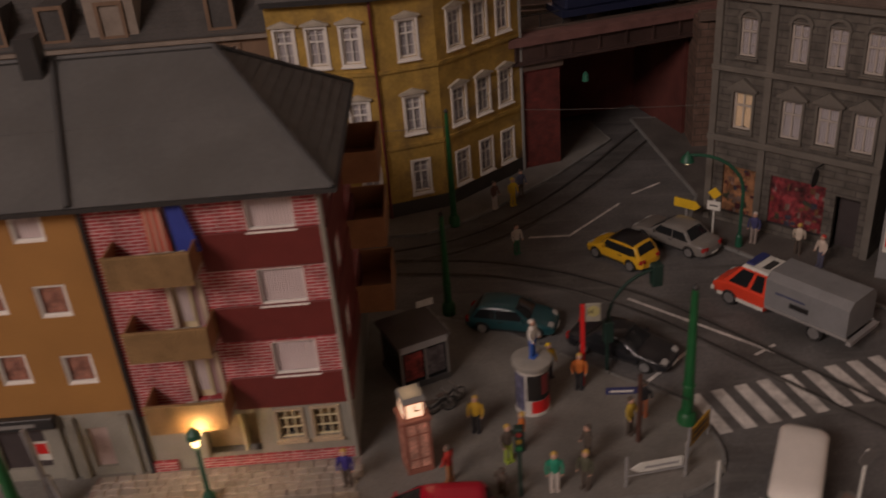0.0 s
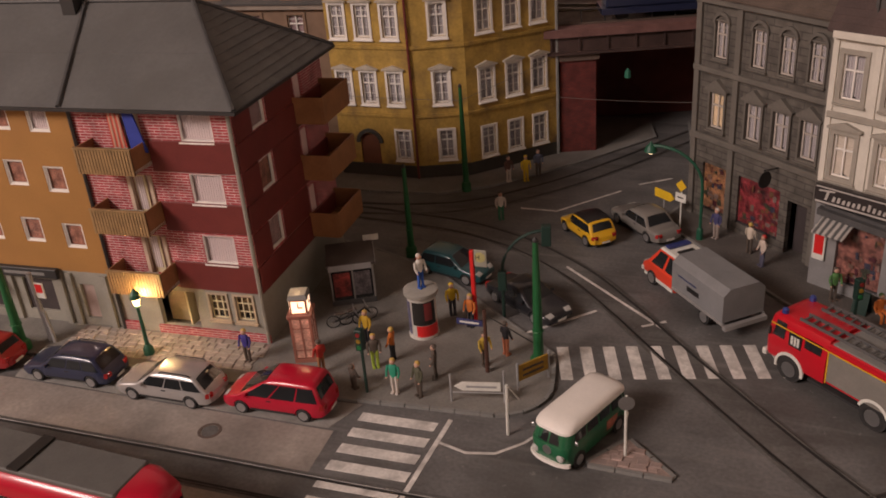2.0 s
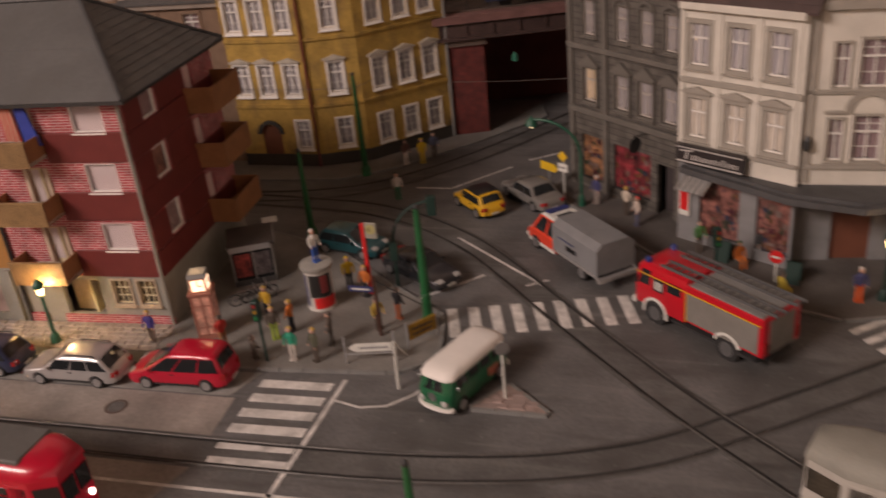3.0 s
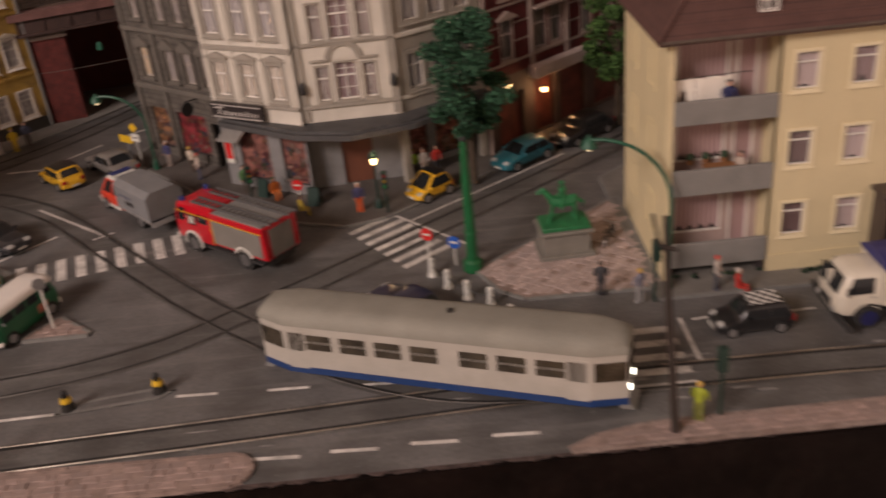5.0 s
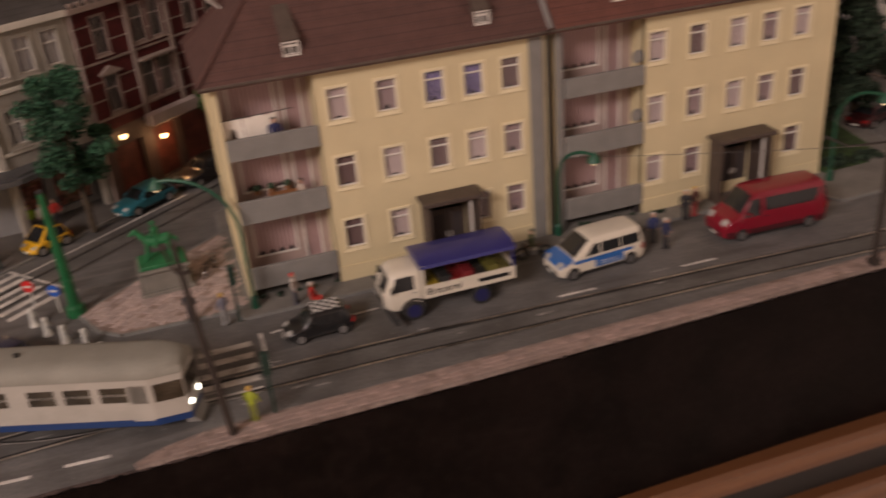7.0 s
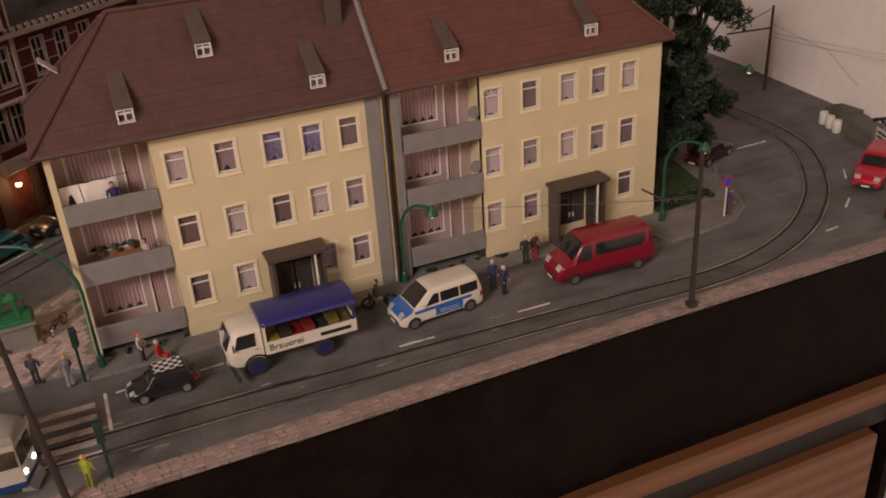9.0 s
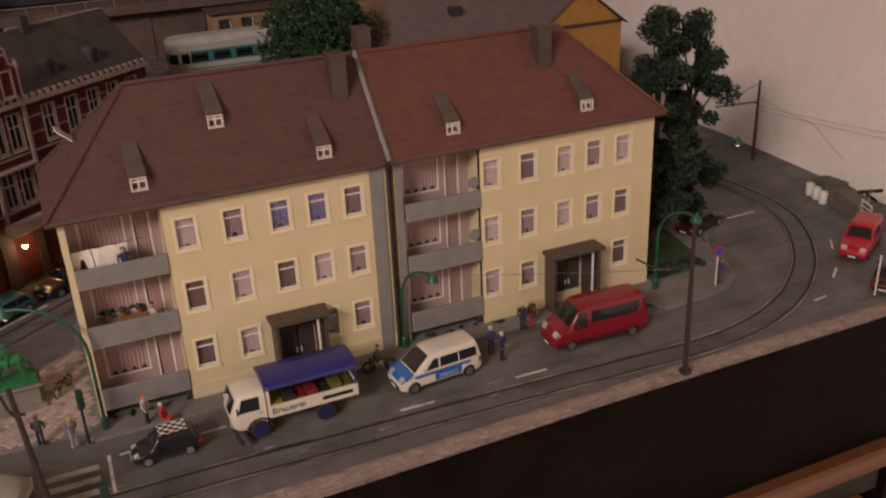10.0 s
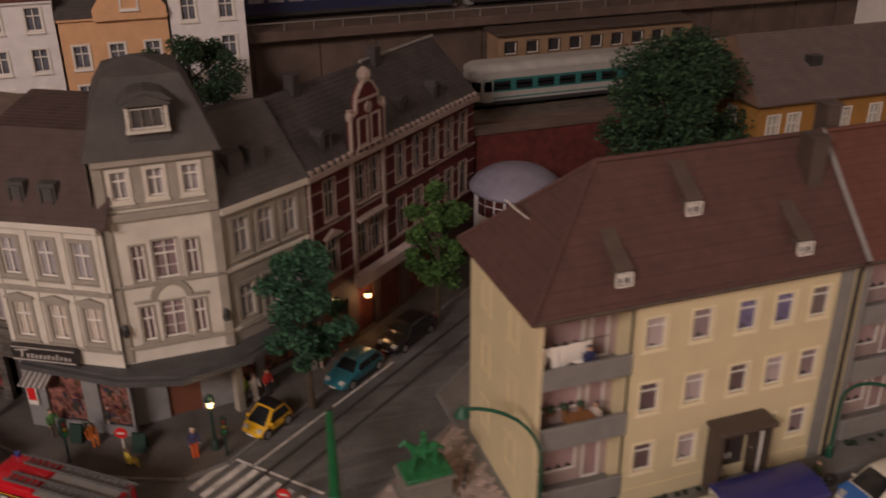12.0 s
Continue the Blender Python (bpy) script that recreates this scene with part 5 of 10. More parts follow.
    part("top_panel", panel(B(), 4.7, 15.25, [(c - 0.45 - 0.56, 13.3, c - 0.45 + 0.56, 15.08) for c in (1.15, 2.8, 4.45)], 0.03, 13.2), TAUPE, h, "taupe wall field of the top storey", m=fb @ at(0.45, -0.035))
    part("arch", arch_head(1.5, 0.28), TAUPE, h, m=fb @ at(2.75, -0.02, 7.95))
    part("lunette", side(B(), [(2.0, 7.95), (3.5, 7.95), (3.3, 8.4), (2.75, 8.65), (2.2, 8.4)], -0.05, 0.0), IVORY, h, m=fb)
    for z, t, p in ((5.25, 0.22, 0.15), (7.85, 0.16, 0.12), (8.75, 0.22, 0.12), (12.45, 0.4, 0.3), (13.0, 0.2, 0.1), (15.25, 0.4, 0.3)):
        segs = ((0.0, 5.6),) if z != 7.85 else ((0.9, 1.95), (3.55, 4.6))
        for s0, s1 in segs:
            part("cornice", box(B(), s0, -p, z, s1, 0, z + t, 0.03), TAUPE, h, m=fb)
    for c in (0.0, 5.15):
        part("pilaster", box(B(), c, -0.12, 4.6, c + 0.45, 0, 15.2), TAUPE, h, m=fb)
    for c, z in ((2.1, 5.6), (3.4, 5.6), (2.1, 9.0), (3.4, 9.0)):
        part("mullion", box(B(), c - 0.08, -0.06, z, c + 0.08, 0.0, z + 2.2), WHITE, h, m=fb)
    for c in (0.3, 5.3):
        part("urn", lathe(B(), [(0.1, 6.2), (0.2, 6.35), (0.16, 6.7), (0.05, 6.9)], 8, cx=c, cy=-0.25), GUTTER, h, m=fb)
    # ground floor of the corner, door recess
    part("shop_wall", panel(B(), 5.8, 4.4, [(1.9, 0.1, 3.7, 3.6)], 0.3), SHOPSLATE, h, m=at(bx - 0.1, by + 0.7, 0, 0, 0, 6))
    part("door", box(B(), 1.9, 0.2, 0.1, 3.7, 0.28, 3.6), DOORWOOD, h, "brown wooden shop door", m=at(bx - 0.1, by + 0.7, 0, 0, 0, 6))
    bm = B()
    pts = [(17.3, 37.2), (22.2, 33.6), (25.3, 32.7), (28.9, 33.7), (33.5, 37.2), (33.2, 38.0), (28.2, 35.2), (22.6, 35.0), (17.6, 37.9)]
    prism(bm, pts, 4.0, 4.3), prism(bm, [(p[0] * 0.96 + 1.0, p[1] * 0.96 + 1.6) for p in pts], 4.3, 4.46)
    part("canopy", bm, mat("canopy slate", (0.075, 0.075, 0.076), 0.65, var=0.2), h, "curved dark slate canopy over the shop front")
    # right wing along the side street
    c0 = (28.15, 35.1)
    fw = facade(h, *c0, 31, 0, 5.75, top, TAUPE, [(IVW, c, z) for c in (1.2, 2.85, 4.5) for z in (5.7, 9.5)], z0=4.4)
    for z, t, p in ((8.7, 0.25, 0.12), (12.0, 0.4, 0.3), (5.2, 0.22, 0.1)):
        part("cornice", box(B(), 0, -p, z, 5.75, 0.0, z + t, 0.03), IVORY, h, m=fw)
    back = fw @ at(0, 1.5)
    part("shop_wall", panel(B(), 5.75, 4.4, [(0.5, 0.5, 2.4, 3.4), (3.0, 0.5, 5.2, 3.4)], 0.3), SHOPSLATE, h, m=back)
    for x0, x1 in ((0.5, 2.4), (3.0, 5.2)):
        part("shop_window", box(B(), x0, 0.2, 0.5, x1, 0.24, 3.4), SHOPGOODS, h, m=back)
    part("soffit", box(B(), 0.0, 0.02, 4.3, 5.75, 1.8, 4.39), SHOPSLATE, h, m=fw)
    for xx in (-0.1, 5.3):
        part("pier", box(B(), xx, 0.05, 0, xx + 0.45, 0.5, 4.3, 0.03), TAUPE, h, m=fw)
    # closing walls
    part("wall", box(B(), 17.9, 44, 0, 33, 44.3, top), IVORY, h)
    for x0, y0, ang, L, hh in ((22.6, 34.95, 90, 6, 15.6), (28.2, 34.95, 90, 6, 15.6)):
        part("wall", panel(B(), L, hh, [], 0.2, 4.4), IVORY, h, m=at(x0, y0, 0, 0, 0, ang))
    # roofs
    bm = B()
    ring = lambda x0, y0, x1, y1, z: [(x0, y0, z), (x1, y0, z), (x1, y1, z), (x0, y1, z)]
    loft(bm, [ring(22.3, 34.6, 28.6, 41.2, 15.6), ring(23.1, 35.8, 27.7, 40.6, 18.0), ring(23.7, 36.5, 27.2, 40.2, 19.0), ring(25.2, 37.8, 25.7, 38.6, 19.6)])
    roof = part("tower_roof", bm, DARKSLATE, h, "dark slate mansard roof of the tower bay")
    part("dormer", box(B(), 24.5, 34.9, 16.3, 26.4, 37, 18.3), DARKSLATE, roof)
    part("dormer_head", loft(B(), [[(24.2, y, 18.2), (26.7, y, 18.2), (26.2, y, 18.6), (25.45, y, 18.75), (24.7, y, 18.6)] for y in (34.7, 37.0)]), DARKSLATE, roof)
    for k in (-0.48, 0, 0.48):
        put_window(window_kit(0.42, 0.86, 0.05, "tee", trim=WHITE, curtain=BLACK, sill=False, fat=0.06), roof, at(25.45 + k, 34.86, 16.98))
    part("dormer_pediment", side(B(), [(24.35, 18.05), (26.55, 18.05), (26.55, 18.15), (25.45, 18.6), (24.35, 18.15)], 34.55, 34.72), DARKSLATE, roof)
    part("dormer_sill", box(B(), 24.45, 34.6, 16.75, 26.45, 34.9, 16.9), IVORY, roof)
    for xx in (24.5, 26.25):
        part("dormer_post", box(B(), xx, 34.66, 16.9, xx + 0.16, 34.9, 18.0), IVORY, roof)
    n = Vector((0.5, 0.866))
    p0, p1 = Vector((17.0, 37.8)), Vector((23.0, 34.4))
    bm = slope(B(), (*(p0 - n * 0.3), top + 0.1), (*(p1 - n * 0.3), top + 0.1), (*(p1 + n * 2.2), 16.4), (*(p0 + n * 2.2), 16.4))
    slope(bm, (*(p0 + n * 2.2), 16.4), (*(p1 + n * 2.2), 16.4), (*(p1 + n * 6), 17.2), (*(p0 + n * 6), 17.2))
    left_roof = part("roof", bm, mat("brown roof slate", (0.07, 0.045, 0.04), 0.75, var=0.2), h)
    for s in (2.1, 3.75):
        q = p0 + (p1 - p0).normalized() * s + n * 0.3
        part("dormer", box(B(), -0.45, 0, 13.0, 0.45, 1.6, 14.3), DARKSLATE, left_roof, m=at(q.x, q.y, 0, 0, 0, -30))
        put_window(window_kit(0.75, 1.4, 0.1, "tee", trim=DARKSLATE, sash=GREYP, curtain=mat("grey dormer blind", (0.2, 0.2, 0.21), 0.6), sill=False), left_roof, at(q.x, q.y, 13.0, 0, 0, -30) @ at(0, -0.03, 0) @ Matrix.Diagonal((0.7, 1, 0.75, 1)))
    m = Vector((-0.515, 0.857))
    p0, p1 = Vector((28.1, 35.1)), Vector((33.1, 38.1))
    bm = slope(B(), (*(p0 - m * 0.3), top + 0.1), (*(p1 - m * 0.3), top + 0.1), (*(p1 + m * 3), 16.2), (*(p0 + m * 3), 16.2))
    slope(bm, (*(p0 + m * 3), 16.2), (*(p1 + m * 3), 16.2), (*(p1 + m * 6), 15.5), (*(p0 + m * 6), 15.5))
    rr = part("roof", bm, DARKSLATE, h)
    for s in (1.9, 3.3):
        q = p0 + (p1 - p0).normalized() * s + m * 0.6
        part("dormer", box(B(), -0.45, 0, 13.2, 0.45, 1.6, 14.6), DARKSLATE, rr, m=at(q.x, q.y, 0, 0, 0, 31))
    return h


ivory_house()

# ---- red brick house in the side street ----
# The curtain sheet is painted dark here to stand for unlit rooms.
RBW = window_kit(0.95, 2.3, 0.09, "tee", trim=PALEBAND, curtain=UNLITDARK, sash=mat("dull sash paint", (0.52, 0.46, 0.43), 0.6))


def redbrick_house():
    h = thing("redbrick_house", 33.1, 38.1, 0, 39.8, "deep red brick town house with pale bands and a stepped gable", "house")
    L, top = 18.6, 12.4
    cols = (2.0, 4.95, 6.35, 9.2, 11.2, 13.2, 15.1, 17.0)
    fr = facade(h, 0, 0, 0, 0, L, top, REDBRICK, [(RBW, c, z) for c in cols for z in (5.6, 9.2)], z0=4.6)
    for z in (5.3, 6.5, 7.6, 8.75, 9.9, 11.0):
        edges = [0.0] + [v for c in cols for v in (c - 0.62, c + 0.62)] + [L]
        if z in (5.3, 8.75):
            part("stone_band", box(B(), 0, -0.12, z, L, 0, z + 0.12), PALEBAND, h)
        else:
            for a, b in zip(edges[::2], edges[1::2]):
                part("stone_band", box(B(), a, -0.05, z, b, 0.0, z + 0.08), PALEBAND, h)
    cor = part("cornice", box(B(), -0.1, -0.4, 12.0, L + 0.1, 0, 12.3), PALEBAND, h, "pale sandstone cornice with small blocks")
    for i in range(31):
        part("block", box(B(), 0.1 + 0.6 * i, -0.35, 12.3, 0.4 + 0.6 * i, -0.1, 12.6), PALEBAND, cor)
    part("downpipe", tube(B(), [(0.1, -0.15, top), (0.1, -0.15, 0)], 0.1, 6), PALEBAND, h)
    # gable
    X0, X1, XM = 4.05, 7.25, 5.65
    g = part("gable", side(B(), [(X0, 12.3), (X1, 12.3), (X1, 14.5), (X1 - 0.5, 14.75), (X1 - 0.6, 15.6), (XM + 0.5, 16.2), (XM, 16.45), (XM - 0.5, 16.2), (X0 + 0.6, 15.6), (X0 + 0.5, 14.75), (X0, 14.5)], -0.3, 0.1), REDBRICK, h, "curved red brick gable with pale edges")
    left = [(X0, 12.3), (X0, 14.5), (X0 + 0.5, 14.75), (X0 + 0.6, 15.6), (XM - 0.5, 16.2), (XM, 16.45)]
    runs = [(p, q) for p, q in zip(left, left[1:])]
    runs += [((2 * XM - p[0], p[1]), (2 * XM - q[0], q[1])) for p, q in runs]
    for xx in (X0, X1):
        part("pinnacle", lathe(B(), [(0.2, 14.4), (0.24, 14.7), (0.16, 14.9), (0.2, 15.0)], 8, cx=xx, cy=-0.15), PALEBAND, g)
    for p, q in runs:
        part("coping", tube(B(), [(p[0], -0.2, p[1]), (q[0], -0.2, q[1])], 0.14, 5), PALEBAND, g)
    part("finial", lathe(B(), [(0.3, 16.35), (0.42, 16.65), (0.36, 16.95), (0.1, 17.15)], 8, cx=XM, cy=-0.1), PALEBAND, g)
    part("band", box(B(), X0 + 0.6, -0.36, 15.3, X1 - 0.6, -0.3, 15.46), PALEBAND, g)
    part("roundel", loft(B(), [[(XM + 0.34 * math.cos(j * math.pi / 6), y, 14.85 + 0.34 * math.sin(j * math.pi / 6)) for j in range(12)] for y in (-0.37, -0.3)]), PALEBAND, g)
    for c in (XM - 0.62, XM + 0.62):
        put_window(window_kit(0.75, 1.5, 0.12, "tee", trim=PALEBAND, curtain=UNLITDARK), g, at(c, -0.33, 12.8))
    for c in (X0, X1):
        part("pilaster", box(B(), c - 0.12, -0.2, 4.6, c + 0.12, 0, 12.3), PALEBAND, h)
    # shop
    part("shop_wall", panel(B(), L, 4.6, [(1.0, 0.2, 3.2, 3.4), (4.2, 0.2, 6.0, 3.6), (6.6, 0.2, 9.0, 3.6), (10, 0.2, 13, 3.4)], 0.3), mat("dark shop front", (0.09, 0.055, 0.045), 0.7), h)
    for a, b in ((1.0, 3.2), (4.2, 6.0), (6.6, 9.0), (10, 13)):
        # Dim red sheets stand for the unlit interior behind the openings.
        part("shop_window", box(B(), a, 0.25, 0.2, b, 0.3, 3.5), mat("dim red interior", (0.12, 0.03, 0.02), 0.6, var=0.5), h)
    part("shop_sign", box(B(), 3.7, -0.8, 4.0, 9.6, -0.1, 4.75, 0.04), mat("pale awning board", (0.55, 0.45, 0.42), 0.7), h, "pale board over the restaurant front")
    part("balcony", box(B(), 4.2, -0.5, 8.1, 7.15, 0, 8.24), PALEBAND, h)
    part("window_hood", side(B(), [(1.2, 8.0), (2.8, 8.0), (2.8, 8.1), (2.0, 8.5), (1.2, 8.1)], -0.25, 0.0), PALEBAND, h)
    facade(h, L, 0, 90, 0, 7, top, REDBRICK)
    facade(h, L, 7, 180, 0, L, top, REDBRICK)
    bm = slope(B(), (0, -0.3, 12.4), (L, -0.3, 12.4), (L, 3.4, 16.0), (0, 3.4, 16.0))
    slope(bm, (L, 7.2, 12.4), (0, 7.2, 12.4), (0, 3.4, 16), (L, 3.4, 16))
    soot = mat("sooty slate", (0.05, 0.045, 0.044), 0.75, var=0.3, scale=0.7, fine=5, bump=0.4)
    r = part("roof", bm, soot, h, "sooty dark slate roof")
    part("end_gable", side(B(), [(0, 12.4), (7, 12.4), (3.4, 15.9)], -0.1, 0.0), REDBRICK, h, m=at(L, 0, 0, 0, 0, 90))
    for xc in (2.6, 10.6, 14.5):
        part("dormer", side(B(), [(xc - 0.45, 12.9), (xc + 0.45, 12.9), (xc + 0.45, 13.9), (xc + 0.25, 14.12), (xc, 14.2), (xc - 0.25, 14.12), (xc - 0.45, 13.9)], 0.45, 2.0), soot, r)
        put_window(window_kit(0.62, 0.8, 0.05, "tee", trim=soot, sash=GREYP, curtain=BLACK, sill=False), r, at(xc, 0.41, 13.1))
    for xc in (3.0, 11.0):
        part("chimney", box(B(), xc, 2.9, 14.5, xc + 0.6, 3.6, 16.8), soot, r)
    tube_b = tube(B(), [(10, 3.4, 16.05), (L, 3.4, 16.05)], 0.12, 6)
    part("ridge", tube_b, GREYP, r)


redbrick_house()

# ---- vehicles ----
TYRE = mat("tyre rubber", (0.02, 0.02, 0.02), 0.8)
RIM = mat("alloy rim", (0.5, 0.5, 0.5), 0.35, metal=0.8)
CARGLASS = mat("dark car glass", (0.018, 0.02, 0.022), 0.08, var=0.05, bump=0)
CHROME = mat("chrome", (0.5, 0.5, 0.5), 0.4, metal=1.0)
LENS = mat("lamp lens", (0.42, 0.42, 0.4), 0.3)
TAIL = mat("tail lamp red", (0.35, 0.02, 0.02), 0.25)
PLATE = mat("plate white", (0.65, 0.65, 0.6), 0.5)
UNDER = mat("underbody", (0.025, 0.025, 0.025), 0.8)


def paint(name, c, rough=0.28):
    return mat(name, c, rough, var=0.04, bump=0.02, clear=0.4)


def slab(bm, a, b, c, d, inset=(0.06, 0.06, 0.06, 0.06), lift=0.02):
    """A thin pane on the face a b c d (a b below), inset left, right, below, above, lifted off it."""
    a, b, c, d = map(Vector, (a, b, c, d))
    n = (b - a).cross(d - a).normalized() * lift
    u0, u1 = (b - a), (c - d)
    l, r, lo, hi = inset
    def p(s, t):
        lowp, highp = a.lerp(b, s), d.lerp(c, s)
        return lowp.lerp(highp, t)
    w, hgt = (u0.length + u1.length) / 2, ((d - a).length + (c - b).length) / 2
    q = [p(l / w, lo / hgt), p(1 - r / w, lo / hgt), p(1 - r / w, 1 - hi / hgt), p(l / w, 1 - hi / hgt)]
    loft(bm, [[v - n * 0.5 for v in q], [v + n for v in q]])
    return bm


WHEELS = {}


def wheel_set(parent, spots, r, width, hw, rim=RIM):
    for x in spots:
        for s in (-1, 1):
            key = (round(r, 3), round(width, 3), s, rim.name)
            if key not in WHEELS:
                bm = B()
                loft(bm, [[(rr * math.cos(j * math.pi / 9), y, rr * math.sin(j * math.pi / 9)) for j in range(18)] for y, rr in ((-width / 2, r * 0.9), (-width / 2 + 0.03, r), (width / 2 - 0.03, r), (width / 2, r * 0.9))])
                rm = B()
                y0 = s * width / 2
                loft(rm, [[(rr * math.cos(j * math.pi / 7), y, rr * math.sin(j * math.pi / 7)) for j in range(14)] for y, rr in ((y0 - s * 0.02, r * 0.7), (y0 + s * 0.015, r * 0.68), (y0 + s * 0.02, r * 0.2))])
                WHEELS[key] = (mesh("tyre", bm, TYRE), mesh("rim", rm, rim))
            t, m = WHEELS[key]
            w = link("wheel", t, parent, "", at(x, s * (hw - width / 2 + 0.02), r))
            link("rim", m, w)


def section(x, hw, zb, zs, ztop, crown=0.0):
    """A body cross-section: sides from zb to the shoulder zs, rounded to ztop."""
    return [(x, -hw * 0.92, zb), (x, -hw, zb + (zs - zb) * 0.35), (x, -hw, zs - 0.06), (x, -hw * 0.95, zs), (x, -hw * 0.7, ztop), (x, hw * 0.7, ztop), (x, hw * 0.95, zs), (x, hw, zs - 0.06), (x, hw, zb + (zs - zb) * 0.35), (x, hw * 0.92, zb)]


def patch(bm, f, nu=6, nv=4, out=0.012, deep=0.03):
    """A thin curved pane over the surface f(u, v), standing out of it a little."""
    def at_(u, v):
        p = Vector(f(u, v))
        a = Vector(f(min(1, u + 0.02), v)) - Vector(f(max(0, u - 0.02), v))
        b = Vector(f(u, min(1, v + 0.02))) - Vector(f(u, max(0, v - 0.02)))
        n = a.cross(b).normalized()
        return p + n * out, p - n * deep
    grid = [[at_(i / nu, j / nv) for i in range(nu + 1)] for j in range(nv + 1)]
    hi = [[bm.verts.new(q[0]) for q in r] for r in grid]
    lo = [[bm.verts.new(q[1]) for q in r] for r in grid]
    for j in range(nv):
        for i in range(nu):
            bm.faces.new((hi[j][i], hi[j][i + 1], hi[j + 1][i + 1], hi[j + 1][i]))
            bm.faces.new((lo[j][i], lo[j + 1][i], lo[j + 1][i + 1], lo[j][i + 1]))
    rim = [(0, i) for i in range(nu)] + [(j, nu) for j in range(nv)] + [(nv, i) for i in range(nu, 0, -1)] + [(j, 0) for j in range(nv, 0, -1)]
    for (a, b), (c, d) in zip(rim, rim[1:] + rim[:1]):
        bm.faces.new((hi[a][b], hi[c][d], lo[c][d], lo[a][b]))
    return bm


class Shell:
    """The skin of a road vehicle: a side profile, a plan with rounded ends, sides that lean in above the belt, and open wheel arches."""

    def __init__(self, L, W, H, prof, belt, axles, wheel_r, tum=0.17, zlow=0.24, edge=0.15, taper=0.2, soft=0.1):
        self.L, self.W, self.H, self.prof, self.belt, self.axles, self.wr = L, W, H, prof, belt, axles, wheel_r
        self.tum, self.zlow, self.edge, self.taper, self.soft = tum, zlow, edge, taper, soft

    def line(self, x):
        p = self.prof
        if x <= p[0][0]:
            return p[0][1]
        for (a, za), (b, zb) in zip(p, p[1:]):
            if x <= b:
                return za + (zb - za) * (x - a) / (b - a)
        return p[-1][1]

    def top(self, x):
        d, h = self.soft, self.L / 2
        return sum(self.line(max(-h, min(h, x + k * d / 2))) for k in (-2, -1, 0, 1, 2)) / 5

    def plan(self, x):
        s = max(0.0, (abs(x) - (self.L / 2 - 0.75)) / 0.75)
        return self.W / 2 * (1 - self.taper * s ** 3)

    def low(self, x):
        z = self.zlow + 0.1 * max(0.0, (abs(x) - self.L / 2 + 0.35) / 0.35) ** 2
        r = self.wr * 1.16
        for a in self.axles:
            if abs(x - a) < r:
                z = max(z, self.wr + math.sqrt(r * r - (x - a) ** 2))
        return z

    def wide(self, x, z):
        w, b = self.plan(x), self.belt
        if z <= b:
            k = (z - self.zlow) / (b - self.zlow)
            return w * (0.94 + 0.06 * min(1.0, k * 2.5)) if k < 0.4 else w * (1 - 0.02 * ((k - 0.4) / 0.6) ** 2)
        return w * (0.965 - self.tum * (z - b) / (self.H - b))

    def ring(self, x):
        t = self.top(x)
        r = self.edge if t > self.belt + self.edge + 0.12 else 0.09
        a = self.low(x)
        zs = max(a + 0.02, min(self.belt, t - r - 0.02))
        u = max(zs + 0.01, t - r)
        y = self.wide(x, u)
        half = [(self.wide(x, a), a), (self.wide(x, a + (zs - a) * 0.45), a + (zs - a) * 0.45), (self.wide(x, zs), zs), (self.wide(x, zs + (u - zs) * 0.5), zs + (u - zs) * 0.5), (y, u), (y - r * 0.3, t - r * 0.28), (y - r * 0.95, t), ((y - r) * 0.5, t + 0.03)]
        return [(x, -p, q) for p, q in half] + [(x, p, q) for p, q in half[::-1]]

    def mesh(self):
        h, r = self.L / 2, self.wr * 1.16
        xs = {-h, -h + 0.03, -h + 0.08, h - 0.08, h - 0.03, h} | {-h + self.L * i / 40 for i in range(41)}
        for a in self.axles:
            xs = {x for x in xs if abs(abs(x - a) - r) > 0.06} | {a + r * math.cos(math.pi * k / 10) for k in range(11)} | {a - r - 0.006, a + r + 0.006}
        out = []
        for x in sorted(xs):
            if -h <= x <= h and (not out or x - out[-1] > 0.004):
                out.append(x)
        return loft(B(), [self.ring(x) for x in out])

    def side_pane(self, s, b0, b1, t0, t1, z0, z1):
        def f(u, v):
            u = u if s < 0 else 1 - u
            x = (b0 + (b1 - b0) * u) * (1 - v) + (t0 + (t1 - t0) * u) * v
            z = z0 + (z1 - z0) * v
            return (x, s * self.wide(x, z), z)
        return patch(B(), f)

    def cross_pane(self, x0, x1, m0, m1):
        """A pane across the vehicle from its foot x0 to its head x1 on the profile, with side margins."""
        def f(u, v):
            x = x0 + (x1 - x0) * v
            z = self.top(x)
            w = self.wide(x, z) - (m0 + (m1 - m0) * v)
            y = w * (2 * u - 1) * (1 if x0 > x1 else -1)
            return (x, y, z + 0.03 * (1 - (y / w) ** 2))
        return patch(B(), f, 8, 6, 0.02)


def bumper_bar(x, w, z0, z1, e, bow=0.3, thick=0.12):
    ys = [-w, -w * 0.85, -w * 0.5, 0, w * 0.5, w * 0.85, w]
    return loft(B(), [[(e * (x - bow * abs(y / w) ** 3), y, z0), (e * (x + 0.02 - bow * abs(y / w) ** 3), y, (z0 + z1) / 2), (e * (x - bow * abs(y / w) ** 3), y, z1), (e * (x - thick - bow * abs(y / w) ** 3), y, z1), (e * (x - thick - bow * abs(y / w) ** 3), y, z0)] for y in ys])


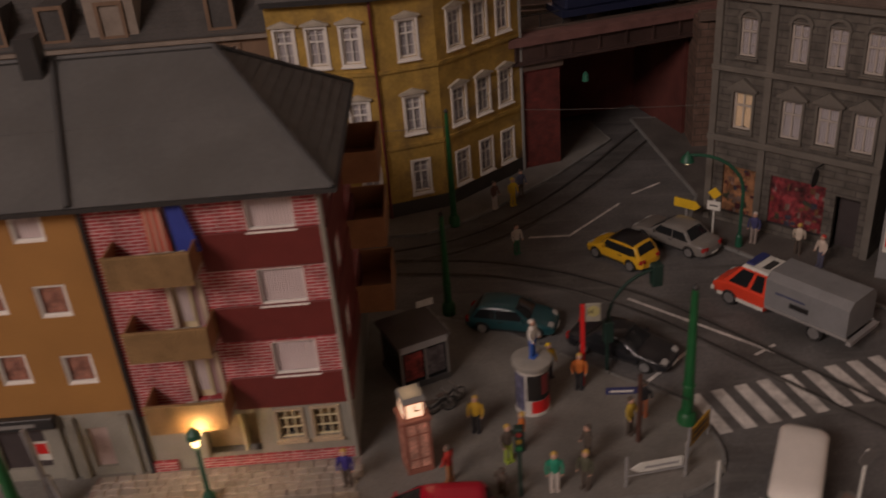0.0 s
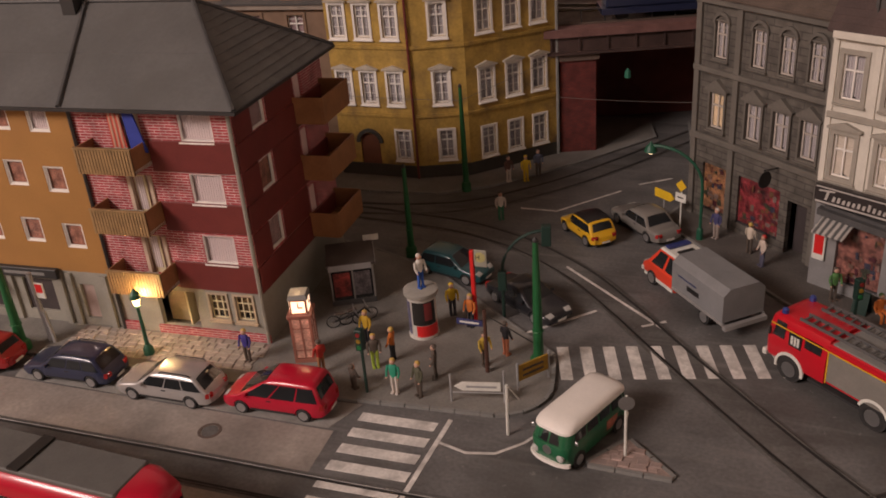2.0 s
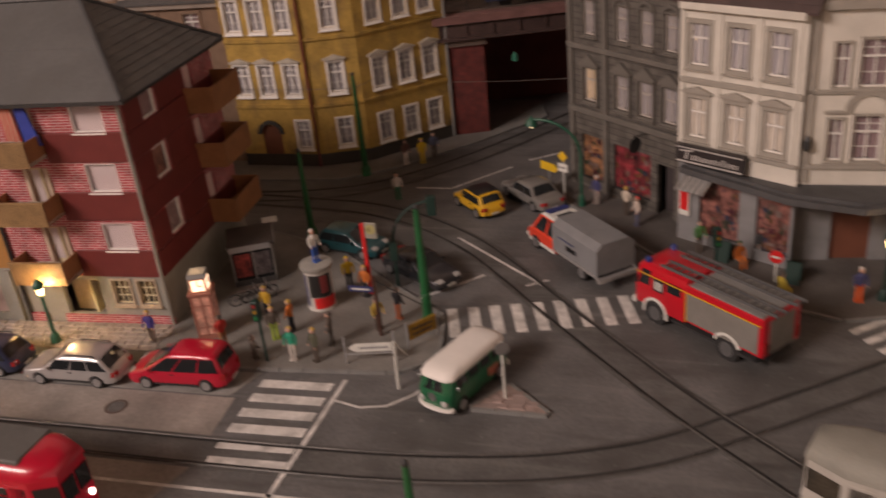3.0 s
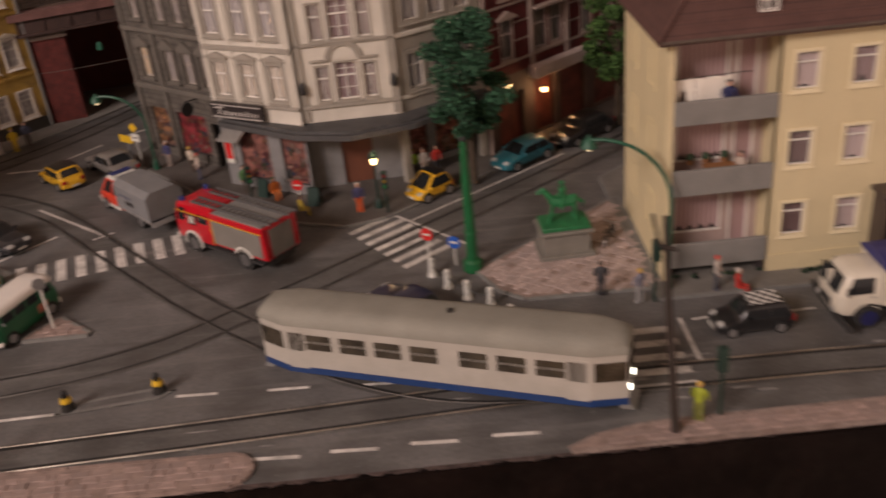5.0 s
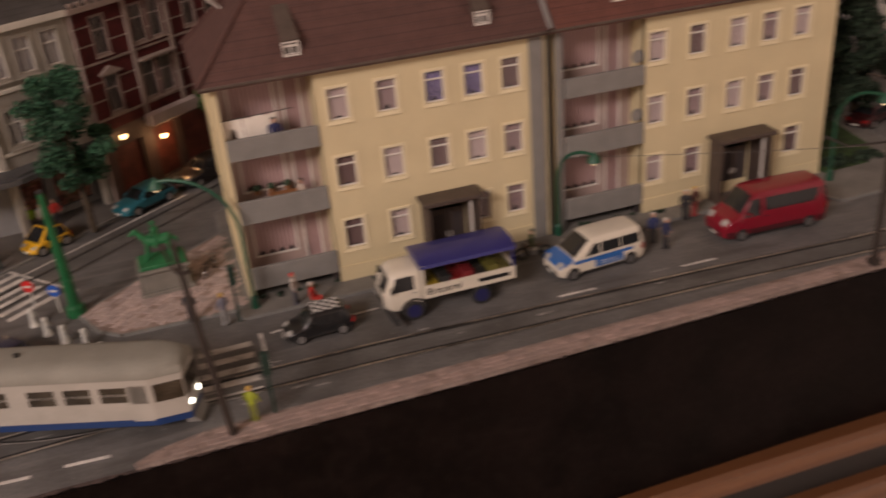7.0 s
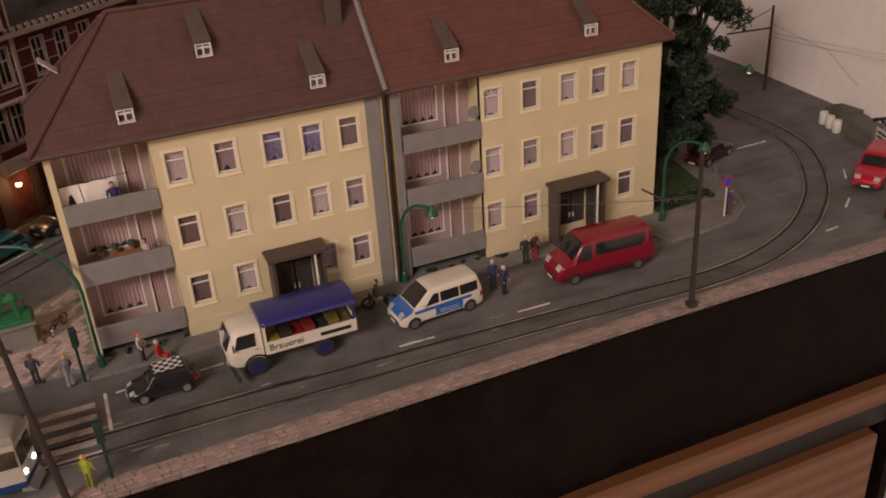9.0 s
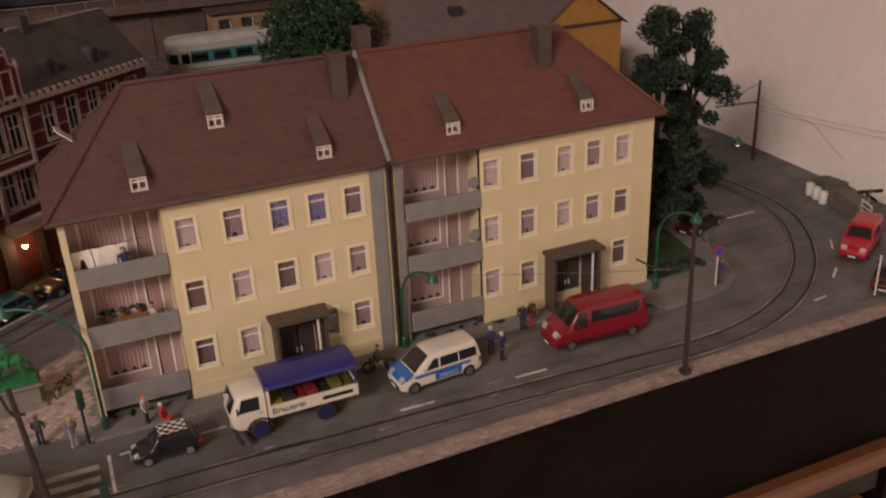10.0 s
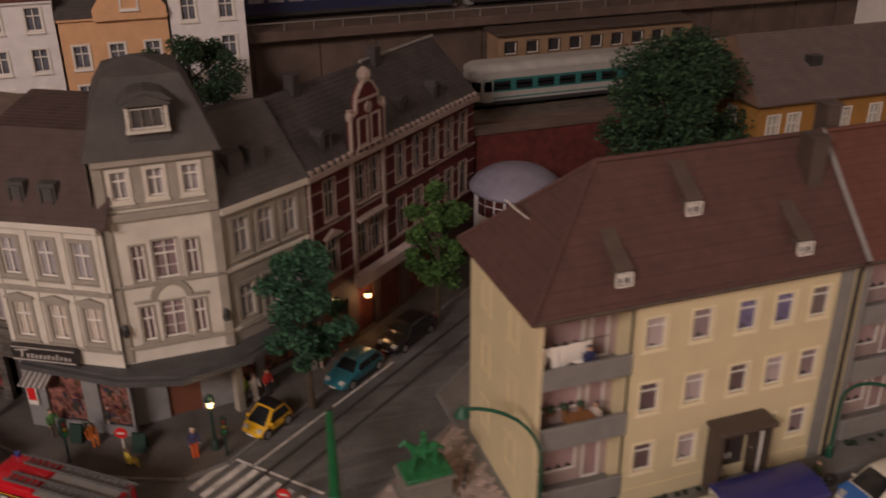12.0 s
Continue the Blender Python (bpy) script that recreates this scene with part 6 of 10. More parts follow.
def fittings(v, sh, colour, zs, mirror_x, bumper=None, plate=True):
    """Bumpers, lamps, grille, plates, mirrors and the dark underside of a vehicle."""
    h, hw = sh.L / 2, sh.W / 2
    for e in (-1, 1):
        part("bumper", bumper_bar(h + 0.05, hw * 0.88, 0.27, 0.47, e, 0.24), bumper or colour, v, smooth=True)
        if plate:
            part("plate", box(B(), e * (h + 0.075) - 0.01, -0.25, 0.31, e * (h + 0.075) + 0.01, 0.25, 0.42), PLATE, v)
    for s in (-1, 1):
        def lamp(u, v_, s=s):
            x = h - 0.07 - 0.22 * v_
            k = (0.46 + 0.42 * u) if s > 0 else (0.88 - 0.42 * u)
            return (x, s * k * sh.plan(x), sh.top(x) + 0.03 * (1 - k * k) - 0.1 * max(0.0, k - 0.8))
        part("headlight", patch(B(), lamp, 4, 3, 0.025), LENS, v)
        part("tail_light", sh.side_pane(s, -h + 0.03, -h + 0.2, -h + 0.03, -h + 0.16, zs * 0.66, zs * 0.92), TAIL, v)
        part("tail_lens", box(B(), -h - 0.02, s * hw * 0.64 - 0.1, zs * 0.66, -h + 0.1, s * hw * 0.64 + 0.1, zs * 0.66 + 0.2, 0.015), TAIL, v)
        part("mirror", loft(B(), [[(mirror_x + dx, s * (hw + dy), zs + 0.04), (mirror_x + dx + 0.13, s * (hw + dy), zs + 0.05), (mirror_x + dx + 0.1, s * (hw + dy), zs + 0.17), (mirror_x + dx, s * (hw + dy), zs + 0.16)] for dx, dy in ((0, -0.05), (0.02, 0.08), (0.01, 0.16))]), colour, v)
        part("door_handle", box(B(), mirror_x - 1.05, s * sh.wide(mirror_x - 1, zs * 0.85) - 0.01, zs * 0.85, mirror_x - 0.85, s * sh.wide(mirror_x - 1, zs * 0.85) + 0.02, zs * 0.85 + 0.04), UNDER, v)
        part("sill", sh.side_pane(s, sh.axles[0] + sh.wr * 1.25, sh.axles[1] - sh.wr * 1.25, sh.axles[0] + sh.wr * 1.25, sh.axles[1] - sh.wr * 1.25, sh.zlow + 0.01, sh.zlow + 0.11), UNDER, v)
    part("grille", patch(B(), lambda u, t: (h - 0.045 - 0.05 * t, (0.76 * u - 0.38) * hw, 0.52 + (sh.top(h - 0.09) - 0.55) * t), 4, 2, 0.035), UNDER, v)
    part("underbody", box(B(), -h * 0.93, -hw * 0.74, 0.15, h * 0.93, hw * 0.74, zs * 0.75), UNDER, v)


def car(name, label, x, y, rz, L, W, H, colour, hood=0.27, boot=0.14, rake=(0.5, 0.3), belt=0.58, roofc=None, lid_gap=0.1, rails=False, z=0.02, group="parked cars", wheel_r=0.31, side_split=(0.42,), category="car", bumper=None, rim=RIM, base=0.305):
    """A small car; hood and boot: share of its length before and behind the cabin."""
    c = thing(name, x, y, z, rz, label, category, group)
    h, zs = L / 2, H * belt
    c0, c1 = -h + boot * L, h - hood * L
    r0, r1 = c0 + rake[1] * (H - zs), c1 - rake[0] * 2.0 * (H - zs)
    axles = (-L * base, L * base)
    prof = [(-h, zs * 0.62), (-h + 0.05, zs * 0.9)]
    if c0 > -h + 0.35:
        prof += [(-h + 0.14, zs * 0.98)]
    prof += [(max(c0, -h + 0.09), zs + 0.02), (r0, H - 0.07), (r0 + 0.35, H - 0.02), ((r0 + r1) / 2, H), (r1 - 0.3, H - 0.02), (r1, H - 0.07), (c1, zs + 0.03), (h - 0.45, zs * 0.9), (h - 0.12, zs * 0.78), (h - 0.03, zs * 0.68), (h, zs * 0.55)]
    sh = Shell(L, W, H, prof, zs, axles, wheel_r)
    part("body", sh.mesh(), colour, c, smooth=50)
    zt = H - 0.17
    f = (zt - zs) / (H - 0.07 - zs)
    w0, w1 = c0 + 0.14, c1 - 0.24
    t0, t1 = c0 + (r0 - c0) * f + 0.12, c1 + (r1 - c1) * f - 0.06
    if roofc:
        def lid(u, v):
            xx = r0 + 0.12 + (r1 - r0 - 0.2) * u
            k = 2 * v - 1
            w = sh.wide(xx, sh.top(xx) - 0.15) - lid_gap
            return (xx, k * w, sh.top(xx) + 0.03 * (1 - k * k))
        part("roof", patch(B(), lid, 10, 6, 0.014), roofc, c, "roof in another colour", smooth=True)
    part("windscreen", sh.cross_pane(c1 - 0.04, r1 + 0.02, 0.1, 0.17), CARGLASS, c, smooth=True)
    part("rear_window", sh.cross_pane(max(c0, -h + 0.1) + 0.03, r0 - 0.02, 0.13, 0.17), CARGLASS, c, smooth=True)
    cuts = [0.0, *side_split, 1.0]
    for s in (-1, 1):
        for p, q in zip(cuts, cuts[1:]):
            p, q = p + (0.012 if p else 0), q - (0.012 if q < 1 else 0)
            part("side_window", sh.side_pane(s, w0 + (w1 - w0) * p, w0 + (w1 - w0) * q, t0 + (t1 - t0) * p, t0 + (t1 - t0) * q, zs + 0.025, zt), CARGLASS, c, smooth=True)
        if rails:
            yy = sh.wide(0, H - 0.15) - 0.1
            part("roof_rail", tube(B(), [(r0 + 0.2, s * yy, H - 0.03), (r0 + 0.3, s * yy, H + 0.05), (r1 - 0.5, s * yy, H + 0.05), (r1 - 0.4, s * yy, H - 0.03)], 0.03, 5), UNDER, c)
    fittings(c, sh, colour, zs, c1 - 0.42, bumper)
    wheel_set(c, axles, wheel_r, 0.2, W / 2 - 0.01, rim)
    return c


RED, SILVER, NAVY = paint("red car paint", (0.43, 0.003, 0.026)), mat("silver car paint", (0.52, 0.51, 0.5), 0.34, metal=0.6, var=0.04, bump=0.02, clear=0.4), paint("navy car paint", (0.02, 0.026, 0.06))
YELLOW, DKGREEN, BLACKP = paint("yellow car paint", (0.72, 0.42, 0.02)), paint("bottle green paint", (0.012, 0.11, 0.045)), paint("black car paint", (0.015, 0.015, 0.016))
car("station_wagon", "dark blue station wagon with roof rails", -13.65, 21.95, 183, 4.7, 1.76, 1.45, NAVY, 0.26, 0.05, (0.6, 0.7), rails=True, side_split=(0.3, 0.62))
car("station_wagon", "silver station wagon with black roof rails", -8.3, 21.85, 182, 4.8, 1.78, 1.48, SILVER, 0.26, 0.04, (0.62, 0.75), rails=True, side_split=(0.3, 0.62))
car("minivan", "bright red minivan with dark windows", -3.1, 22.3, 182.7, 4.7, 1.8, 1.74, RED, 0.19, 0.02, (0.8, 0.28), belt=0.53, side_split=(0.3, 0.66))
car("hatchback", "dark red small hatchback at the kerb", -18.9, 21.7, 184, 3.9, 1.68, 1.42, paint("dark red paint", (0.3, 0.012, 0.015)), 0.26, 0.06, (0.55, 0.4))
car("hatchback", "yellow small hatchback with a black roof", 5.85, 40.75, 134, 3.6, 1.68, 1.42, YELLOW, 0.25, 0.06, (0.42, 0.5), roofc=BLACKP, lid_gap=0.0, belt=0.58, side_split=())
car("sedan", "grey silver sedan at the kerb", 8.75, 42.1, 134, 4.6, 1.78, 1.4, paint("warm grey paint", (0.19, 0.18, 0.165)), 0.27, 0.18, (0.6, 0.8), side_split=(0.45,))
car("sedan", "dark grey low saloon car", 4.75, 32.5, -33, 4.7, 1.8, 1.35, paint("anthracite paint", (0.016, 0.017, 0.02)), 0.28, 0.2, (0.65, 0.9))
car("hatchback", "dark teal hatchback beside the square", 0.1, 34.9, -14, 4.1, 1.7, 1.42, paint("dark teal paint", (0.012, 0.065, 0.075)), 0.26, 0.07, (0.6, 0.6))
car("sedan", "dark blue saloon car in the street", 27.95, 20.85, 133, 4.7, 1.8, 1.38, paint("blue black paint", (0.018, 0.018, 0.05)), 0.27, 0.18, (0.65, 0.9), rim=RIM)
car("microcar", "tiny yellow and black two seater car", 29.3, 33.35, 218, 2.6, 1.55, 1.5, YELLOW, 0.16, 0.06, (0.5, 0.45), roofc=BLACKP, lid_gap=0.0, belt=0.5, side_split=())
car("hatchback", "turquoise blue hatchback in the side street", 35.0, 36.75, 218, 4.1, 1.66, 1.4, paint("turquoise paint", (0.022, 0.14, 0.18)), 0.26, 0.1, (0.55, 0.6))
car("sedan", "black vintage saloon car", 39.1, 39.7, 218, 4.6, 1.75, 1.5, BLACKP, 0.3, 0.16, (0.35, 0.4))
mini = car("small_car", "black small car with a chequered roof", 42.15, 17.45, 182, 3.25, 1.45, 1.36, BLACKP, 0.27, 0.05, (0.28, 0.35), belt=0.56, bumper=CHROME, wheel_r=0.27)
CHK = bpy.data.materials.new("chequered roof foil")
CHK.use_nodes = True
ck = CHK.node_tree.nodes.new("ShaderNodeTexChecker")
ck.inputs["Scale"].default_value = 1 / (0.22 * K)
ck.inputs["Color1"].default_value, ck.inputs["Color2"].default_value = (0.7, 0.7, 0.68, 1), (0.02, 0.02, 0.02, 1)
tc = CHK.node_tree.nodes.new("ShaderNodeTexCoord")
CHK.node_tree.links.new(tc.outputs["Object"], ck.inputs[0])
CHK.node_tree.links.new(ck.outputs[0], CHK.node_tree.nodes["Principled BSDF"].inputs["Base Color"])
part("roof_foil", box(B(), -1.05, -0.5, 1.375, 0.28, 0.5, 1.4, 0.01), CHK, mini, "black and white chequered roof")
car("sedan", "dark maroon car beside the trees", 81.4, 26.9, 20, 4.2, 1.7, 1.4, paint("maroon paint", (0.04, 0.008, 0.009)), 0.28, 0.16, (0.5, 0.6))
car("sedan", "dark brown car near the layout edge", 86.1, 14.2, 30, 4.3, 1.7, 1.4, paint("dark brown paint", (0.03, 0.009, 0.008)), 0.28, 0.16, (0.5, 0.6))


mat_vanrim = mat("dull steel rim", (0.16, 0.16, 0.16), 0.5, metal=0.5)


def van(name, label, x, y, rz, L, W, H, colour, nose=0.8, lean=0.95, lower=None, group="vans", belt=0.55, z=0.02, windows=((-2.1, -1.05), (-0.98, 0.1), (0.2, 1.0)), wheel_r=0.33, axles=(-1.6, 1.68), cheek=0.3, door=0.0):
    """A one-box van with a short sloping nose; lean: how far the windscreen runs back; windows: from and to along the side."""
    v = thing(name, x, y, z, rz, label, "van", group)
    h, zs = L / 2, H * belt
    c1, r1 = h - nose, h - nose - lean
    prof = [(-h, 0.45), (-h + 0.03, zs), (-h + 0.1, H - 0.14), (-h + 0.3, H - 0.03), (0.0, H), (r1 - 0.3, H - 0.02), (r1, H - 0.09), (c1, zs + 0.04), (h - 0.3, zs * 0.86), (h - 0.07, zs * 0.72), (h, zs * 0.48)]
    sh = Shell(L, W, H, prof, zs, axles, wheel_r, tum=0.13, edge=0.16, taper=0.13, soft=0.12)
    part("body", sh.mesh(), colour, v, smooth=50)
    part("windscreen", sh.cross_pane(c1 - 0.02, r1 + 0.03, 0.1, 0.14), CARGLASS, v, smooth=True)
    part("rear_window", sh.cross_pane(-h + 0.045, -h + 0.09, 0.16, 0.2), CARGLASS, v)
    zt = H - 0.3
    for s in (-1, 1):
        for k, (p, q) in enumerate(windows):
            last = k == len(windows) - 1
            cut = (zt - zs) / (H - zs) * lean if last else 0.0
            part("side_window", sh.side_pane(s, p, q, p, q - (cut if last else 0.0) + (0.12 if last else 0.0), zs + 0.03 + (0.0 if not last else door), zt), CARGLASS, v, smooth=True)
        if lower:
            for a, b in ((-h + 0.1, axles[0] - wheel_r * 1.25), (axles[0] + wheel_r * 1.25, axles[1] - wheel_r * 1.25), (axles[1] + wheel_r * 1.25, h - 0.15)):
                # Skirt strips darker than the body: shading low on the sides, painted in.
                part("side_skirt", sh.side_pane(s, a, b, a, b, 0.28, 0.62), lower, v)
    fittings(v, sh, colour, zs, c1 - 0.55, lower or UNDER)
    wheel_set(v, axles, wheel_r, 0.24, W / 2 - 0.01, mat_vanrim)
    return v, sh


WHITEP = paint("cream white paint", (0.68, 0.64, 0.54), 0.35)
BLUEP = paint("bright blue paint", (0.025, 0.13, 0.42))
pv, ps_ = van("police_van", "white van with a bright blue stripe and panel", 56.4, 17.6, 184.5, 4.85, 1.9, 1.98, WHITEP)
for s in (-1, 1):
    part("stripe", ps_.side_pane(s, -2.38, 2.25, -2.38, 2.2, 0.86, 1.03), BLUEP, pv, "bright blue waist stripe")
    dp_ = part("door_panel", ps_.side_pane(s, -1.15, 0.45, -1.15, 0.45, 0.42, 0.855), BLUEP, pv, "blue door panel with pale bars")
    for k in range(2):
        part("lettering", box(B(), -0.9, s * 0.965 - 0.004, 0.56 + 0.13 * k, 0.2, s * 0.965 + 0.006, 0.585 + 0.13 * k), PLATE, dp_)
part("hood_panel", ps_.cross_pane(2.37, 1.66, 0.04, 0.02), BLUEP, pv, "bright blue bonnet", smooth=True)
van("passenger_van", "large red passenger van with dark windows", 66.3, 17.32, 177.5, 6.0, 2.05, 2.5, paint("deep red van paint", (0.21, 0.005, 0.02)), 0.85, 0.75, mat("shaded red skirt", (0.07, 0.009, 0.014), 0.5), belt=0.56, windows=((-2.75, 0.75), (1.0, 1.95)), axles=(-1.95, 2.0), door=-0.12)

# old bus with a split colour: green body, white roof


def microbus():
    v = thing("microbus", 9.42, 23.4, 0.02, 248, "green vintage microbus with a white roof", "van", "vans")
    L, W, H = 4.25, 1.72, 1.95
    h2, hw = L / 2, W / 2
    white = paint("white roof paint", (0.8, 0.77, 0.72), 0.35)

    def plan(z, k, r=0.42, front=0.0):
        pts = []
        for cx, cy, a0 in ((1, -1, -90), (1, 1, 0), (-1, 1, 90), (-1, -1, 180)):
            for i in range(6):
                a = radians(a0 + 18 * i)
                pts.append((cx * (h2 * k - r) + r * math.cos(a) - (front if cx > 0 else 0.0), cy * (hw * k - r) + r * math.sin(a), z))
        return pts
    part("body", loft(B(), [plan(0.25, 0.95), plan(0.4, 0.99), plan(0.8, 1.0), plan(1.08, 1.0), plan(1.14, 0.985)]), DKGREEN, v, smooth=True)
    part("cabin", loft(B(), [plan(1.12, 0.975), plan(1.62, 0.93, 0.4, 0.1)]), DKGREEN, v, smooth=True)
    part("roof", loft(B(), [plan(1.6, 0.955, 0.4, 0.08), plan(1.7, 0.95, 0.4, 0.08), plan(1.82, 0.9, 0.4, 0.1), plan(1.92, 0.78, 0.4, 0.1), plan(H, 0.55, 0.3, 0.1)]), white, v, "white roof", smooth=True)
    for s in (-1, 1):
        a, b, c, d = [Vector(q) for q in ((-1.6, s * hw * 0.975, 1.14), (1.6, s * hw * 0.975, 1.14), (1.5, s * hw * 0.93, 1.6), (-1.55, s * hw * 0.93, 1.6))]
        if s > 0:
            a, b, c, d = b, a, d, c
        for p, q in ((0.0, 0.23), (0.26, 0.48), (0.51, 0.73), (0.77, 1.0)):
            part("side_window", slab(B(), a.lerp(b, p), a.lerp(b, q), d.lerp(c, q), d.lerp(c, p), (0.02, 0.02, 0.04, 0.05)), CARGLASS, v)
        f = [Vector((h2 * 0.975, s * 0.04, 1.14)), Vector((h2 * 0.96, s * 0.46, 1.14)), Vector((h2 * 0.93 - 0.11, s * 0.43, 1.58)), Vector((h2 * 0.93 - 0.1, s * 0.04, 1.58))]
        part("windscreen", slab(B(), *(f if s > 0 else (f[1], f[0], f[3], f[2])), (0.0, 0.0, 0.02, 0.02)), CARGLASS, v)
        part("headlight", loft(B(), [[(xx, s * 0.56 + rr * math.cos(j * math.pi / 6), 0.68 + rr * math.sin(j * math.pi / 6)) for j in range(12)] for xx, rr in ((h2 - 0.12, 0.15), (h2 + 0.0, 0.15), (h2 + 0.04, 0.08))]), LENS, v)
        part("mirror", box(B(), 1.62, s * 0.98 - 0.07, 1.2, 1.68, s * 0.98 + 0.07, 1.36, 0.02), CHROME, v)
        part("poster", box(B(), -1.2, s * 0.862 - 0.006, 0.5, -0.5, s * 0.862 + 0.006, 0.92), mat("flower red", (0.35, 0.12, 0.08), 0.5, var=0.6, scale=3), v)
        for k in (-1.3, 1.3):
            part("wheel_arch", wheel_y(B(), k, s * hw - 0.04, s * hw + 0.01, 0.31, 0.37), UNDER, v)
    # A flat dark disc stands for the shaded hollow round the wheel.
    for e in (-1, 1):
        bm = loft(B(), [[(e * (h2 + 0.1 - 0.35 * abs(y) ** 3), y, z) for z in (0.3, 0.46)] + [(e * (h2 - 0.02 - 0.35 * abs(y) ** 3), y, z) for z in (0.46, 0.3)] for y in (-0.88, -0.7, -0.4, 0, 0.4, 0.7, 0.88)])
        part("bumper", bm, white, v, "white bumper")
    part("emblem", loft(B(), [[(xx, 0.2 * math.cos(j * math.pi / 6), 0.88 + 0.2 * math.sin(j * math.pi / 6)) for j in range(12)] for xx in (h2 - 0.04, h2 + 0.02)]), CHROME, v)
    part("underbody", box(B(), -h2 * 0.9, -hw * 0.85, 0.14, h2 * 0.9, hw * 0.85, 0.3), UNDER, v)
    wheel_set(v, (-1.3, 1.3), 0.31, 0.22, hw + 0.0)


microbus()


def text_mesh(words, size, m):
    """Lettering as a thin mesh in the xy plane, centred."""
    cu = bpy.data.curves.new("lettering", "FONT")
    cu.body, cu.size, cu.extrude, cu.align_x = words, size * K, 0.008 * K, "CENTER"
    tmp = bpy.data.objects.new("lettering", cu)
    scene.collection.objects.link(tmp)
    me = bpy.data.meshes.new_from_object(tmp.evaluated_get(bpy.context.evaluated_depsgraph_get()))
    bpy.data.objects.remove(tmp)
    me.materials.clear()
    me.materials.append(m)
    return me


def cab(v, x0, x1, hw, H, colour, z0=0.55, split=0.52, slope_f=0.35, win=None, dome=False):
    """A lorry's cab from x0 to its front x1."""
    zs = z0 + (H - z0) * split
    def outline(z, xf, w, r):
        pts = [(x0, -w, z)]
        for i in range(6):
            a = math.pi / 2 * i / 5
            pts.append((xf - r + r * math.sin(a), -w + r - r * math.cos(a), z))
        return pts + [(p[0], -p[1], z) for p in pts[::-1]]
    top = x1 - slope_f
    rings = [outline(z0, x1 - 0.04, hw * 0.97, 0.22), outline(z0 + 0.12, x1, hw, 0.24), outline(zs, x1 + 0.02, hw, 0.24), outline(H - 0.2, top, hw * 0.9, 0.22), outline(H - 0.08, top - 0.08, hw * 0.84, 0.22), outline(H, top - 0.3, hw * 0.66, 0.2)]
    if dome:
        rings = [outline(z0, x1 - 0.1, hw * 0.92, 0.5), outline(z0 + 0.2, x1, hw * 0.98, 0.5), outline(zs - 0.1, x1 + 0.04, hw, 0.48), outline(zs, x1 + 0.02, hw * 0.99, 0.46), outline(H - 0.5, top + 0.07, hw * 0.93, 0.42), outline(H - 0.3, top, hw * 0.89, 0.42), outline(H - 0.14, top - 0.1, hw * 0.8, 0.4), outline(H - 0.04, top - 0.26, hw * 0.64, 0.36), outline(H, top - 0.5, hw * 0.4, 0.25)]
    part("cab", loft(B(), rings), colour, v, smooth=60 if dome else True)
    part("windscreen", slab(B(), (x1 + 0.02, -hw + 0.2, zs), (x1 + 0.02, hw - 0.2, zs), (top, hw * 0.9 - 0.2, H - 0.2), (top, -hw * 0.9 + 0.2, H - 0.2), (0.02, 0.02, 0.05, 0.04)), CARGLASS, v)
    for s in (-1, 1):
        w0 = x0 if win is None else win
        q = [(w0, s * hw, zs), (x1 - 0.22, s * hw, zs), (top - 0.22, s * hw * 0.9, H - 0.2), (w0, s * hw * 0.9, H - 0.2)]
        if s > 0:
            q = [q[1], q[0], q[3], q[2]]
        part("side_window", slab(B(), *q, (0.12, 0.12, 0.05, 0.06)), CARGLASS, v)
        part("headlight", wheel_y(B(), 0, -0.01, 0.01, 0, 0.14), LENS, v, m=at(x1 + 0.03, s * hw * 0.68, z0 + 0.28, 0, 0, 90))
        part("mirror", box(B(), x1 - 0.35, s * (hw + 0.16) - 0.06, zs + 0.1, x1 - 0.28, s * (hw + 0.16) + 0.06, zs + 0.45), UNDER, v)


